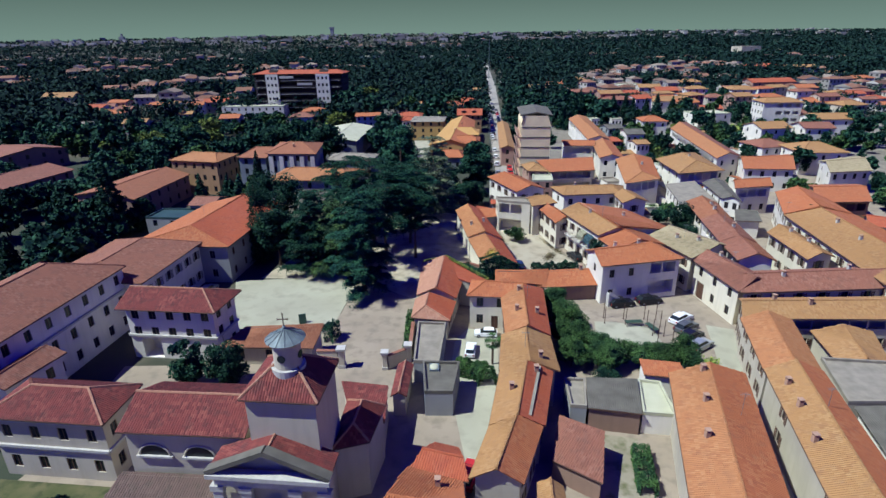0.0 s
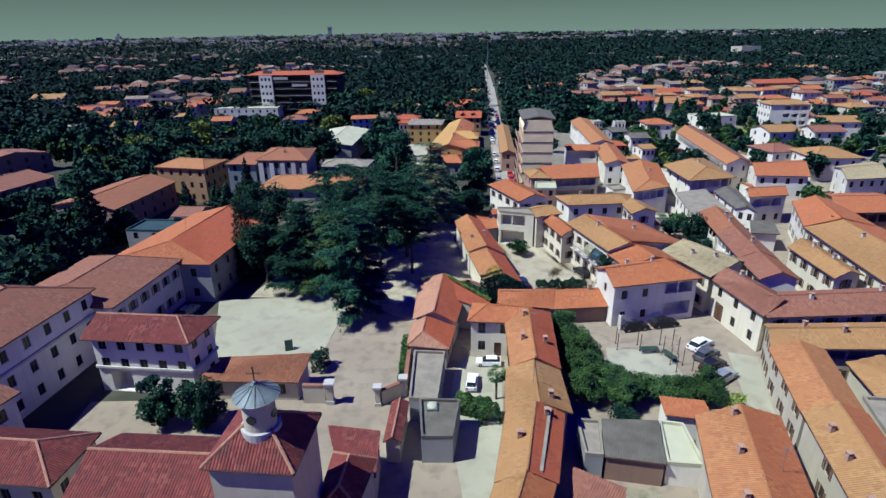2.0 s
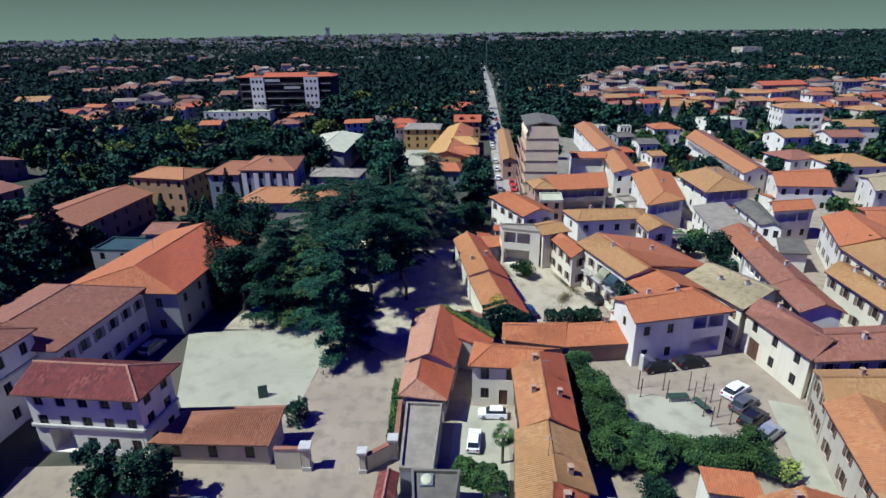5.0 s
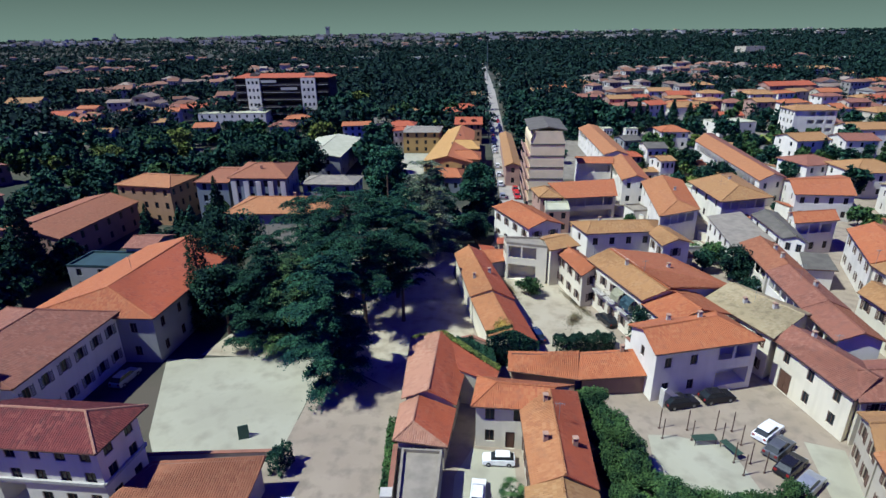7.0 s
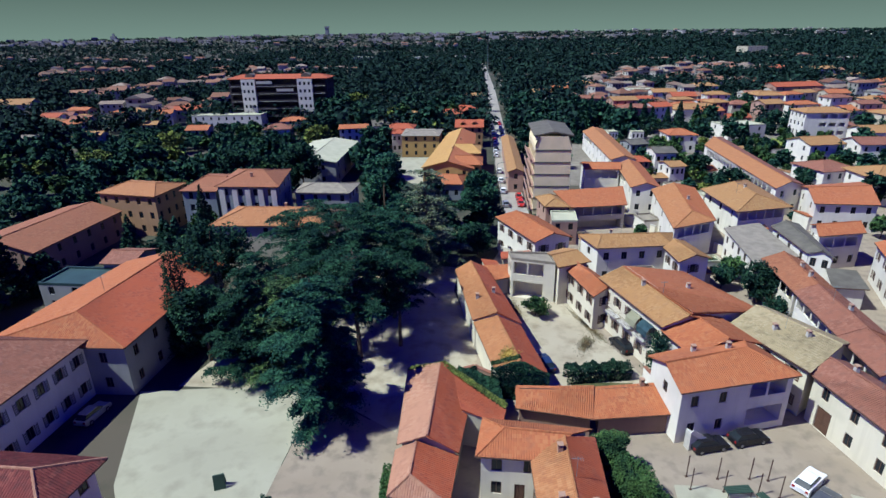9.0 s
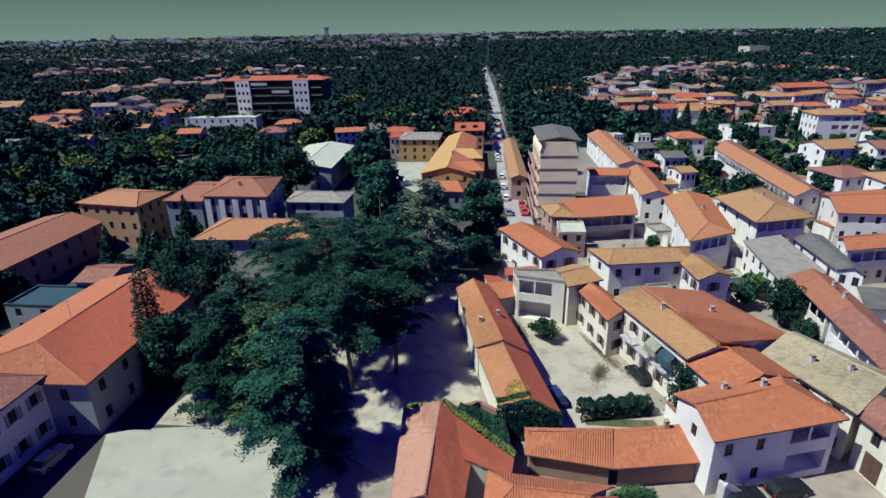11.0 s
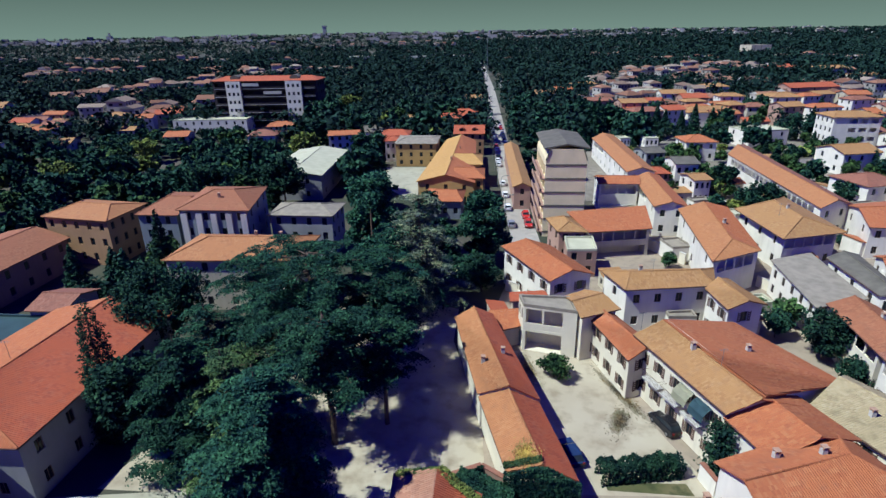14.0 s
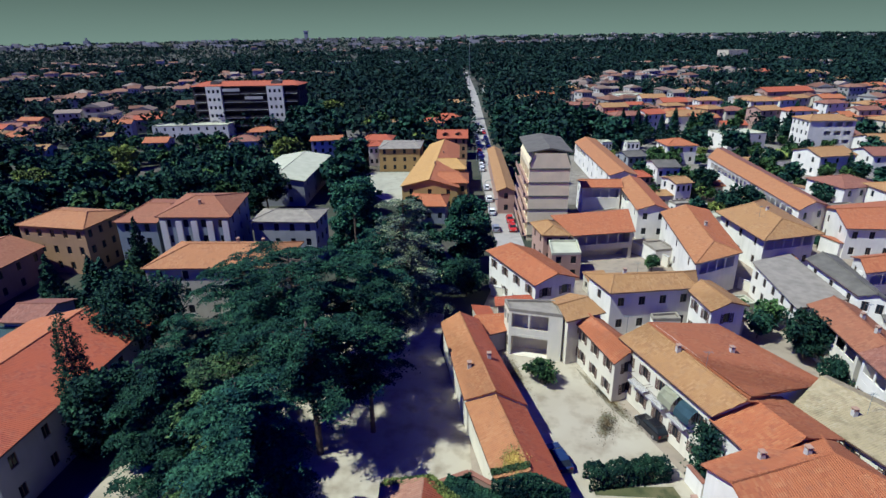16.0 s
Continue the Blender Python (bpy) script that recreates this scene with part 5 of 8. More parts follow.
def thicket(x0, y0, x1, y1, count, h, mat, seed):
    """Low shrubs and young trees, strewn over a plot and joined to the mass of garden trees."""
    g = np.random.default_rng(seed)
    for _ in range(count):
        x, y, k = g.uniform(x0, x1), g.uniform(y0, y1), g.uniform(0.6, 1.25)
        if all(x < a - 1.5 or x > c + 1.5 or y < b - 1.5 or y > d + 1.5 for a, b, c, d in KEEP_OFF):
            v = broad_crown(h * k, h * 0.55 * k, 420, g, 0.5 * k)
            GROVE.setdefault(mat.name, [mat, []])[1].append(v + np.array([x, y, 0]))


def grove(x0, y0, x1, y1, count, forms, seed, smin=0.8, smax=1.25, gap=2.0, group="garden trees", join=False):
    """Trees strewn over a plot, clear of the houses. join: far ones go into one mass of crowns."""
    rng = np.random.default_rng(seed)
    put = 0
    for _ in range(count * 6):
        x, y = rng.uniform(x0, x1), rng.uniform(y0, y1)
        if put >= count:
            break
        if not free(x, y, gap):
            continue
        f = forms[rng.integers(len(forms))]
        k, h, r, n, s, mat, sd = FORMS[f]
        sc, turn = rng.uniform(smin, smax), rng.uniform(0, 6.28)
        if join:
            if k == "broad":
                v = broad_crown(h * sc, r * sc, 800, rng, s * 1.5 * sc)
            else:
                v = cone_crown(h * sc, r * sc, 700, rng, s * 1.4 * sc, 0.05)
            GROVE.setdefault(mat.name, [mat, []])[1].append(v + np.array([x, y, 0]))
        else:
            tree(x, y, h, r, k, FORM_LABELS[f], n, s, mat, sd, turn, sc, group)
        put += 1

# ---- smaller houses of the middle distance ----
ROOFS = (TILE_ORANGE, TILE_TAN, TILE_RED, TILE_BROWN)
ROOF_WORDS = {TILE_ORANGE.name: "orange tiled", TILE_TAN.name: "faded tan tiled", TILE_RED.name: "red tiled", TILE_BROWN.name: "brown tiled",
              SLATE.name: "grey sheet", ROOF_WHITE.name: "white flat", SLATE_PALE.name: "pale flat"}
WALL_WORDS = {WALL_WHITE.name: "white", WALL_CREAM.name: "cream", WALL_PINK.name: "pink", WALL_YELLOW.name: "yellow", WALL_GREY.name: "grey", WALL_OCHRE.name: "ochre"}


def small_house(x, y, w, d, eave=6.3, turn=8, roof=TILE_ORANGE, wall=WALL_WHITE, hip=True, cross=False, win=3):
    a = radians(turn)
    u, v = V3(math.cos(a), math.sin(a)), V3(-math.sin(a), math.cos(a))
    c = V3(x, y)
    q = [c - u * w / 2, c + u * w / 2, c + u * w / 2 + v * d, c - u * w / 2 + v * d]
    flat = roof in (ROOF_WHITE, SLATE_PALE)
    k = min(w, d) * 0.42 if hip else 0
    house(f"detached {WALL_WORDS[wall.name]} house with {ROOF_WORDS[roof.name]} {'hipped ' if hip and not flat else ''}roof", [(p.x, p.y) for p in q], eave,
          min(w, d) * 0.17, kind="flat" if flat else "gable", roof=roof, wall=wall, hips=(k, k), cross=cross, win=(win, 2, 0, 2), shut=None, far=True, rows=False, group="detached houses")


small_house(125.2, 299.9, 24.2, 13, 7, 4, TILE_TAN, WALL_WHITE, hip=True)
small_house(125.0, 255.5, 16.4, 12, 6, 10, ROOF_WHITE, WALL_WHITE, hip=False)
small_house(183.8, 344.1, 18.5, 12, 8, 10, TILE_TAN, WALL_CREAM, hip=True)
small_house(221.6, 379.0, 31.7, 14, 9, 7, TILE_RED, WALL_PINK, hip=False)
small_house(128.7, 212.3, 13.2, 12, 6.5, 7, TILE_TAN, WALL_WHITE, hip=False)
small_house(144.4, 210.9, 11.9, 11, 6.5, -3, TILE_BROWN, WALL_WHITE, hip=False)
small_house(108.7, 176.8, 11.4, 12, 6.5, 10, TILE_BROWN, WALL_WHITE, hip=True)
small_house(115.9, 164.7, 14.4, 14, 7, -3, TILE_TAN, WALL_WHITE, hip=True)
small_house(197.0, 290.3, 17.1, 12, 6.5, 4, TILE_ORANGE, WALL_WHITE, hip=False)
small_house(204.2, 276.3, 14.7, 12, 6.5, 10, TILE_TAN, WALL_CREAM, hip=True)
small_house(156.4, 245.4, 13.7, 12, 6.5, 10, TILE_BROWN, WALL_WHITE, hip=False)
small_house(161.9, 229.3, 16.1, 12, 7, -3, TILE_TAN, WALL_WHITE, hip=False)
small_house(237.8, 365.6, 12.9, 11, 6.5, 7, TILE_ORANGE, WALL_CREAM, hip=True)
small_house(234.5, 329.5, 10.4, 11, 6.5, 7, TILE_TAN, WALL_WHITE, hip=True)
small_house(335.3, 487.5, 23.3, 12, 6.5, 7, TILE_TAN, WALL_WHITE, hip=True)
small_house(318.9, 430.7, 18.4, 12, 6.5, 7, TILE_ORANGE, WALL_WHITE, hip=True)
small_house(58.7, 481.7, 11.9, 11, 6.5, 10, SLATE_PALE, WALL_WHITE, hip=False)
small_house(47.6, 350.6, 11.3, 11, 6.5, 7, TILE_ORANGE, WALL_CREAM, hip=False)
small_house(67.3, 393.1, 13.3, 11, 6.5, -3, TILE_TAN, WALL_WHITE, hip=False)
small_house(84.3, 415.5, 11.7, 11, 6.5, 10, TILE_ORANGE, WALL_WHITE, hip=False)
small_house(107.3, 450.0, 16.8, 12, 6.5, 10, TILE_TAN, WALL_CREAM, hip=True)
small_house(129.4, 387.8, 17.1, 12, 7.5, -3, ROOF_WHITE, WALL_WHITE, hip=True)
small_house(138.5, 376.2, 15.1, 12, 7, -3, TILE_TAN, WALL_WHITE, hip=False)
small_house(141.3, 354.3, 14.2, 12, 7, -3, TILE_RED, WALL_PINK, hip=False)
small_house(67.9, 245.5, 3.7, 5, 6, 7, ROOF_WHITE, WALL_WHITE, hip=True)
small_house(77.0, 244.6, 4.6, 6, 6, -3, ROOF_WHITE, WALL_WHITE, hip=True)
small_house(69.6, 220.8, 7.0, 9, 6, 10, SLATE, WALL_GREY, hip=False)
small_house(69.8, 198.7, 7.0, 10, 7.5, -3, SLATE, WALL_WHITE, hip=False)
small_house(90.0, 234.2, 10.8, 11, 6.5, -3, TILE_ORANGE, WALL_WHITE, hip=True)
small_house(62.3, 198.5, 6.3, 8, 5, -3, TILE_RED, WALL_PINK, hip=True)
small_house(68.1, 185.0, 5.2, 8, 6.5, 7, TILE_TAN, WALL_WHITE, hip=False)
small_house(79.4, 192.1, 7.9, 6, 3.4, 7, TILE_ORANGE, WALL_CREAM, hip=False)
small_house(23.9, 372.3, 9.2, 11, 7, 10, TILE_TAN, WALL_PINK, hip=False)
small_house(13.9, 309.5, 13.6, 11, 7, -3, TILE_RED, WALL_WHITE, hip=True)
small_house(-10.2, 282.7, 4.3, 6, 9.5, -3, TILE_TAN, WALL_WHITE, hip=True)
small_house(-14.2, 243.0, 6.1, 9, 7.2, 7, TILE_RED, WALL_WHITE, hip=True)
small_house(-20.9, 264.3, 11.2, 11, 7, 10, SLATE, WALL_WHITE, hip=False)
small_house(-7.3, 243.3, 7.9, 9, 6.6, 4, TILE_RED, WALL_PINK, hip=False)
small_house(-233.0, 345.6, 18.1, 16, 9, 10, TILE_TAN, WALL_GREY, hip=False)
small_house(-210.9, 336.1, 19.4, 14, 6, 7, SLATE_PALE, WALL_WHITE, hip=False)
small_house(-166.2, 245.1, 15.9, 12, 6.5, 4, SLATE_PALE, WALL_WHITE, hip=True)
small_house(-173.8, 277.2, 11.3, 11, 6.5, 4, TILE_BROWN, WALL_WHITE, hip=True)
small_house(-143.2, 260.8, 11.0, 10, 5, 7, TILE_TAN, WALL_CREAM, hip=False)
small_house(-103.2, 273.0, 9.8, 10, 5, 4, TILE_ORANGE, WALL_CREAM, hip=False)
small_house(-103.3, 310.0, 34, 12, 6.0, 0, ROOF_WHITE, WALL_WHITE, hip=False, win=9)
small_house(-132.2, 290.5, 7.6, 9, 5, 7, TILE_TAN, WALL_CREAM, hip=False)
small_house(-65.7, 262.4, 11.3, 11, 6.5, 4, TILE_BROWN, WALL_WHITE, hip=True)
small_house(-66.1, 291.3, 12.6, 10, 5.5, 4, TILE_ORANGE, WALL_CREAM, hip=True)
small_house(-109.4, 943.3, 40.2, 22, 9, 10, ROOF_WHITE, WALL_WHITE, hip=True)
small_house(-27.6, 912.3, 33.9, 18, 9, 4, ROOF_WHITE, WALL_WHITE, hip=True)
small_house(42.8, 930.5, 24.4, 16, 9, 4, SLATE_PALE, WALL_WHITE, hip=True)
small_house(496.0, 930.8, 31.6, 30, 16, 4, SLATE_PALE, WALL_CREAM, hip=True)
small_house(339.5, 539.2, 32.2, 14, 8, 7, TILE_TAN, WALL_WHITE, hip=False)
small_house(227.3, 441.9, 15.7, 12, 7, 7, TILE_BROWN, WALL_CREAM, hip=False)
small_house(316.9, 563.4, 29.2, 16, 8, 4, TILE_RED, WALL_PINK, hip=True)
small_house(154.8, 339.4, 11.1, 12, 7, 4, TILE_RED, WALL_PINK, hip=False)
small_house(179.7, 410.9, 18.5, 12, 7, 7, TILE_TAN, WALL_WHITE, hip=True)

# ---- far town, woods and skyline ----
def far_houses(name, label, spots, wall, seed):
    """Many small far houses in one mesh each: walls, hipped or gabled roofs and dark window rows."""
    rng = np.random.default_rng(seed)
    verts, faces, slots = [], [], []
    for x, y in spots:
        big = 1 + max(0.0, y - 900) / 2200
        w, d, e = rng.uniform(7, 14) * big, rng.uniform(7, 11) * big, rng.choice([3.6, 6.2, 6.6, 9.4], p=[0.12, 0.38, 0.35, 0.15]) * (0.8 + 0.2 * big)
        a = rng.choice([0.1, 1.67, 0.3]) + rng.normal(0, 0.06)
        r, hip, ov = d * 0.19, rng.choice([0.0, d * 0.45]), 0.5
        ca, sa = math.cos(a), math.sin(a)

        def put(px, py, pz):
            verts.append((x + ca * px - sa * py, y + sa * px + ca * py, pz + rise_at(y)))
            return len(verts) - 1

        def face(pts, slot):
            faces.append([put(*p) for p in pts])
            slots.append(slot)
        w2, d2 = w / 2, d / 2
        cs = ((-w2, -d2), (w2, -d2), (w2, d2), (-w2, d2))
        for i in range(4):
            (ax, ay), (bx, by) = cs[i], cs[(i + 1) % 4]
            face(((ax, ay, 0), (bx, by, 0), (bx, by, e), (ax, ay, e)), 0)
            n = 4 if i % 2 == 0 else 2
            ox, oy = (by - ay) / math.hypot(bx - ax, by - ay) * 0.03, -(bx - ax) / math.hypot(bx - ax, by - ay) * 0.03
            if y < 700:
                for s in range(max(1, round(e / 3.1))):
                    for k in range(n):
                        t0, t1 = (k + 0.32) / n, (k + 0.68) / n
                        z = s * 3.0 + 1.0
                        face([(ax + (bx - ax) * t + ox, ay + (by - ay) * t + oy, zz) for t, zz in ((t0, z), (t1, z), (t1, z + 1.4), (t0, z + 1.4))], 3)
        w2, d2 = w2 + ov, d2 + ov
        slot = 1 + int(rng.uniform() < 0.4)
        A, B, C, D = (-w2, -d2, e), (w2, -d2, e), (w2, d2, e), (-w2, d2, e)
        R0, R1 = (-w2 + hip, 0, e + r), (w2 - hip, 0, e + r)
        face((A, B, R1, R0), slot)
        face((C, D, R0, R1), slot)
        face((B, C, R1), slot if hip else 0)
        face((D, A, R0), slot if hip else 0)
        face((D, C, B, A), 0)
    me = bpy.data.meshes.new(name)
    me.from_pydata(verts, [], faces)
    for m in (wall, FAR_ROOF_A, FAR_ROOF_B, GLASS):
        me.materials.append(m)
    me.polygons.foreach_set("material_index", slots)
    return tagged(new(name, me), label, "houses", "", "stuff")


def island_mat(name, a, b_, rough=0.85):
    m, n, l, b = nodes_of(name, rough)
    b.inputs["Specular IOR Level"].default_value = 0.1
    l.new(mixc(n, l, n.new("ShaderNodeNewGeometry").outputs["Random Per Island"], a, b_), b.inputs["Base Color"])
    return m


FAR_ROOF_A = island_mat("far_orange_roofs", (0.135, 0.070, 0.045), (0.25, 0.135, 0.085))
FAR_ROOF_B = island_mat("far_brown_roofs", (0.108, 0.061, 0.043), (0.259, 0.209, 0.158))
FAR_WALL_A = island_mat("far_pale_walls", (0.18, 0.165, 0.14), (0.50, 0.47, 0.41))
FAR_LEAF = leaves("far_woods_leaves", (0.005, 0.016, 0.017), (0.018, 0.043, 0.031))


def scatter(n, y0, y1, lo, hi, rng, spread=1.0):
    """Random plan points between two sight lines x = lo*y and x = hi*y; spread > 1 crowds them near y0."""
    y = y0 + (y1 - y0) * rng.uniform(0, 1, n) ** spread
    return np.stack([y * rng.uniform(lo, hi, n), y], 1)


def town_share(x, y):
    """How built-up a far spot is: above 0.5 houses, below it woods."""
    a = x / y
    if y < 560:
        s = 0.42 if a < -0.30 else 0.38 if a < -0.12 else 0.24 if a < 0.08 else 0.36 if a < 0.25 else 0.60
    elif y < 1150:
        s = 0.56 if a < -0.34 else 0.48 if a < -0.17 else 0.33 if a < 0.12 else 0.34 if a < 0.30 else (0.53 if y < 820 else 0.32)
    else:
        s = 0.66 if a < 0.04 else (0.52 if y > 2300 else 0.16) if a < 0.3 else (0.40 if y > 2600 else 0.18)
    k = 110 if y < 1150 else 320
    return s - 0.05 + 0.42 * noise.noise(Vector((x / k, y / k, 0.3)))


rng = np.random.default_rng(3)
spots, taken = [], {}
for y0, y1, n in ((290, 560, 2600), (560, 1150, 5200), (1150, 2200, 6000), (2200, 4500, 6500)):
    for x, y in scatter(n, y0, y1, -1.0, 1.0, rng):
        if not free(x, y, 8):
            continue
        cell = max(19, y / 42)
        key = (int(x // cell), int(y // cell))
        if town_share(x, y) > 0.5 and key not in taken:
            taken[key] = 1
            spots.append((x, y))
spots.sort(key=lambda p: p[1])
near, spots = spots[:64], spots[64:]
pick = random.Random(8)
for x, y in near:
    small_house(x, y - 4, pick.uniform(9, 15), pick.uniform(8, 11), pick.choice([3.6, 6.3, 6.5, 9.2]), pick.choice([5, 8, -4, 14]), pick.choice(ROOFS), pick.choice([WALL_WHITE, WALL_CREAM, WALL_WHITE, WALL_PINK]), hip=pick.random() < 0.5, win=3)
far_houses("far_town_houses", "distant crowd of pale houses with orange roofs", spots, FAR_WALL_A, 5)
HOUSE_CELLS = {(int(x // 13), int(y // 13)) for x, y in near + spots}
clumps, sizes = [], []
for y0, y1, n, sz in ((260, 560, 4200, 1.0), (560, 1150, 9000, 1.35), (1150, 2200, 8500, 2.2), (2200, 4600, 8500, 4.0)):
    for x, y in scatter(n, y0, y1, -1.0, 1.0, rng):
        share = town_share(x, y)
        town = share > 0.5
        if town and rng.uniform() < (0.08 if y < 560 and x < 0 else 0.3):
            continue
        if not free(x, y, 3) or (y < 1150 and ((int(x // 13), int(y // 13)) in HOUSE_CELLS or town and (int(x // 13), int((y + 12) // 13)) in HOUSE_CELLS)):
            continue
        h = rng.uniform(7, 14) * (0.68 if town else 1.0)
        r = h * rng.uniform(0.32, 0.45) * (1 + 0.35 * (sz - 1))
        k = 64 if y < 560 else (34 if y < 1150 else 14)
        d = rng.normal(size=(k, 3))
        d /= np.linalg.norm(d, axis=1)[:, None]
        c = d * np.array([r, r, h * 0.42]) * rng.uniform(0.55, 1.0, k)[:, None] + np.array([x, y, h * 0.55 + rise_at(y)])
        clumps.append(c)
        sizes.append(np.full(k, (0.22 if y < 560 else 0.28 if y < 1150 else 0.42) * r))
cc, ss = np.concatenate(clumps), np.concatenate(sizes)
tagged(new("far_woods", quads_mesh("far_woods", sprays(cc, ss, 0.35, rng, 0.8), FAR_LEAF)), "dark green woods and garden trees to the horizon", "woods", "", "stuff")

# skyline blocks near the horizon
bm = bm_new()
for i in range(420):
    y = rng.uniform(2400, 4600)
    x = y * (rng.uniform(-0.85, 0.28) if i % 4 else rng.uniform(0.28, 0.8))
    w, h = rng.uniform(12, 45), rng.uniform(6, 17) * (0.6 + y / 4600 * 0.6)
    box(bm, x - w / 2, y, rise_at(y), x + w / 2, y + 14, rise_at(y) + h)
tagged(link_mesh("skyline_blocks", bm, FAR_WALL_A), "pale distant apartment and factory blocks on the horizon", "buildings", "", "stuff")
bm = bm_new()
box(bm, -813, 4400, 30, -789, 4424, 86)
box(bm, -817, 4398, 86, -785, 4426, 97)
tagged(link_mesh("water_tower", bm, WALL_GREY), "tall distant grey tower with a wider head", "tower")
bm = bm_new()
box(bm, -2010, 3700, 20, -1980, 3722, 50)
box(bm, -1996, 3702, 50, -1986, 3712, 66)
tagged(link_mesh("distant_tower", bm, WALL_GREY), "broad distant tower with a narrower top", "tower")


# ---- hazy horizon: plain sky backdrop far behind everything ----
hz = bpy.data.materials.new("horizon_haze")
hz.use_nodes = True
hn, hl = hz.node_tree.nodes, hz.node_tree.links
hn.remove(hn["Principled BSDF"])
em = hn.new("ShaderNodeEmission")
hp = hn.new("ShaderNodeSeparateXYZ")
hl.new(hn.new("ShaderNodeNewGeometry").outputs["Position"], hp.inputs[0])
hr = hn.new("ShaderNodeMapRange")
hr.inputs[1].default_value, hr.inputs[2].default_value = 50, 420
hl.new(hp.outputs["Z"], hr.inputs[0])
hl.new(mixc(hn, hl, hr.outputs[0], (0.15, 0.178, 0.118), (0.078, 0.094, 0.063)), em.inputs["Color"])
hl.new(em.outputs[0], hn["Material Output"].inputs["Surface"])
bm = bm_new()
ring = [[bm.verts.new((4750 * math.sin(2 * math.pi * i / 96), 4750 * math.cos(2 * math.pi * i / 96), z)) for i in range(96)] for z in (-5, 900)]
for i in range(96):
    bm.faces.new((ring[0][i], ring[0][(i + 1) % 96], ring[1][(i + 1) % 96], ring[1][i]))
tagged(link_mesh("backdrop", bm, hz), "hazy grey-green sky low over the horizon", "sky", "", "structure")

# ---- groves between the houses ----
grove(-118, 172, -60, 225, 42, (0, 2, 0, 1, 3, 4), 51, 0.55, 1.0, join=True)
grove(-78, 170, -42, 230, 26, (0, 2, 3, 1), 52, 0.65, 1.0, join=True)
grove(-104, 96, -66, 122, 24, (0, 2, 2, 3), 53, 0.55, 0.8)
grove(-108, 128, -92, 150, 8, (0, 2, 2), 54, 0.45, 0.7)
grove(-72, 60, -64, 100, 10, (0, 2, 3), 55, 0.8, 1.2)
grove(-60, 126, -44, 150, 9, (0, 1, 3), 56, 0.6, 0.9)
grove(-200, 180, -128, 262, 26, (0, 2, 1), 57, 0.7, 1.1, join=True)
grove(-60, 262, 14, 330, 44, (0, 2, 3, 1, 4), 58, 0.9, 1.3, join=True)
grove(24, 250, 80, 330, 46, (0, 2, 3, 3), 59, 0.8, 1.25, join=True)
grove(62, 190, 90, 240, 12, (0, 1, 1), 60, 0.5, 0.8, join=True)
grove(70, 160, 84, 215, 12, (0, 1, 4), 61, 0.6, 0.9)
grove(92, 120, 180, 260, 44, (0, 1, 3, 4), 62, 0.45, 0.85)
grove(-10, 152, 12, 178, 5, (0, 2), 63, 0.5, 0.8)
grove(-24, 168, -14, 205, 7, (0, 2, 3), 64, 0.7, 1.1, join=True)
grove(80, 260, 200, 340, 34, (0, 1, 3), 65, 0.6, 1.0, join=True)
grove(92, 165, 230, 260, 110, (0, 1, 2, 3, 0), 66, 0.4, 0.85, join=True)
grove(78, 92, 150, 165, 34, (0, 1, 3, 0), 67, 0.3, 0.6)
grove(44, 120, 62, 165, 10, (0, 1), 68, 0.3, 0.55, gap=1.2)
grove(60, 165, 92, 260, 26, (1, 1, 0, 4), 69, 0.35, 0.7, join=True, gap=1.5)
grove(150, 120, 230, 200, 50, (0, 1, 3), 70, 0.5, 0.8, join=True)
grove(24, 200, 60, 260, 14, (0, 1, 3), 71, 0.4, 0.7, join=True, gap=1.5)
grove(-26, 206, -18, 262, 12, (0, 2, 3), 72, 0.5, 0.9, join=True, gap=1.5)
for i in range(9):
    tree(64 + 5.3 * i, 279 + 2.5 * math.sin(i * 2.3), 14, 3.1, "cone", "tall dark conical conifer in a row", 2600, 0.42, LEAF_DARK, 46, i * 0.8, 0.9 + 0.12 * math.sin(i * 1.7), "conifer row")
for x, y, h, r in ((-108.3, 208.7, 10, 4.6), (-101.8, 246.9, 9.5, 4.4), (-44.7, 352, 13, 6.5), (-52, 276, 9, 4.6), (-57, 271, 7.5, 3.6)):
    tree(x, y, 10, 4.6, "broad", "sunlit yellow-green tree among darker woods", 2600, 0.42, LEAF_LIME, 50, x, h / 10, "lime green trees")
tree(-39, 190, 13.5, 6.2, "broad", "dark round tree beside the white sports hall", 9000, 0.34, LEAF_DARK, 47)
tree(-24.8, 243.7, 10, 4.2, "broad", "dark round tree behind the sports hall", 4000, 0.38, LEAF_DARK, 47)
tree(-52.5, 176, 15.5, 6.0, "broad", "tall dark tree behind the grey-blue house", 8000, 0.34, LEAF_DARK, 48)
tree(-44, 240, 11, 5.5, "broad", "lime green tree among darker woods", 2200, 0.6, LEAF_LIME, 49)
grove(-140, 206, -62, 240, 40, (0, 2, 3, 0, 1, 4), 73, 0.5, 0.85, join=True)
grove(-200, 205, -140, 250, 30, (0, 2, 3), 74, 0.5, 0.8, join=True)
grove(-92, 165, -62, 205, 18, (0, 2, 3), 75, 0.5, 0.8, join=True)
thicket(-113, 136, -92, 172, 34, 6.0, LEAF_DARK, 86)
thicket(-140, 240, -76, 300, 90, 4.6, LEAF_DARK, 81)
thicket(-78, 226, -50, 262, 34, 4.2, LEAF_DARK, 82)
thicket(-140, 240, -60, 300, 26, 4.4, LEAF_GREEN, 83)
thicket(40, 185, 200, 290, 70, 3.4, LEAF_GREEN, 84)
thicket(-70, 238, -20, 262, 26, 5.0, LEAF_DARK, 85)
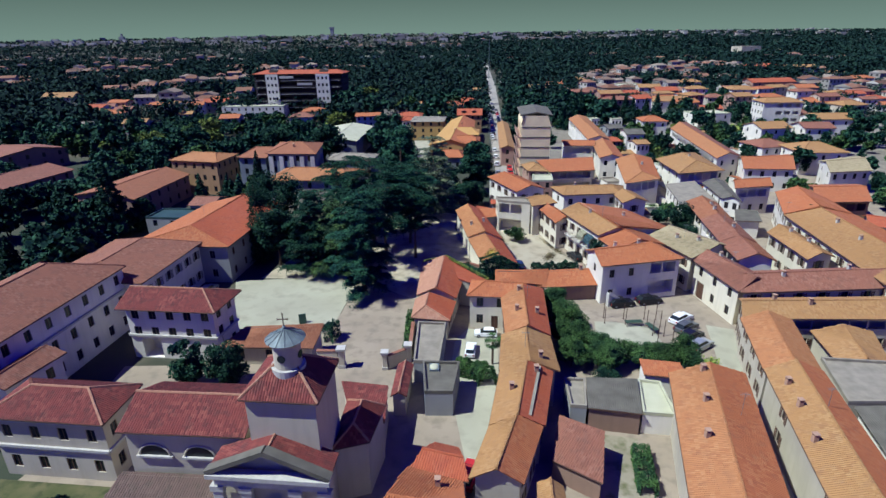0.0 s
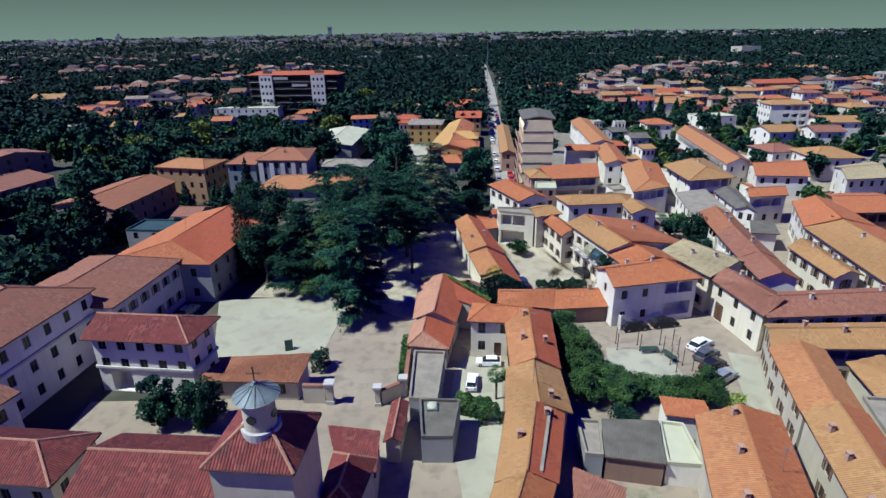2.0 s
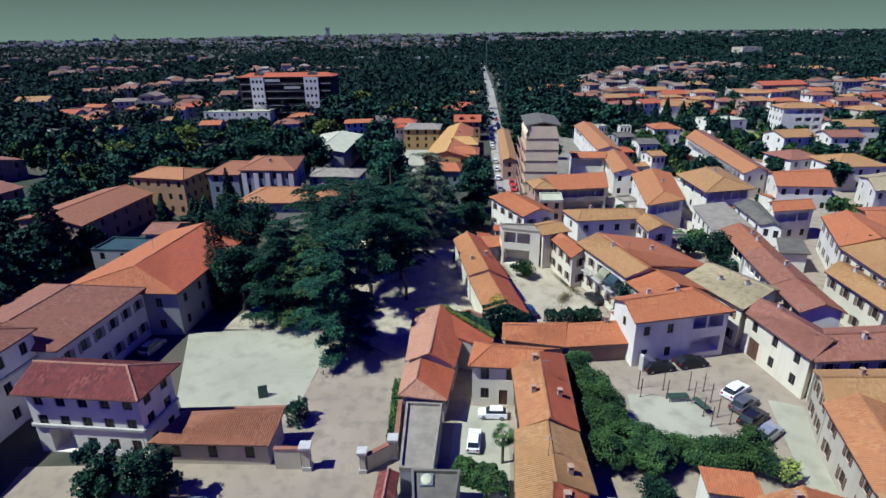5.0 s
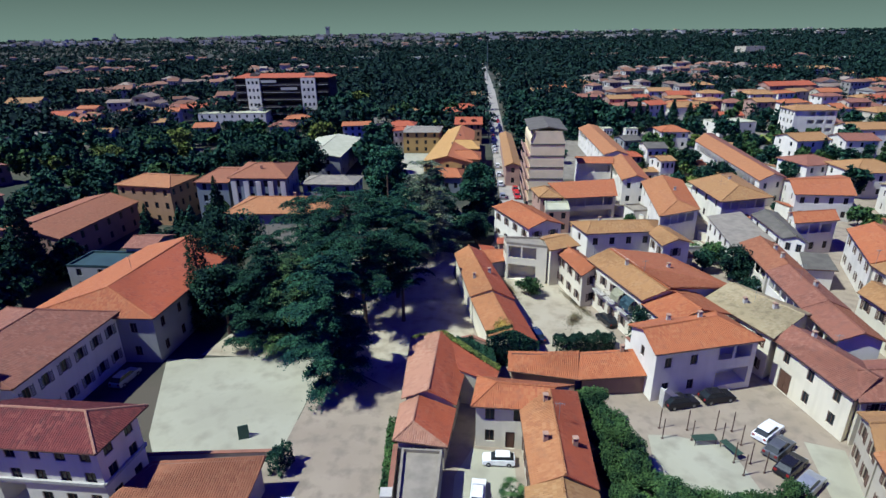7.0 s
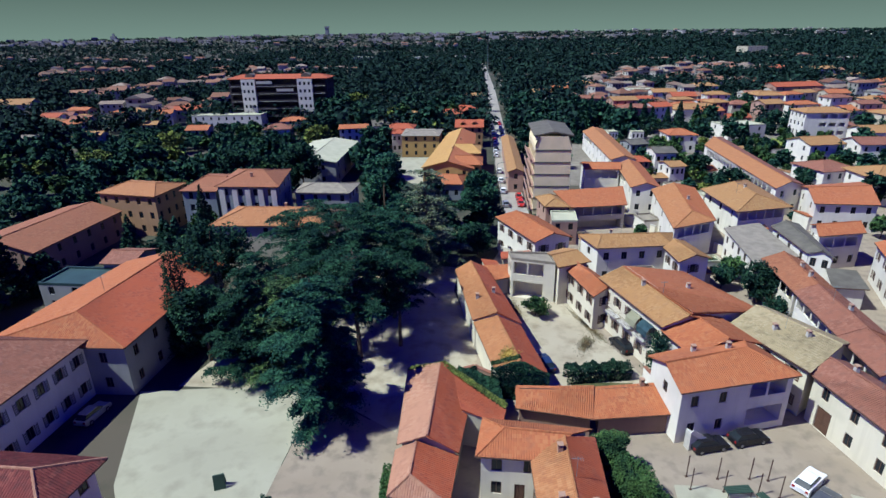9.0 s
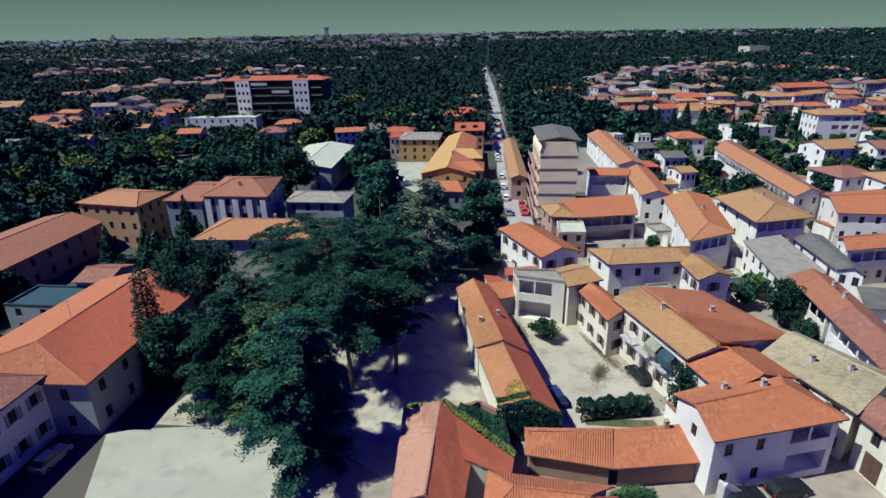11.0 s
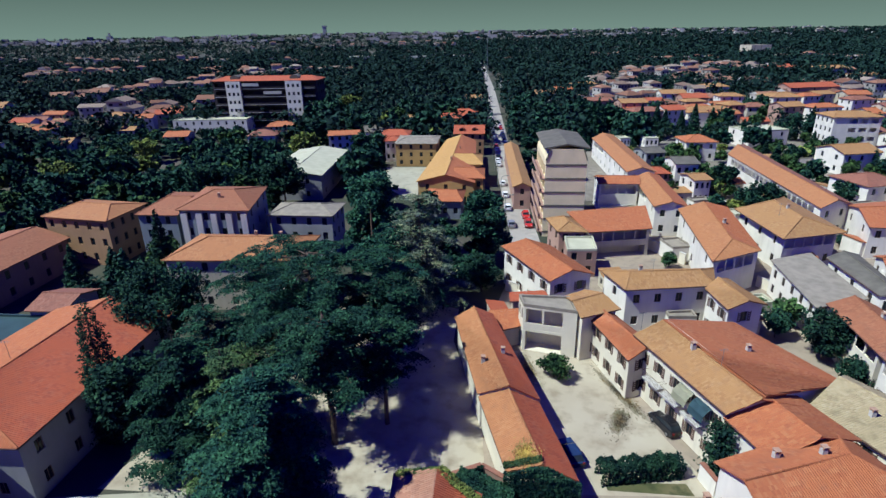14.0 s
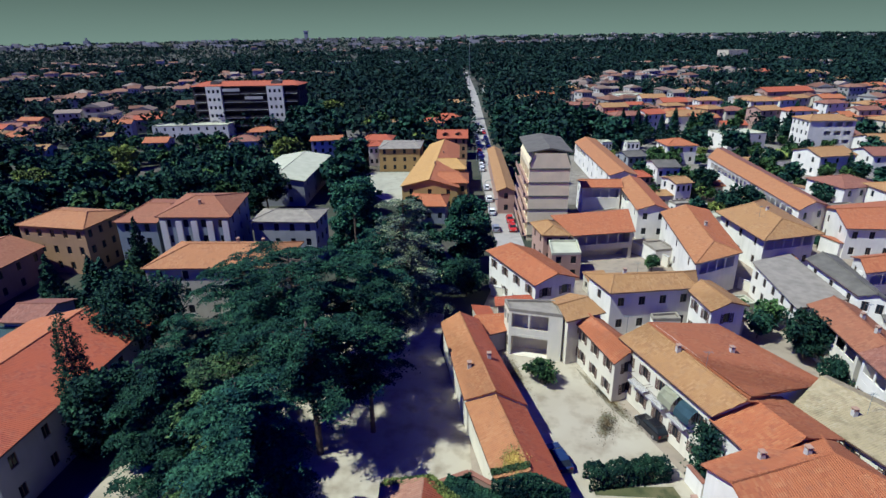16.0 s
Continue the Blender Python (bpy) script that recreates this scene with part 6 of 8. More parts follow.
grove(-135, 100, -104, 138, 16, (0, 2), 76, 0.5, 0.8)
grove(-165, 150, -128, 182, 16, (0, 2), 77, 0.5, 0.75, join=True)
grove(-112, 162, -80, 185, 14, (0, 2, 3), 78, 0.5, 0.8, join=True)
for key, (mat, parts) in GROVE.items():
    tagged(new("garden_trees", quads_mesh("garden_trees", np.concatenate(parts), mat)), "mass of garden trees between the houses", "trees", "", "stuff")

# bushes and small trees in the yards
tree(45.8, 126.9, 2.5, 1.1, "broad", "leafy garden bush between the houses", 1125, 0.24, LEAF_DARK, 90, 0.0, 1.0, "garden bushes")
tree(41.3, 134.5, 2.2, 1.0, "broad", "leafy garden bush between the houses", 1050, 0.24, LEAF_GREEN, 91, 0.7, 1.0, "garden bushes")
tree(66.1, 135.0, 4.5, 2.0, "broad", "leafy garden bush between the houses", 1625, 0.24, LEAF_OLIVE, 92, 1.4, 1.0, "garden bushes")
tree(65.3, 130.4, 3.5, 1.6, "broad", "leafy garden bush between the houses", 1375, 0.24, LEAF_GREEN, 93, 2.1, 1.0, "garden bushes")
tree(64.3, 138.3, 3.0, 1.4, "broad", "leafy garden bush between the houses", 1250, 0.24, LEAF_OLIVE, 94, 2.8, 1.0, "garden bushes")
tree(50.7, 126.7, 3.0, 1.4, "broad", "leafy garden bush between the houses", 1250, 0.24, LEAF_OLIVE, 95, 3.5, 1.0, "garden bushes")
tree(139.0, 200.8, 4.0, 1.8, "broad", "leafy garden bush between the houses", 1500, 0.24, LEAF_DARK, 90, 4.2, 1.0, "garden bushes")
tree(133.1, 209.4, 4.0, 1.8, "broad", "leafy garden bush between the houses", 1500, 0.24, LEAF_GREEN, 91, 4.9, 1.0, "garden bushes")
tree(123.0, 208.4, 3.5, 1.6, "broad", "leafy garden bush between the houses", 1375, 0.24, LEAF_DARK, 92, 5.6, 1.0, "garden bushes")
tree(79.9, 213.3, 4.0, 1.8, "broad", "leafy garden bush between the houses", 1500, 0.24, LEAF_OLIVE, 93, 6.3, 1.0, "garden bushes")
tree(78.8, 220.5, 3.0, 1.4, "broad", "leafy garden bush between the houses", 1250, 0.24, LEAF_GREEN, 94, 7.0, 1.0, "garden bushes")
tree(88.2, 204.4, 3.5, 1.6, "broad", "leafy garden bush between the houses", 1375, 0.24, LEAF_GREEN, 95, 7.7, 1.0, "garden bushes")
tree(52.5, 176.4, 2.0, 0.9, "broad", "leafy garden bush between the houses", 1000, 0.24, LEAF_GREEN, 90, 8.4, 1.0, "garden bushes")
tree(83.0, 154.7, 2.5, 1.1, "broad", "leafy garden bush between the houses", 1125, 0.24, LEAF_DARK, 91, 9.1, 1.0, "garden bushes")
tree(101.2, 168.0, 3.0, 1.4, "broad", "leafy garden bush between the houses", 1250, 0.24, LEAF_DARK, 92, 9.8, 1.0, "garden bushes")
tree(100.7, 159.6, 3.0, 1.4, "broad", "leafy garden bush between the houses", 1250, 0.24, LEAF_GREEN, 93, 10.5, 1.0, "garden bushes")
tree(111.6, 169.0, 3.5, 1.6, "broad", "leafy garden bush between the houses", 1375, 0.24, LEAF_GREEN, 94, 11.2, 1.0, "garden bushes")
tree(106.9, 235.4, 4.0, 1.8, "broad", "leafy garden bush between the houses", 1500, 0.24, LEAF_GREEN, 95, 11.9, 1.0, "garden bushes")
tree(108.5, 220.2, 4.0, 1.8, "broad", "leafy garden bush between the houses", 1500, 0.24, LEAF_DARK, 90, 12.6, 1.0, "garden bushes")
tree(117.4, 229.3, 4.5, 2.0, "broad", "leafy garden bush between the houses", 1625, 0.24, LEAF_GREEN, 91, 13.3, 1.0, "garden bushes")
tree(134.2, 236.4, 4.0, 1.8, "broad", "leafy garden bush between the houses", 1500, 0.24, LEAF_GREEN, 92, 14.0, 1.0, "garden bushes")
tree(14.9, 137.4, 2.0, 0.9, "broad", "leafy garden bush between the houses", 1000, 0.24, LEAF_OLIVE, 93, 14.7, 1.0, "garden bushes")
tree(19.1, 145.9, 2.2, 1.0, "broad", "leafy garden bush between the houses", 1050, 0.24, LEAF_DARK, 94, 15.4, 1.0, "garden bushes")
tree(30.3, 153.2, 2.0, 0.9, "broad", "leafy garden bush between the houses", 1000, 0.24, LEAF_OLIVE, 95, 16.1, 1.0, "garden bushes")
tree(66.3, 170.0, 2.2, 1.0, "broad", "leafy garden bush between the houses", 1050, 0.24, LEAF_GREEN, 90, 16.8, 1.0, "garden bushes")
tree(79.6, 170.9, 2.5, 1.1, "broad", "leafy garden bush between the houses", 1125, 0.24, LEAF_OLIVE, 91, 17.5, 1.0, "garden bushes")
tree(99.5, 173.5, 3.0, 1.4, "broad", "leafy garden bush between the houses", 1250, 0.24, LEAF_DARK, 92, 18.2, 1.0, "garden bushes")
tree(89.7, 171.4, 2.5, 1.1, "broad", "leafy garden bush between the houses", 1125, 0.24, LEAF_GREEN, 93, 18.9, 1.0, "garden bushes")

# ---- church details ----
def lantern():
    at = V3(-13.35, 40.4)
    t = empty("church_lantern", at, "round church lantern with ribbed metal cone roof and iron cross", "lantern")
    bm = bm_new()
    tube(bm, (0, 0, 15.0), (0, 0, 16.0), 1.45, 1.45, 24)
    part("base", bm, TRIM, t, "pale stone base ring")
    bm = bm_new()
    tube(bm, (0, 0, 16.0), (0, 0, 18.35), 1.18, 1.18, 28)
    part("drum", bm, WALL_CREAM, t)
    bm = bm_new()
    tube(bm, (0, 0, 18.2), (0, 0, 18.5), 1.4, 1.55, 28)
    part("cornice", bm, TRIM, t)
    bm = bm_new()
    tube(bm, (0, 0, 18.5), (0, 0, 19.35), 1.68, 0.12, 28)
    cone = part("roof", bm, METAL, t, "ribbed grey metal cone roof")
    for i in range(14):
        a = 2 * math.pi * i / 14
        bm = bm_new()
        tube(bm, (1.68 * math.cos(a), 1.68 * math.sin(a), 18.53), (0.12 * math.cos(a), 0.12 * math.sin(a), 19.4), 0.035, n=5)
        part("rib", bm, METAL, cone)
    for a in (-1.75, -0.2, 1.35, 2.9):
        bm = bm_new()
        d = V3(math.cos(a), math.sin(a))
        tube(bm, d * 1.05 + V3(0, 0, 17.1), d * 1.22 + V3(0, 0, 17.1), 0.36, 0.36, 16)
        part("round_window", bm, GLASS, t)
    bm = bm_new()
    tube(bm, (0, 0, 19.3), (0, 0, 20.75), 0.05, n=6)
    tube(bm, (-0.42, 0, 20.25), (0.42, 0, 20.25), 0.05, n=6)
    for p in ((-0.42, 20.25), (0.42, 20.25), (0, 20.75)):
        for k in range(3):
            a = k * 2.1
            tube(bm, (p[0], 0, p[1]), (p[0] + 0.13 * math.cos(a), 0, p[1] + 0.13 * math.sin(a)), 0.04, 0.02, 5)
    part("cross", bm, IRON, t, "ornate wrought iron cross")
    bm = bm_new()
    bmesh.ops.create_icosphere(bm, subdivisions=2, radius=0.17, matrix=Matrix.Translation((0, 0, 19.5)))
    part("finial", bm, METAL, t)


lantern()


def beam(bm, a, b, w, h):
    """A straight moulding of width w and height h from a to b."""
    a, b = Vector(a), Vector(b)
    d = (b - a).normalized()
    s = V3(-d.y, d.x).normalized() * w / 2 if abs(d.z) < 0.99 else V3(w / 2, 0)
    u = s.cross(d).normalized() * h / 2
    if u.z < 0:
        u = -u
    vs = [bm.verts.new(p + x * s + y * u) for p in (a, b) for x, y in ((-1, -1), (1, -1), (1, 1), (-1, 1))]
    for f in ((3, 2, 1, 0), (4, 5, 6, 7), (0, 1, 5, 4), (1, 2, 6, 5), (2, 3, 7, 6), (3, 0, 4, 7)):
        bm.faces.new([vs[i] for i in f])


def pediment():
    l, r = V3(-19.9, 36.3), V3(-9.4, 35.2)
    d = (r - l).normalized()
    out = V3(d.y, -d.x)
    t = portico
    o = -t.location
    l, r = l + o, r + o
    m = (l + r) / 2
    up = lambda p, z: V3(p.x, p.y, z)
    for a, b, z0, z1 in ((l, m, 8.55, 10.95), (m, r, 10.95, 8.55)):
        bm = bm_new()
        beam(bm, up(a, z0) + out * 0.2, up(b, z1) + out * 0.2, 0.9, 0.42)
        part("raking_cornice", bm, SLATE, t, "dark sheet-covered raking cornice")
    bm = bm_new()
    beam(bm, up(l, 8.25) + out * 0.25, up(r, 8.25) + out * 0.25, 1.0, 0.4)
    part("cornice", bm, TRIM, t)
    bm = bm_new()
    beam(bm, up(l + d * 0.4, 7.5), up(r - d * 0.4, 7.5), 0.5, 1.1)
    part("frieze", bm, TRIM, t)
    for u in (0.6, 3.1, 7.4, 9.9):
        bm = bm_new()
        p = l + d * u + out * 0.05
        mm = Matrix.Translation(p) @ Matrix.Rotation(math.atan2(d.y, d.x), 4, "Z")
        box(bm, -0.45, -0.25, 0, 0.45, 0.25, 6.4, mm)
        box(bm, -0.58, -0.36, 6.4, 0.58, 0.36, 6.95, mm)
        box(bm, -0.58, -0.36, 0, 0.58, 0.36, 0.6, mm)
        part("pilaster", bm, TRIM, t)
    bm = bm_new()
    p = m + out * -0.18
    ring = [V3(0.95 * math.cos(a), 0.95 * math.sin(a)) for a in [math.pi * i / 12 for i in range(13)]]
    pts = [p + d * v.x + V3(0, 0, 4.4 + v.y) for v in ring] + [p - d * 0.95, p + d * 0.95]
    front = [bm.verts.new(v + out * 0.06) for v in pts]
    bm.faces.new(front)
    part("doorway", bm, GLASS, t, "dark arched doorway")


pediment()


def lunette(parent_label, c, d, w):
    """A half-round church window with stone surround and sill."""
    t = empty("lunette_window", c, parent_label, "window", "lunette windows")
    d = V3(*d).normalized()
    out = V3(d.y, -d.x)
    arc = [(math.cos(math.pi * i / 14), math.sin(math.pi * i / 14)) for i in range(15)]
    bm = bm_new()
    bm.faces.new([bm.verts.new(d * (x * w / 2) + V3(0, 0, z * w * 0.42) + out * 0.03) for x, z in arc])
    part("pane", bm, GLASS, t)
    bm = bm_new()
    for (x0, z0), (x1, z1) in zip(arc, arc[1:]):
        a, b = d * (x0 * w / 2) + V3(0, 0, z0 * w * 0.42), d * (x1 * w / 2) + V3(0, 0, z1 * w * 0.42)
        tube(bm, a + out * 0.05, b + out * 0.05, 0.11, n=6)
    part("surround", bm, WALL_CREAM, t)
    bm = bm_new()
    beam(bm, -d * (w / 2 + 0.25) + out * 0.12 - V3(0, 0, 0.1), d * (w / 2 + 0.25) + out * 0.12 - V3(0, 0, 0.1), 0.3, 0.2)
    part("sill", bm, TRIM, t)


for u in (0.21, 0.57):
    p = V3(-29.05, 40.42).lerp(V3(-17.15, 39.42), u)
    lunette("half-round church window with pale stone sill", (p.x, p.y, 6.6), (1, -0.084), 2.9)
house("low cloister walk with brown lean-to roof", [(-31, 35.6), (-20.6, 34.8), (-19.9, 39.4), (-30, 40.2)], 3.4, 1.5, kind="shed", roof=TILE_MOSSY, wall=WALL_CREAM, over=0.3)

# ---- gate and garden walls ----
def garden_wall(label, pts, h, mat=WALL_CREAM, w=0.35, z0=0.0):
    t = empty("garden_wall", (*pts[0], 0), label, "wall", "garden walls")
    o = V3(*pts[0])
    for a, b in zip(pts, pts[1:]):
        a, b = V3(*a) - o, V3(*b) - o
        bm = bm_new()
        beam(bm, a + V3(0, 0, h / 2), b + V3(0, 0, h / 2), w, h)
        part("wall_run", bm, mat, t)
        bm = bm_new()
        beam(bm, a + V3(0, 0, h + 0.05), b + V3(0, 0, h + 0.05), w + 0.16, 0.1)
        part("coping", bm, TILE_BROWN, t)
    return t


def gate_pillar(x, y, h, w=0.95):
    t = empty("gate_pillar", (x, y, 0), "tall pale stone gate pillar with moulded cap", "gate pillar", "gate pillars")
    bm = bm_new()
    box(bm, -w / 2 - 0.1, -w / 2 - 0.1, 0, w / 2 + 0.1, w / 2 + 0.1, 0.5)
    part("plinth", bm, TRIM, t)
    bm = bm_new()
    box(bm, -w / 2, -w / 2, 0.5, w / 2, w / 2, h - 0.45)
    part("shaft", bm, WALL_CREAM, t)
    bm = bm_new()
    box(bm, -w / 2 - 0.14, -w / 2 - 0.14, h - 0.45, w / 2 + 0.14, w / 2 + 0.14, h - 0.25)
    box(bm, -w / 2 - 0.22, -w / 2 - 0.22, h - 0.25, w / 2 + 0.22, w / 2 + 0.22, h)
    part("cap", bm, TRIM, t)


gate_pillar(-13.9, 64.0, 3.1, 0.8)
gate_pillar(-8.0, 63.4, 2.8, 0.6)
gate_pillar(-5.0, 65.4, 2.7, 0.7)
garden_wall("pale gate wall with tiled coping", [(-17.2, 64.1), (-14.5, 64.0)], 2.6)
garden_wall("low pale gate wall beside the pillars", [(-7.6, 63.5), (-5.3, 65.2)], 2.0)
garden_wall("plaza wall with brown coping", [(-4.7, 66), (-4.6, 72.3)], 2.2)
garden_wall("court parapet wall", [(-31, 73.0), (-17.3, 73.2)], 0.9, TRIM, 0.3)
garden_wall("courtyard wall beside the hedge", [(27, 91), (26.6, 93.5)], 2.0, WALL_WHITE)

# ---- cars ----
PAINTS = {"white": plain("white_car_paint", (0.78, 0.78, 0.76), 0.25), "black": plain("black_car_paint", (0.015, 0.015, 0.018), 0.2), "silver": plain("silver_car_paint", (0.42, 0.43, 0.44), 0.28, 0.5),
          "red": plain("red_car_paint", (0.42, 0.03, 0.025), 0.25), "blue": plain("blue_car_paint", (0.02, 0.035, 0.09), 0.25), "grey": plain("grey_car_paint", (0.12, 0.125, 0.13), 0.28, 0.3)}
TYRE = plain("tyre_rubber", (0.02, 0.02, 0.02), 0.9)
RIM = plain("alloy_rim", (0.338, 0.338, 0.345), 0.35, 0.8)
LAMP_GLASS = plain("lamp_glass", (0.450, 0.450, 0.435), 0.15)
TAIL_GLASS = plain("tail_lamp_glass", (0.225, 0.015, 0.015), 0.2)


def prism(bm, prof, w0, w1, top):
    """A side profile (x, z) spread over the width, drawn in towards the top."""
    def half(z):
        return (w0 + (w1 - w0) * max(0.0, min(1.0, (z - 0.3) / (top - 0.3)))) / 2
    lft = [bm.verts.new((x, half(z), z)) for x, z in prof]
    rgt = [bm.verts.new((x, -half(z), z)) for x, z in prof]
    bm.faces.new(lft[::-1])
    bm.faces.new(rgt)
    for i in range(len(prof)):
        j = (i + 1) % len(prof)
        bm.faces.new((lft[i], lft[j], rgt[j], rgt[i]))


CAR_MESH = {}


def car(x, y, turn, paint, words="", scale=1.0):
    def keep(key, make, mat):
        if key not in CAR_MESH:
            bm = bm_new()
            make(bm)
            bm.normal_update()
            me = bpy.data.meshes.new(key[0])
            bm.to_mesh(me)
            bm.free()
            me.materials.append(mat)
            CAR_MESH[key] = me
        return CAR_MESH[key]
    t = empty("car", (x, y, 0.03), f"{paint} parked hatchback car with dark windows{words}", "car", "parked cars")
    t.rotation_euler, t.scale = (0, 0, radians(turn)), (scale, scale, scale)
    body = [(-2.05, 0.32), (-1.7, 0.25), (1.7, 0.25), (2.08, 0.34), (2.1, 0.62), (1.95, 0.78), (1.0, 0.92), (-1.85, 0.98), (-2.08, 0.86)]
    glass = [(1.02, 0.90), (0.35, 1.38), (-1.35, 1.42), (-1.92, 0.96)]
    top = [(0.42, 1.36), (0.2, 1.46), (-1.2, 1.48), (-1.45, 1.40)]
    b = shared("body", keep(("body", paint), lambda bm: prism(bm, body, 1.74, 1.60, 1.0), PAINTS[paint]), Matrix(), t)
    shared("glasshouse", keep(("glasshouse",), lambda bm: prism(bm, glass, 1.62, 1.16, 1.42), GLASS), Matrix(), t)
    shared("roof_panel", keep(("roof_panel", paint), lambda bm: prism(bm, top, 1.2, 1.18, 1.5), PAINTS[paint]), Matrix(), t)
    for sx in (1.3, -1.3):
        for sy in (0.78, -0.78):
            tyre = shared("wheel", keep(("tyre",), lambda bm: tube(bm, (0, -0.1, 0), (0, 0.1, 0), 0.31, n=14), TYRE), Matrix.Translation((sx, sy, 0.30)), t)
            shared("rim", keep(("rim",), lambda bm: tube(bm, (0, -0.112, 0), (0, 0.112, 0), 0.19, n=10), RIM), Matrix(), tyre)
    for sy in (0.6, -0.6):
        shared("headlight", keep(("headlight",), lambda bm: box(bm, 1.92, -0.16, 0.56, 2.10, 0.16, 0.72), LAMP_GLASS), Matrix.Translation((0, sy, 0)), b)
        shared("tail_light", keep(("tail_light",), lambda bm: box(bm, -2.10, -0.13, 0.62, -2.0, 0.13, 0.88), TAIL_GLASS), Matrix.Translation((0, sy, 0)), b)


car(29.1, 80.7, 11, "black")
car(33.9, 81.6, 11, "black")
car(36.6, 75.2, 35, "white")
car(36.3, 72.6, 35, "grey")
car(36.0, 70.0, 35, "black")
car(36.2, 67.4, 35, "silver")
car(6.2, 71.8, 175, "white", " in the alley", 0.82)
car(3.7, 67.2, 82, "white", " in the alley", 0.86)
car(-41.5, 88, 80, "silver")
car(14.4, 97.0, 100, "blue")
car(26.2, 101.2, 105, "black")
car(2.3, 43.5, 70, "red")
street = random.Random(4)
for i in range(26):
    y = 172 + i * 6.1
    for side in (0, 1):
        if street.random() < 0.8:
            xx = 17.9 + 0.062 * (y - 172) + (3.9 if side else 0.0) + (0.5 if y > 240 else 0)
            car(xx, y + street.uniform(-0.5, 0.5), 86.5 + street.uniform(-2, 2) + (180 if side else 0), street.choice(["white", "silver", "red", "grey", "black", "white"]))

# ---- parking yard: old pergola posts ----
def pergola_frame(x, y, turn=0.0):
    t = empty("pergola_post", (x, y, 0), "rusty iron pergola post on a base plate", "post", "pergola posts")
    t.rotation_euler = (0, 0, turn)
    bm = bm_new()
    tube(bm, (0, 0, 0), (0, 0, 2.7), 0.06, n=6)
    part("upright", bm, IRON, t)
    bm = bm_new()
    box(bm, -0.14, -0.14, 0, 0.14, 0.14, 0.04)
    part("base_plate", bm, IRON, t)


for x, y in ((25.1, 76.7), (28.1, 76.3), (24.8, 75.0), (27.9, 74.6), (31.3, 76.2), (31.0, 74.1), (33.0, 75.9), (32.9, 73.7), (30.8, 71.1), (32.4, 70.9), (30.9, 69.3), (33.2, 69.6)):
    pergola_frame(x, y)
sheet("pavement_pad", [(21.5, 66.5), (31.6, 66.5), (31.4, 73.6), (26, 75.4), (23.4, 75.6)], 0.034, CONCRETE, "bright concrete pad in the parking yard")
sheet("lawn_strip", [(17, 92.2), (25.2, 91.2), (25, 92.8), (17, 93.2)], 0.034, GRASS, "narrow lawn strip behind the hedge")
def weeds(name, x, y, rx, ry, turn, seed, label):
    """A ragged patch of dry weeds: an uneven outline and loose tufts round it."""
    r = random.Random(seed)
    pts = []
    for i in range(28):
        a = 2 * math.pi * i / 28
        k = r.uniform(0.7, 1.15)
        u, v = rx * k * math.cos(a), ry * k * math.sin(a)
        pts.append((x + u * math.cos(turn) - v * math.sin(turn), y + u * math.sin(turn) + v * math.cos(turn)))
    sheet(name, pts, 0.03, YARD, label)
    g = np.random.default_rng(seed)
    n = int(rx * ry * 420)
    a, q = g.uniform(0, 6.28, n), np.abs(g.normal(0, 0.62, n))
    u, v = rx * q * np.cos(a), ry * q * np.sin(a)
    c = np.stack([x + u * math.cos(turn) - v * math.sin(turn), y + u * math.sin(turn) + v * math.cos(turn), g.uniform(0.05, 0.22, n)], 1)
    tagged(new("dry_weeds", quads_mesh("dry_weeds", sprays(c, 0.075, 0.3, g, 0.6), LEAF_STRAW)), "tufts of dry brown-green weeds on pale earth", "weeds", "", "stuff")


LEAF_STRAW = leaves("straw_weeds", (0.1, 0.082, 0.042), (0.19, 0.155, 0.085))
YARD = ground_mat("earth_and_dry_grass", (0.224, 0.198, 0.132), (0.277, 0.244, 0.172), (0.106, 0.106, 0.046), 0.25, 0.7)
weeds("lawn_weeds", 21.4, 102.4, 1.1, 2.6, -0.5, 3, "patch of dry weeds in the courtyard")
weeds("lawn_weeds_wall", 23.0, 107.5, 0.7, 5.6, 0.30, 4, "dry weeds along the ivory house")
weeds("lawn_weeds_corner", 12.5, 113.5, 0.9, 3.6, 0.15, 5, "dry weeds behind the long barn")
sheet("lawn_yard", [(15.2, 40.5), (19.5, 39.5), (21.2, 49), (16.6, 50)], 0.034, YARD, "pale earth and dry grass in a small back yard")
sheet("lawn_institute", [(-46, 30), (-21, 30), (-20.5, 34.6), (-31, 35.4), (-33, 43), (-46, 44.4)], 0.03, GRASS, "rough garden lawn before the parish house")

# ---- hedges, bushes, ivy, palm ----
def leafy(name, label, category, pts, mat, size, rng, group="", flat=0.3):
    me = quads_mesh(name, sprays(np.array(pts), size, flat, rng, 0.7), mat)
    return tagged(new(name, me), label, category, group)


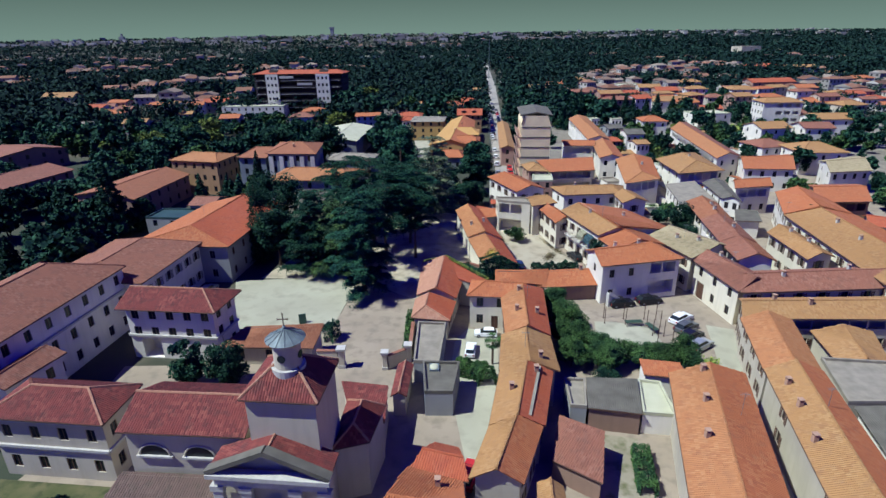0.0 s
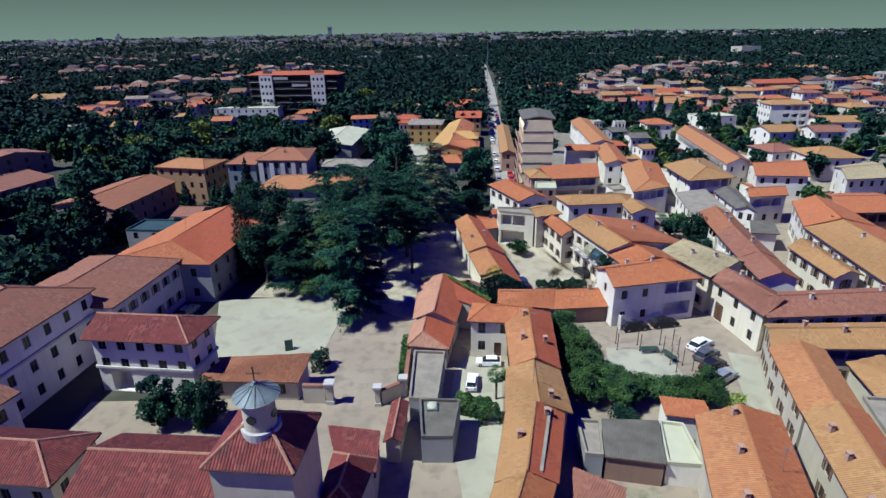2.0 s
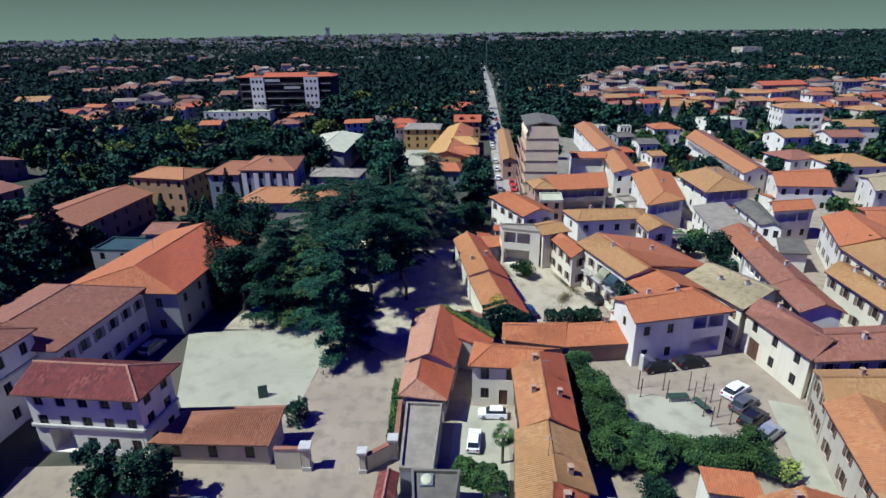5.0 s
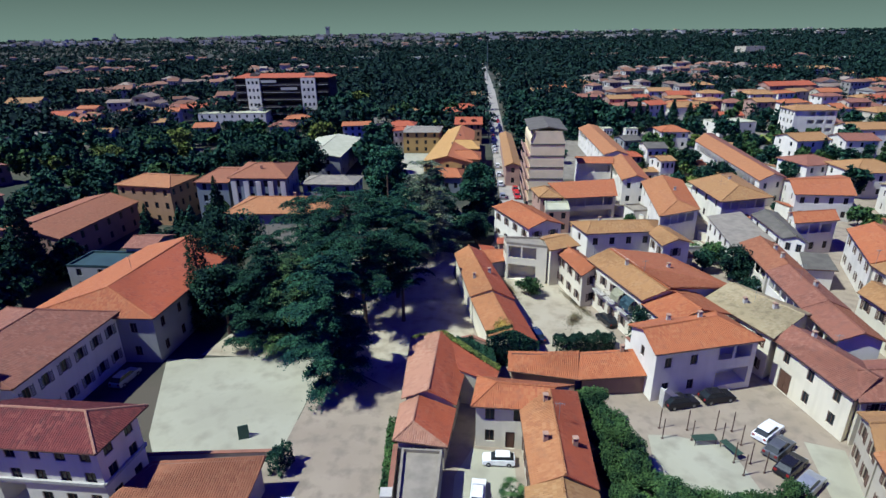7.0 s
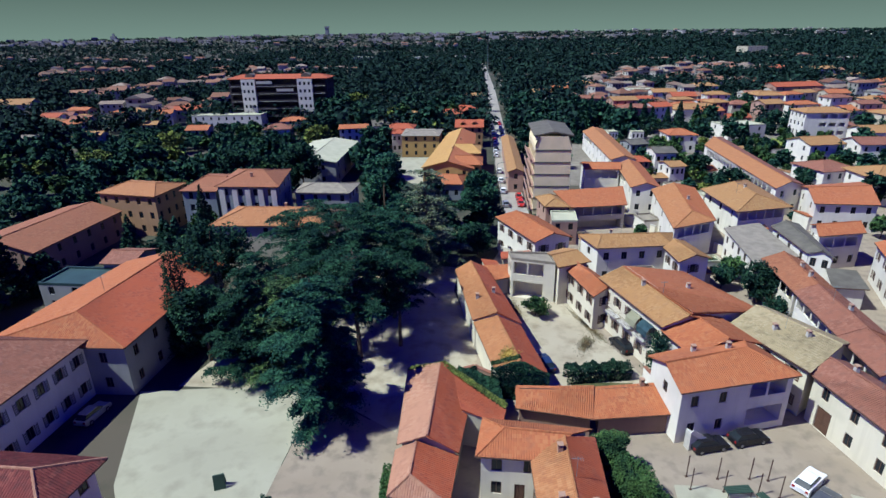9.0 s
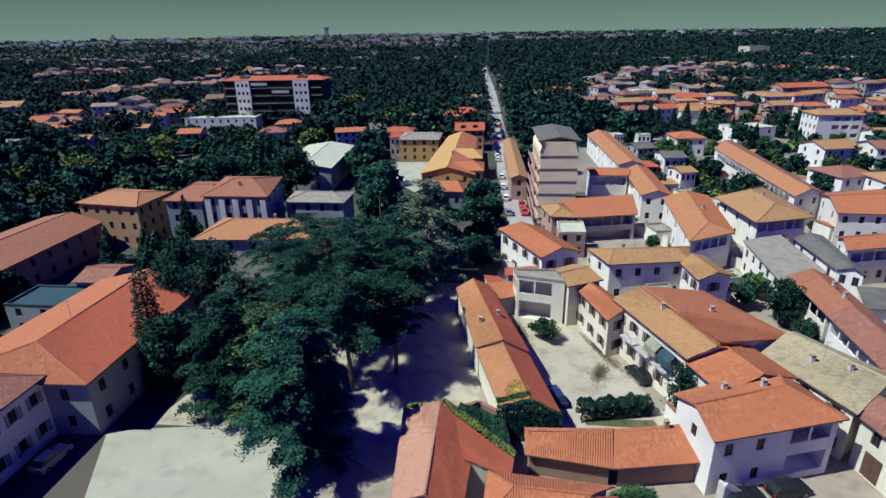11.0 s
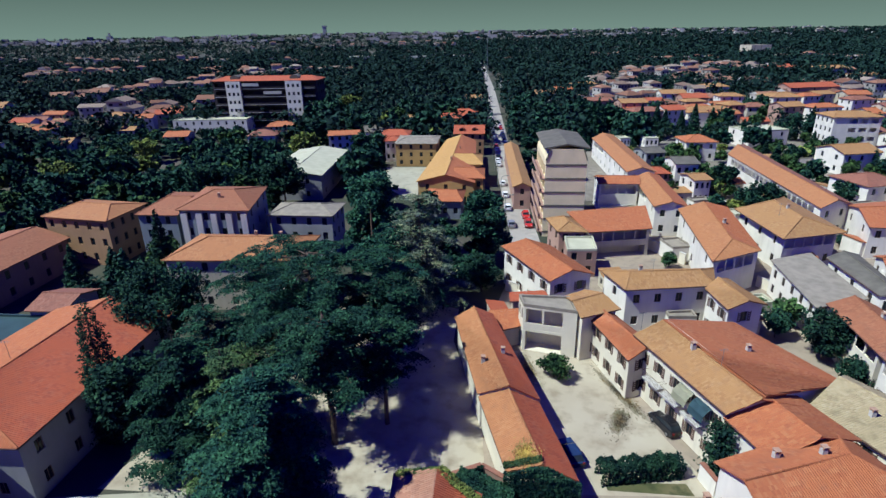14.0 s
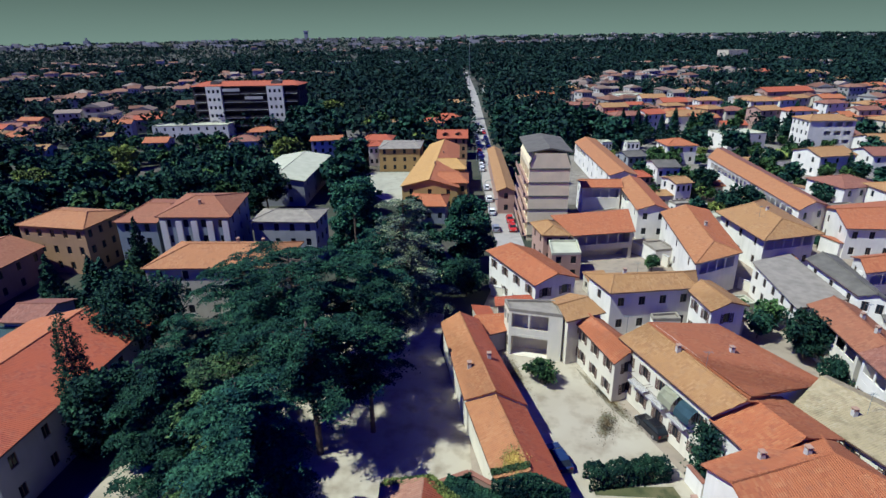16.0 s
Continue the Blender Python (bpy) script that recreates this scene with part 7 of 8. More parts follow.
def hedge(label, pts, h, w, mat=LEAF_GREEN, seed=1):
    rng = np.random.default_rng(seed)
    out = []
    for (x0, y0), (x1, y1) in zip(pts, pts[1:]):
        ln = math.hypot(x1 - x0, y1 - y0)
        ux, uy = (x1 - x0) / ln, (y1 - y0) / ln
        for _ in range(int(ln * 720 * (h + w) / 3)):
            u = rng.uniform(-0.2, ln + 0.2)
            bumpy = 1 + 0.14 * math.sin(u * 2.3) + 0.1 * math.sin(u * 5.1 + 1)
            if rng.uniform() < 0.45:
                v, z = rng.uniform(-w / 2, w / 2), h * bumpy + rng.normal(0, 0.08)
            else:
                v, z = (w / 2 + rng.normal(0, 0.08)) * rng.choice([-1, 1]), rng.uniform(0.05, h) * bumpy
            out.append((x0 + ux * u - uy * v, y0 + uy * u + ux * v, z))
    return leafy("hedge", label, "hedge", out, mat, 0.12, rng, "hedges")


hedge("clipped green hedge beside the alley", [(1.5, 62.6), (5.2, 61.2), (5.4, 59.4)], 1.5, 2.2, LEAF_GREEN, 1)
hedge("clipped dark hedge across the courtyard", [(16.6, 93.6), (24.8, 94.3)], 1.9, 1.7, LEAF_DARK, 2)
hedge("low shrubs along the plaza wall", [(-5.3, 66.6), (-5.3, 77.5)], 1.3, 0.8, LEAF_GREEN, 3)
hedge("dark conical bush row beside the court", [(-17.0, 70.4), (-16.2, 72.6)], 2.4, 1.2, LEAF_DARK, 4)
hedge("shrubs in the back yard", [(19.5, 41), (20.6, 46.5)], 1.3, 1.6, LEAF_GREEN, 5)
hedge("shrubs before the parish house", [(-46, 40), (-40, 38), (-36, 39.5)], 1.4, 2.6, LEAF_DARK, 6)
garden_wall("ivy-covered garden wall", [(0.2, 91.2), (4.6, 92.9), (6.6, 91.2)], 3.0, WALL_BRICK)


def ivy_on(label, a, b, c, d, n, mat, thick=0.22, size=0.11, seed=1, loose=False):
    """A coat of ivy over the patch a b c d, uneven in depth and ragged at its edges."""
    g = np.random.default_rng(seed)
    a, b, c, d = [np.array(p, float) for p in (a, b, c, d)]
    u, v = g.uniform(-0.02, 1.02, n)[:, None], g.uniform(-0.03, 1.03, n)[:, None]
    if loose:
        u, v = g.normal(0.5, 0.24, n)[:, None], g.normal(0.4, 0.26, n)[:, None]
    p = a * (1 - u) * (1 - v) + b * u * (1 - v) + c * u * v + d * (1 - u) * v
    nrm = np.cross(b - a, d - a)
    nrm /= np.linalg.norm(nrm)
    p = p + nrm * (thick * (0.6 + 0.4 * np.sin(p[:, :1] * 2.1 + p[:, 2:] * 1.7) * np.sin(p[:, 1:2] * 1.6)) + g.normal(0, 0.06, (n, 1)))
    return leafy("ivy", label, "creeper", p, mat, size, g, "ivy", 0.3)


# Leaf colour splits the ivy into dark shaded parts and yellow-green sunlit rims.
ivy_on("ivy curtain over the barn gable, coloured dark for shade", (6.6, 90.5, 0.0), (13.2, 89.0, 0.0), (13.2, 89.0, 4.3), (6.6, 90.5, 4.3), 7000, LEAF_DARK, seed=2)
ivy_on("ivy at the top of the barn gable, coloured dark for shade", (6.8, 90.4, 4.2), (13.0, 89.0, 4.2), (10.4, 89.6, 5.6), (9.3, 89.8, 5.6), 2200, LEAF_DARK, seed=3)
ivy_on("ivy fringe along the barn verge, sun put into its colour", (6.6, 90.9, 4.35), (9.85, 90.2, 5.7), (9.9, 90.9, 5.7), (6.6, 91.5, 4.35), 1300, LEAF_OLIVE, 0.12, seed=4)
ivy_on("yellowish creeper spreading over the barn roof", (7.0, 90.9, 4.45), (9.8, 90.4, 5.72), (9.4, 93.4, 5.7), (7.6, 93.8, 4.8), 1500, LEAF_YELLOW, 0.06, 0.08, seed=5, loose=True)
ivy_on("thick ivy filling the yard behind the red house, coloured dark for shade", (1.6, 89.0, 3.2), (7.2, 84.0, 2.9), (7.2, 90.4, 2.4), (2.6, 92.2, 3.1), 11000, LEAF_DARK, 0.35, 0.13, seed=6)
ivy_on("ivy hanging over the garden wall, coloured dark for shade", (0.2, 90.9, 0.0), (4.7, 92.6, 0.0), (4.7, 92.6, 3.2), (0.2, 90.9, 3.2), 3200, LEAF_DARK, seed=7)
ivy_on("ivy creeping along the red roof edge, coloured yellow-green for sun", (0.2, 89.2, 5.75), (7.1, 82.9, 4.1), (7.5, 83.8, 3.9), (0.9, 90.2, 5.3), 4600, LEAF_IVY, 0.14, 0.10, seed=8, loose=False)
ivy_on("ivy at the top of the old roof, coloured yellow-green for sun", (-3.6, 90.2, 4.35), (0.3, 89.0, 5.75), (0.6, 89.9, 5.6), (-3.4, 91.0, 4.2), 1500, LEAF_IVY, 0.10, seed=9)
rng6 = np.random.default_rng(12)
leafy("climber", "green climbing plant on the white house corner", "creeper", np.stack([28.0 + rng6.normal(0, 0.55, 1800), 93.4 + rng6.normal(0, 0.8, 1800), 6.6 * rng6.uniform(0, 1, 1800) ** 0.8], 1), LEAF_DARK, 0.17, rng6)
shrub = dict(kind="broad", group="laurel bushes")
for i, (x, y, h, r) in enumerate(((17.2, 77.5, 5.2, 2.2), (18.2, 74.0, 4.6, 2.2), (18.6, 70.5, 4.8, 2.4), (18.2, 66.8, 4.6, 2.5), (20.4, 64.4, 4.2, 2.5), (17.0, 63.2, 4.0, 2.3))):
    tree(x, y, h, r, label="tall glossy laurel bush beside the parking yard", n=12000, size=0.085, mat=LEAF_GREEN, seed=60 + i, **shrub)
for i, (x, y, h, r) in enumerate(((23.2, 63.6, 3.6, 2.2), (26.2, 63.0, 3.4, 2.3), (29.2, 62.8, 3.5, 2.3), (32.0, 62.4, 3.3, 2.1), (27.8, 60.6, 2.8, 2.0))):
    tree(x, y, h, r, label="dense green shrub along the parking yard", n=10000, size=0.085, mat=LEAF_GREEN, seed=70 + i, **shrub)
bush = random.Random(21)
for i in range(14):
    u = bush.random()
    bx, by = (17.8 + bush.uniform(-1.2, 1.6), 62.5 + 15.5 * u * 1.9) if u < 0.5 else (19 + 26 * (u - 0.5), 63.2 + bush.uniform(-1.6, 1.0))
    tree(bx, by, 5.0, 2.0, label="uneven green laurel shoot between taller bushes", n=6500, size=0.09, mat=LEAF_GREEN, seed=66, turn=i * 1.3, scale=bush.uniform(0.55, 1.0), **shrub)
tree(20.6, 58.6, 2.3, 1.9, kind="broad", label="round clipped dark shrub", n=4500, size=0.10, mat=LEAF_DARK, seed=80)
tree(34.3, 60.8, 2.6, 1.6, kind="broad", label="dry sparse shrub by the street", n=500, size=0.16, mat=LEAF_LIME, seed=81)


def palm(x, y, h):
    t = empty("palm_tree", (x, y, 0), "small fan palm with shaggy trunk beside the alley", "palm")
    bm = bm_new()
    for i in range(8):
        tube(bm, (0, 0, h * i / 8), (0, 0, h * (i + 1) / 8), 0.17, 0.12, 8)
    part("trunk", bm, BARK, t)
    r = random.Random(5)
    for i in range(34):
        a, lift = r.uniform(0, 6.28), r.uniform(-0.5, 1.1)
        bm = bm_new()
        d = V3(math.cos(a), math.sin(a))
        s = V3(-d.y, d.x)
        base = V3(0, 0, h) + d * 0.55 + V3(0, 0, 0.55 * lift)
        tube(bm, (0, 0, h - 0.1), base, 0.02, 0.015, 4)
        for k in range(9):
            b = (k - 4) / 4 * 1.1
            tip = base + (d * math.cos(b) + s * math.sin(b)) * 0.75 + V3(0, 0, 0.35 * lift - 0.25)
            side = s * 0.035
            bm.faces.new([bm.verts.new(v) for v in (base - side, base.lerp(tip, 0.6) - side * 1.5, tip, base.lerp(tip, 0.6) + side * 1.5)])
        part("frond", bm, LEAF_GREEN, t)


palm(6.5, 64.2, 3.6)

# ---- tower block on the high street ----
def tower_block():
    a, b, c, d = V3(23.7, 164.3), V3(32.2, 163.5), V3(34, 182), V3(25.2, 183)
    org = (a + b + c + d) / 4
    t = empty("apartment_building", org, "beige tower block with dark bands, balconies and grey vault", "apartment block")
    a, b, c, d = [p - org for p in (a, b, c, d)]
    fl = 2.95
    levels = [1.2 + fl * i for i in range(6)]
    bm = bm_new()
    facade(bm, a, b, 0, 16.9, [])
    holes = [(u, u + 1.1, z + 0.9, z + 2.3, "window") for z in levels[:5] for u in (2.0, 5.5, 9.0, 12.5, 16.0)]
    facade(bm, b, c, 0, 16.9, holes)
    facade(bm, c, d, 0, 16.9, [])
    logs = [(u, u + 3.6, z, z + 2.6, "loggia") for z in levels[:5] for u in (1.2, 5.6, 10.0, 14.2)]
    facade(bm, d, a, 0, 16.9, logs)
    part("wall", bm, WALL_BEIGE, t)
    e = (b - a).normalized()
    out = V3(e.y, -e.x)
    for z in levels:
        bm = bm_new()
        beam(bm, a + out * 0.03 + V3(0, 0, z), b + out * 0.03 + V3(0, 0, z), 0.12, 0.34)
        part("floor_band", bm, SLATE, t, "dark floor band")
    l = (a - d).normalized()
    lo = V3(l.y, -l.x)
    for z in levels[:5]:
        bm = bm_new()
        beam(bm, d + lo * 0.5 + V3(0, 0, z - 0.05), a + lo * 0.5 + V3(0, 0, z - 0.05), 1.2, 0.22)
        bal = part("balcony", bm, WALL_PINK, t)
        bm = bm_new()
        beam(bm, d + lo * 1.05 + V3(0, 0, z + 0.5), a + lo * 1.05 + V3(0, 0, z + 0.5), 0.08, 0.8)
        part("balustrade", bm, WALL_PINK, bal)
    # drawn-in top storey under a shallow dark gable slab
    bm = bm_new()
    lo = [bm.verts.new(p + V3(0, 0, 16.9)) for p in (a, b, c, d)]
    hi = [bm.verts.new(p + V3(0, 0, 19.3)) for p in (a.lerp(b, 0.1), a.lerp(b, 0.9), d.lerp(c, 0.9), d.lerp(c, 0.1))]
    for i in range(4):
        bm.faces.new((lo[i], lo[(i + 1) % 4], hi[(i + 1) % 4], hi[i]))
    part("attic_storey", bm, WALL_BEIGE, t)
    for u0, u1, z0, z1 in ((-0.05, 0.5, 19.25, 20.1), (1.05, 0.5, 19.25, 20.1)):
        bm = bm_new()
        p, q = a.lerp(b, u0) + out * 0.03 + V3(0, 0, z0), a.lerp(b, u1) + out * 0.03 + V3(0, 0, z1)
        r, s = d.lerp(c, u1) - out * 0.4 + V3(0, 0, z1), d.lerp(c, u0) - out * 0.4 + V3(0, 0, z0)
        up = V3(0, 0, 0.28)
        low = [bm.verts.new(v) for v in (p, q, r, s)]
        top = [bm.verts.new(v + up) for v in (p, q, r, s)]
        bm.faces.new(low)
        bm.faces.new(top[::-1])
        for i in range(4):
            bm.faces.new((low[i], top[i], top[(i + 1) % 4], low[(i + 1) % 4]))
        bmesh.ops.recalc_face_normals(bm, faces=bm.faces[:])
        part("roof_slab", bm, SLATE, t, "shallow dark grey sheet roof")
    for u0, u1 in ((0.0, 0.1), (1.0, 0.9)):
        bm = bm_new()
        beam(bm, a.lerp(b, u0) + out * 0.05 + V3(0, 0, 16.9), a.lerp(b, u1) + out * 0.05 + V3(0, 0, 19.3), 0.2, 0.25)
        part("slanted_strut", bm, SLATE, t)


WALL_BEIGE = stucco("beige_plaster", (0.72, 0.60, 0.37), (0.60, 0.49, 0.30))
tower_block()


# ---- apartment block to the west ----
def apartment_block():
    a, b, c, d = V3(-104, 322), V3(-54.5, 320), V3(-53.5, 334), V3(-103, 336)
    org = (a + b + c + d) / 4
    t = empty("apartment_building", org, "brown six-storey apartment block darkened for shade, with white stair towers and red roof", "apartment block")
    a, b, c, d = [p - org for p in (a, b, c, d)]
    fl, n = 3.65, 6
    e = (b - a).normalized()
    out = V3(e.y, -e.x)
    ln = (b - a).length
    bays = ((0.02, 0.13), (0.28, 0.70), (0.86, 0.98))
    holes = [(u0 * ln, u1 * ln, i * fl + 0.5, i * fl + 3.0, "loggia") for i in range(n) for u0, u1 in bays]
    bm = bm_new()
    facade(bm, a, b, 0, fl * n + 0.3, holes)
    facade(bm, b, c, 0, fl * n + 0.3, [(2.0 + 4 * k, 3.2 + 4 * k, i * fl + 1.2, i * fl + 2.6, "window") for i in range(n) for k in range(3)])
    facade(bm, c, d, 0, fl * n + 0.3, [])
    facade(bm, d, a, 0, fl * n + 0.3, [])
    part("wall", bm, WALL_DARK, t)
    for i in range(n):
        for u0, u1 in bays:
            bm = bm_new()
            beam(bm, a + e * u0 * ln + out * 0.5 + V3(0, 0, i * fl + 0.45), a + e * u1 * ln + out * 0.5 + V3(0, 0, i * fl + 0.45), 1.2, 0.18)
            bal = part("balcony", bm, TRIM, t)
            bm = bm_new()
            beam(bm, a + e * u0 * ln + out * 1.05 + V3(0, 0, i * fl + 0.95), a + e * u1 * ln + out * 1.05 + V3(0, 0, i * fl + 0.95), 0.08, 0.75)
            part("balustrade", bm, WALL_DARK, bal)
    for u0, u1 in ((0.135, 0.275), (0.705, 0.855)):
        bm = bm_new()
        p, q = a + e * u0 * ln + out * 1.5, a + e * u1 * ln + out * 1.5
        w = (q - p).length
        hs = [(w * f, w * f + 1.1, i * fl + 1.0, i * fl + 2.5, "window") for i in range(n) for f in (0.12, 0.42, 0.72)]
        facade(bm, p, q, 0, fl * n + 0.25, hs)
        facade(bm, q, q - out * 3, 0, fl * n + 0.25, [])
        facade(bm, p - out * 3, p, 0, fl * n + 0.25, [])
        tw = part("stair_tower", bm, WALL_WHITE, t, "white stair tower with small windows")
        for u, _, z0, z1, _ in hs:
            window_at(tw, Matrix(((-e.x, out.x, 0, (p + e * (u + 1.1) - out * 0.16).x), (-e.y, out.y, 0, (p + e * (u + 1.1) - out * 0.16).y), (0, 0, 1, z0), (0, 0, 0, 1))), 1.1, 1.5, None, far=True)
        bm = bm_new()
        k = 8
        r0 = [bm.verts.new(p + (q - p) * (0.2 + 0.6 * i / k) - out * 3.4 + V3(0, 0, fl * n + 1.9 + 0.9 * math.sin(math.pi * i / k))) for i in range(k + 1)]
        r1 = [bm.verts.new(v.co - out * 5) for v in r0]
        for i in range(k):
            bm.faces.new((r0[i], r0[i + 1], r1[i + 1], r1[i]))
        foot = [bm.verts.new(v.co - V3(0, 0, 1.6 + v.co.z - r0[0].co.z)) for v in r0]
        for i in range(k):
            bm.faces.new((foot[i], foot[i + 1], r0[i + 1], r0[i]))
        for top, end in ((r0[0], r1[0]), (r0[-1], r1[-1])):
            bm.faces.new((top, end, bm.verts.new(end.co - V3(0, 0, 1.6)), bm.verts.new(top.co - V3(0, 0, 1.6))))
        part("vaulted_cap", bm, SLATE, tw, "dark vaulted roof-light over the stairs")
    for u0, u1, i in ((0.29, 0.45, 5), (0.49, 0.66, 4)):
        bm = bm_new()
        beam(bm, a + e * u0 * ln + out * 1.2 + V3(0, 0, i * fl + 2.3), a + e * u1 * ln + out * 1.2 + V3(0, 0, i * fl + 2.3), 0.25, 1.3)
        part("awning", bm, TRIM, t, "white roller awning")
    q4 = [p + V3(*s) for p, s in zip((a, b, c, d), ((-0.8, -0.9), (0.8, -0.9), (0.8, 0.9), (-0.8, 0.9)))]
    faces, lines = roof_faces(q4, fl * n + 0.4, 1.7, "gable", 0.5, (5, 5))
    tile_roof("roof", faces, lines, TILE_RED, t, V3(0, 0), False)


# Brown brick darkened to carry the shade of the recessed balconies.
WALL_DARK = stucco("shade_darkened_brown_brick", (0.042, 0.035, 0.035), (0.028, 0.025, 0.025))
apartment_block()

# tall house with columns of balconies on the east side
house("tall cream house with balcony bays and brown roof", [(139, 243), (156, 242), (157, 254), (140, 255)], 12.5, 1.6, hips=(4, 4), roof=TILE_TAN, wall=WALL_WHITE, win=(0, 3, 0, 4), storeys=4,
      loggias=[(0, 0.34 + 0.22 * k, 0.50 + 0.22 * k, 3.2 + 3.1 * i, 5.6 + 3.1 * i) for i in range(3) for k in range(3)], far=True, rows=False)

# ---- roof and street small things ----
def aerial(x, y, z, h=2.0):
    t = empty("tv_aerial", (x, y, z), "thin metal television aerial on a roof", "aerial", "television aerials")
    bm = bm_new()
    tube(bm, (0, 0, -0.6), (0, 0, h), 0.025, n=5)
    part("mast", bm, METAL, t)
    bm = bm_new()
    tube(bm, (-0.5, 0, h - 0.15), (0.5, 0, h - 0.15), 0.02, n=4)
    for k in range(5):
        tube(bm, (-0.4 + k * 0.2, -0.3, h - 0.15), (-0.4 + k * 0.2, 0.3, h - 0.15), 0.012, n=4)
    part("antenna", bm, METAL, t)


for x, y, z in ((11.8, 70, 6.9), (9.8, 58, 6.6), (30.5, 100, 9.0), (33, 126, 8.3), (26.5, 112, 7.0), (46.5, 81, 7.3), (54, 100, 7.9), (57, 111, 8.0), (29.5, 45, 6.8), (38, 45, 7.3), (-47, 104, 9.5), (66, 150, 9.0), (44, 94, 7.4), (69, 105, 8.0)):
    aerial(x, y, z)


def skylight(x, y, z, w=1.2, d=1.5):
    t = empty("skylight", (x, y, z), "bright white skylight dome on a dark flat roof", "skylight")
    bm = bm_new()
    box(bm, -w / 2, -d / 2, 0, w / 2, d / 2, 0.25)
    part("kerb", bm, METAL, t)
    bm = bm_new()
    bmesh.ops.create_icosphere(bm, subdivisions=2, radius=0.5, matrix=Matrix.Translation((0, 0, 0.25)) @ Matrix.Diagonal((w * 0.95, d * 0.95, 0.4, 1)))
    part("dome", bm, ROOF_WHITE, t)


skylight(-1.3, 58.6, 3.2)


def street_lamp(x, y, turn=0.0, h=7.0):
    t = empty("street_lamp", (x, y, 0), "grey steel street lamp with curved arm", "street lamp", "street lamps")
    t.rotation_euler = (0, 0, turn)
    bm = bm_new()
    tube(bm, (0, 0, 0), (0, 0, h), 0.09, 0.06, 8)
    part("pole", bm, METAL, t)
    bm = bm_new()
    tube(bm, (0, 0, h), (0.7, 0, h + 0.35), 0.045, n=6)
    tube(bm, (0.7, 0, h + 0.35), (1.4, 0, h + 0.4), 0.04, n=6)
    part("arm", bm, METAL, t)
    bm = bm_new()
    box(bm, 1.3, -0.14, h + 0.32, 1.9, 0.14, h + 0.46)
    part("lamp_head", bm, METAL, t)


for i in range(9):
    street_lamp(16.4 + 0.062 * (i * 18), 172 + i * 18)


def balcony(x, y, z, turn, w=2.6, d=0.9):
    t = empty("balcony", (x, y, z), "small balcony with iron railing on a white house wall", "balcony", "balconies")
    t.rotation_euler = (0, 0, turn)
    bm = bm_new()
    box(bm, -w / 2, 0, -0.16, w / 2, d, 0)
    part("slab", bm, TRIM, t)
    for k in range(int(w / 0.2) + 1):
        bm = bm_new()
        px = -w / 2 + k * w / int(w / 0.2)
        tube(bm, (px, d - 0.03, 0), (px, d - 0.03, 0.95), 0.014, n=4, caps=False)
        part("baluster", bm, IRON, t)
    bm = bm_new()
    tube(bm, (-w / 2, 0.02, 0.95), (-w / 2, d - 0.03, 0.95), 0.025, n=5)
    tube(bm, (-w / 2, d - 0.03, 0.95), (w / 2, d - 0.03, 0.95), 0.025, n=5)
    tube(bm, (w / 2, d - 0.03, 0.95), (w / 2, 0.02, 0.95), 0.025, n=5)
    part("handrail", bm, IRON, t)


# along the long courtyard house: its west wall runs from (24.9, 108.6) to (28.6, 94.3)
WA = math.atan2(94.3 - 108.6, 28.6 - 24.9) + math.pi
for u in (0.28, 0.5, 0.74):
    p = V3(24.85, 108.5).lerp(V3(28.6, 94.3), u)
    balcony(p.x, p.y, 3.9, WA, 2.8)
mast = empty("radio_mast", (47, 560, 0), "thin tall lattice radio mast above the woods", "mast")
bm = bm_new()
for k in range(3):
    a = k * 2.094
    tube(bm, (0.5 * math.cos(a), 0.5 * math.sin(a), 0), (0.15 * math.cos(a), 0.15 * math.sin(a), 36), 0.12, n=5)
part("lattice", bm, METAL, mast)


# ---- parking yard furniture ----
def yard_table(x, y, turn, w, d, label):
    t = empty("yard_table", (x, y, 0), label, "table")
    t.rotation_euler = (0, 0, turn)
    bm = bm_new()
    for k in range(5):
        box(bm, -w / 2, -d / 2 + k * d / 5 + 0.02, 0.70, w / 2, -d / 2 + (k + 1) * d / 5 - 0.02, 0.75)
    part("tabletop", bm, SHUT_GREEN, t)
    for sx in (-1, 1):
        for sy in (-1, 1):
            bm = bm_new()
            tube(bm, (sx * (w / 2 - 0.15), sy * (d / 2 - 0.1), 0), (sx * (w / 2 - 0.15), sy * (d / 2 - 0.1), 0.71), 0.04, n=6)
            part("leg", bm, IRON, t)


yard_table(29.0, 74.2, 0.05, 2.6, 1.0, "long dark slatted table on the concrete pad")
yard_table(31.2, 72.6, 1.9, 2.4, 0.9, "narrow dark slatted table beside the posts")


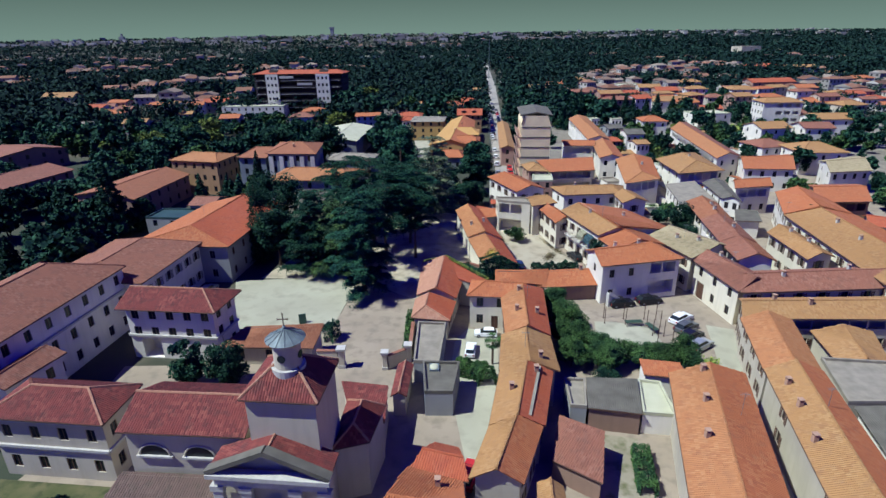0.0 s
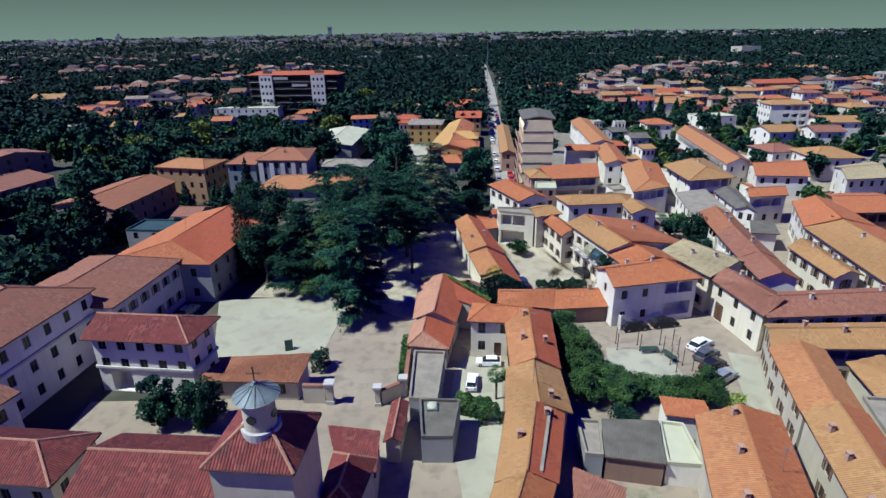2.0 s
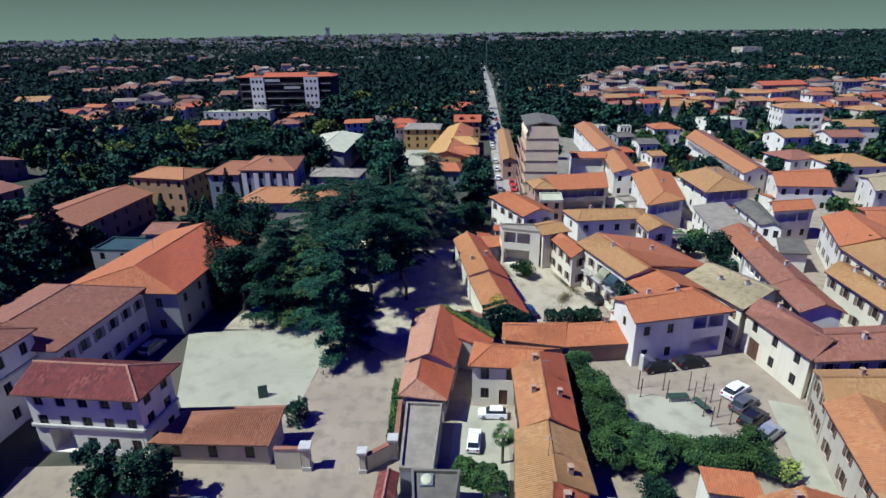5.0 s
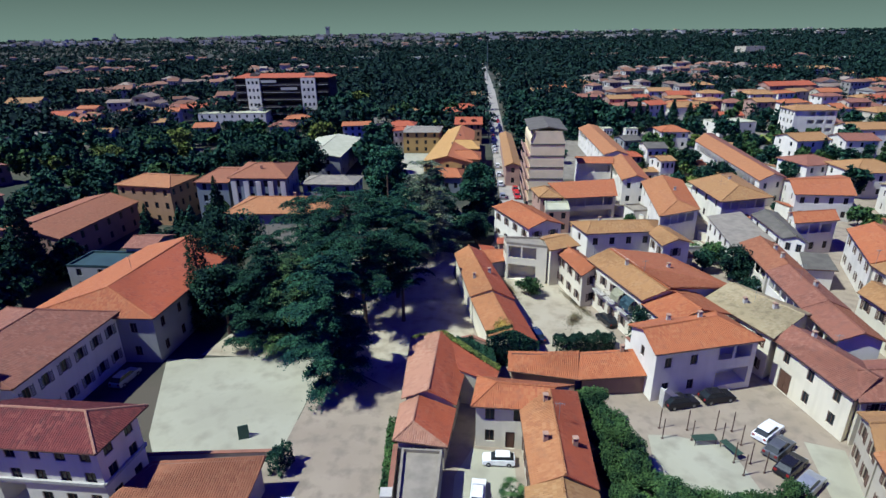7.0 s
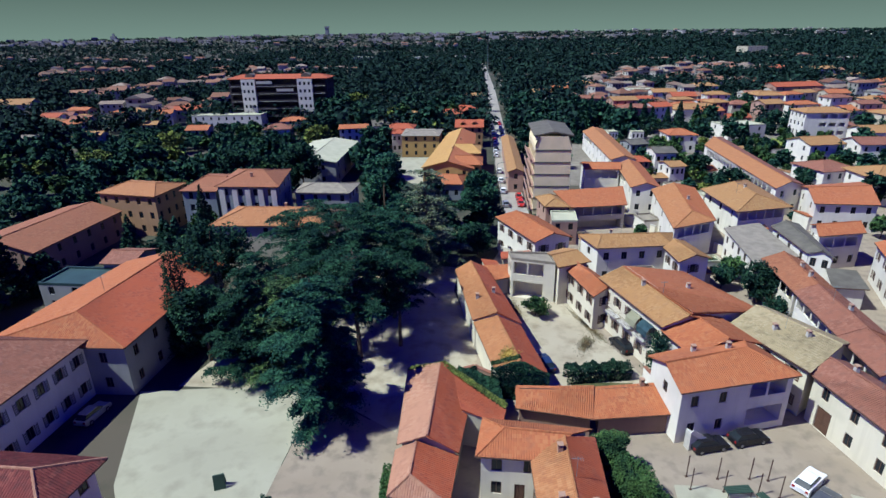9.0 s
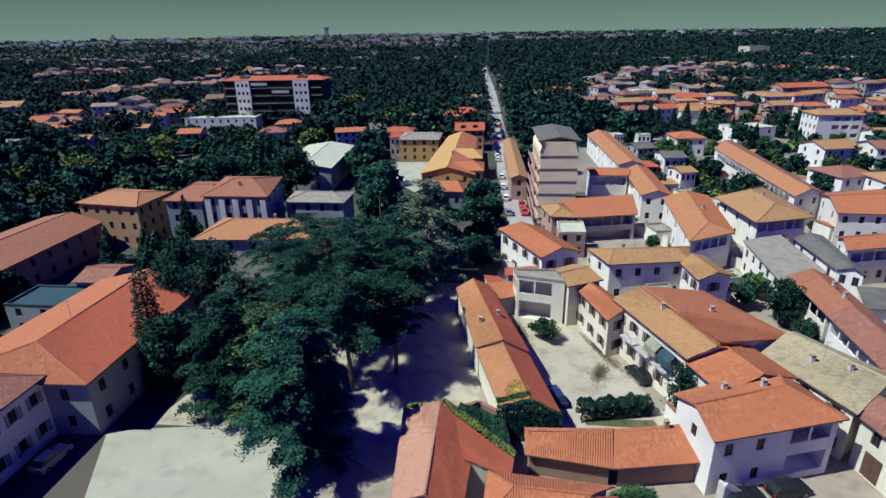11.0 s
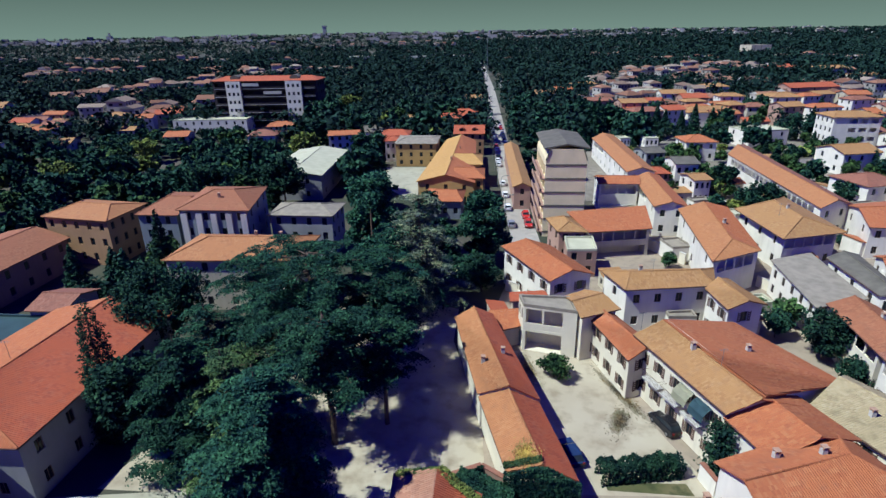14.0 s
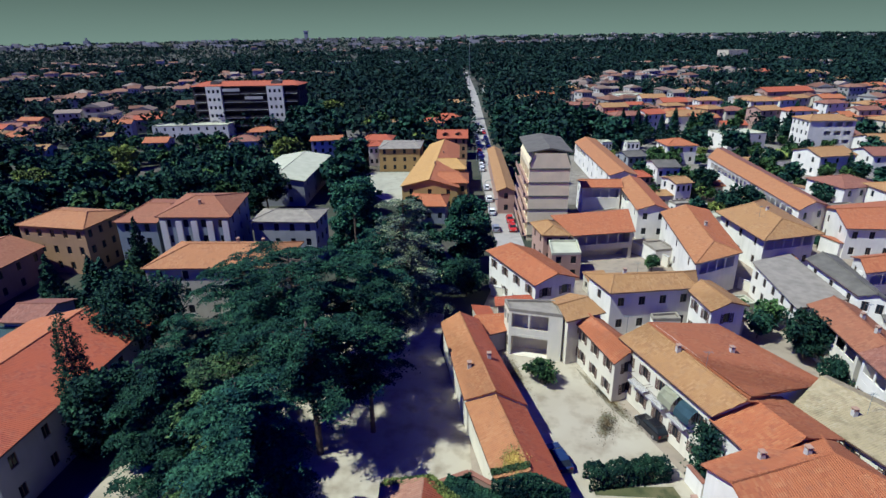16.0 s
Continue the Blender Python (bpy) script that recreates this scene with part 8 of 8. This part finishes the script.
def board_stand(x, y, turn):
    t = empty("board_stand", (x, y, 0.02), "dark folding notice board standing on the court", "board")
    t.rotation_euler = (0, 0, turn)
    for s in (-1, 1):
        bm = bm_new()
        beam(bm, (0, s * 0.45, 0.05), (0, s * 0.06, 1.5), 1.1, 0.06)
        part("panel", bm, SHUT_GREEN, t)


board_stand(-22.2, 76.6, 0.3)


AWNING = plain("blue_cloth", (0.068, 0.120, 0.143), 0.9)


# ---- outside stair of the white house, awning in the courtyard ----
def outside_stair(x, y, turn, run, height, width):
    t = empty("outside_stair", (x, y, 0), "pale outside stair against the white house wall", "stairs")
    t.rotation_euler = (0, 0, turn)
    n = int(height / 0.18)
    for i in range(n):
        bm = bm_new()
        box(bm, run * i / n, 0, 0, run * (i + 1) / n, width, height * (i + 1) / n)
        part("step", bm, TRIM, t)
    bm = bm_new()
    beam(bm, (0, width + 0.06, 0.35), (run, width + 0.06, height + 0.35), 0.1, 0.5)
    part("parapet", bm, WALL_WHITE, t)


stair_turn = math.atan2(83.8 - 81, 39.8 - 25.4)
outside_stair(29.6, 81.75, stair_turn + math.pi, 3.0, 2.3, 0.9)
for u, word in ((0.80, "blue"), (0.62, "pale")):
    p = V3(24.85, 108.5).lerp(V3(28.6, 94.3), u)
    aw = empty("awning", (p.x, p.y, 6.4), f"{word} cloth awning hanging over a courtyard balcony", "awning", "awnings")
    aw.rotation_euler = (0, 0, WA)
    bm = bm_new()
    pts = [(0.0, 0.0), (0.5, -0.25), (0.95, -0.8), (1.05, -1.6)]
    rows_up = [[bm.verts.new((-1.1 + 0.55 * k, d, z + 0.05 * (k % 2))) for k in range(5)] for d, z in pts]
    for r0, r1 in zip(rows_up, rows_up[1:]):
        for k in range(4):
            bm.faces.new((r0[k], r0[k + 1], r1[k + 1], r1[k]))
    bmesh.ops.solidify(bm, geom=bm.faces[:], thickness=0.02)
    part("cloth", bm, AWNING if word == "blue" else ROOF_WHITE, aw)
    bm = bm_new()
    tube(bm, (-1.15, 0.02, 0), (1.15, 0.02, 0), 0.04, n=6)
    part("roller", bm, METAL, aw)
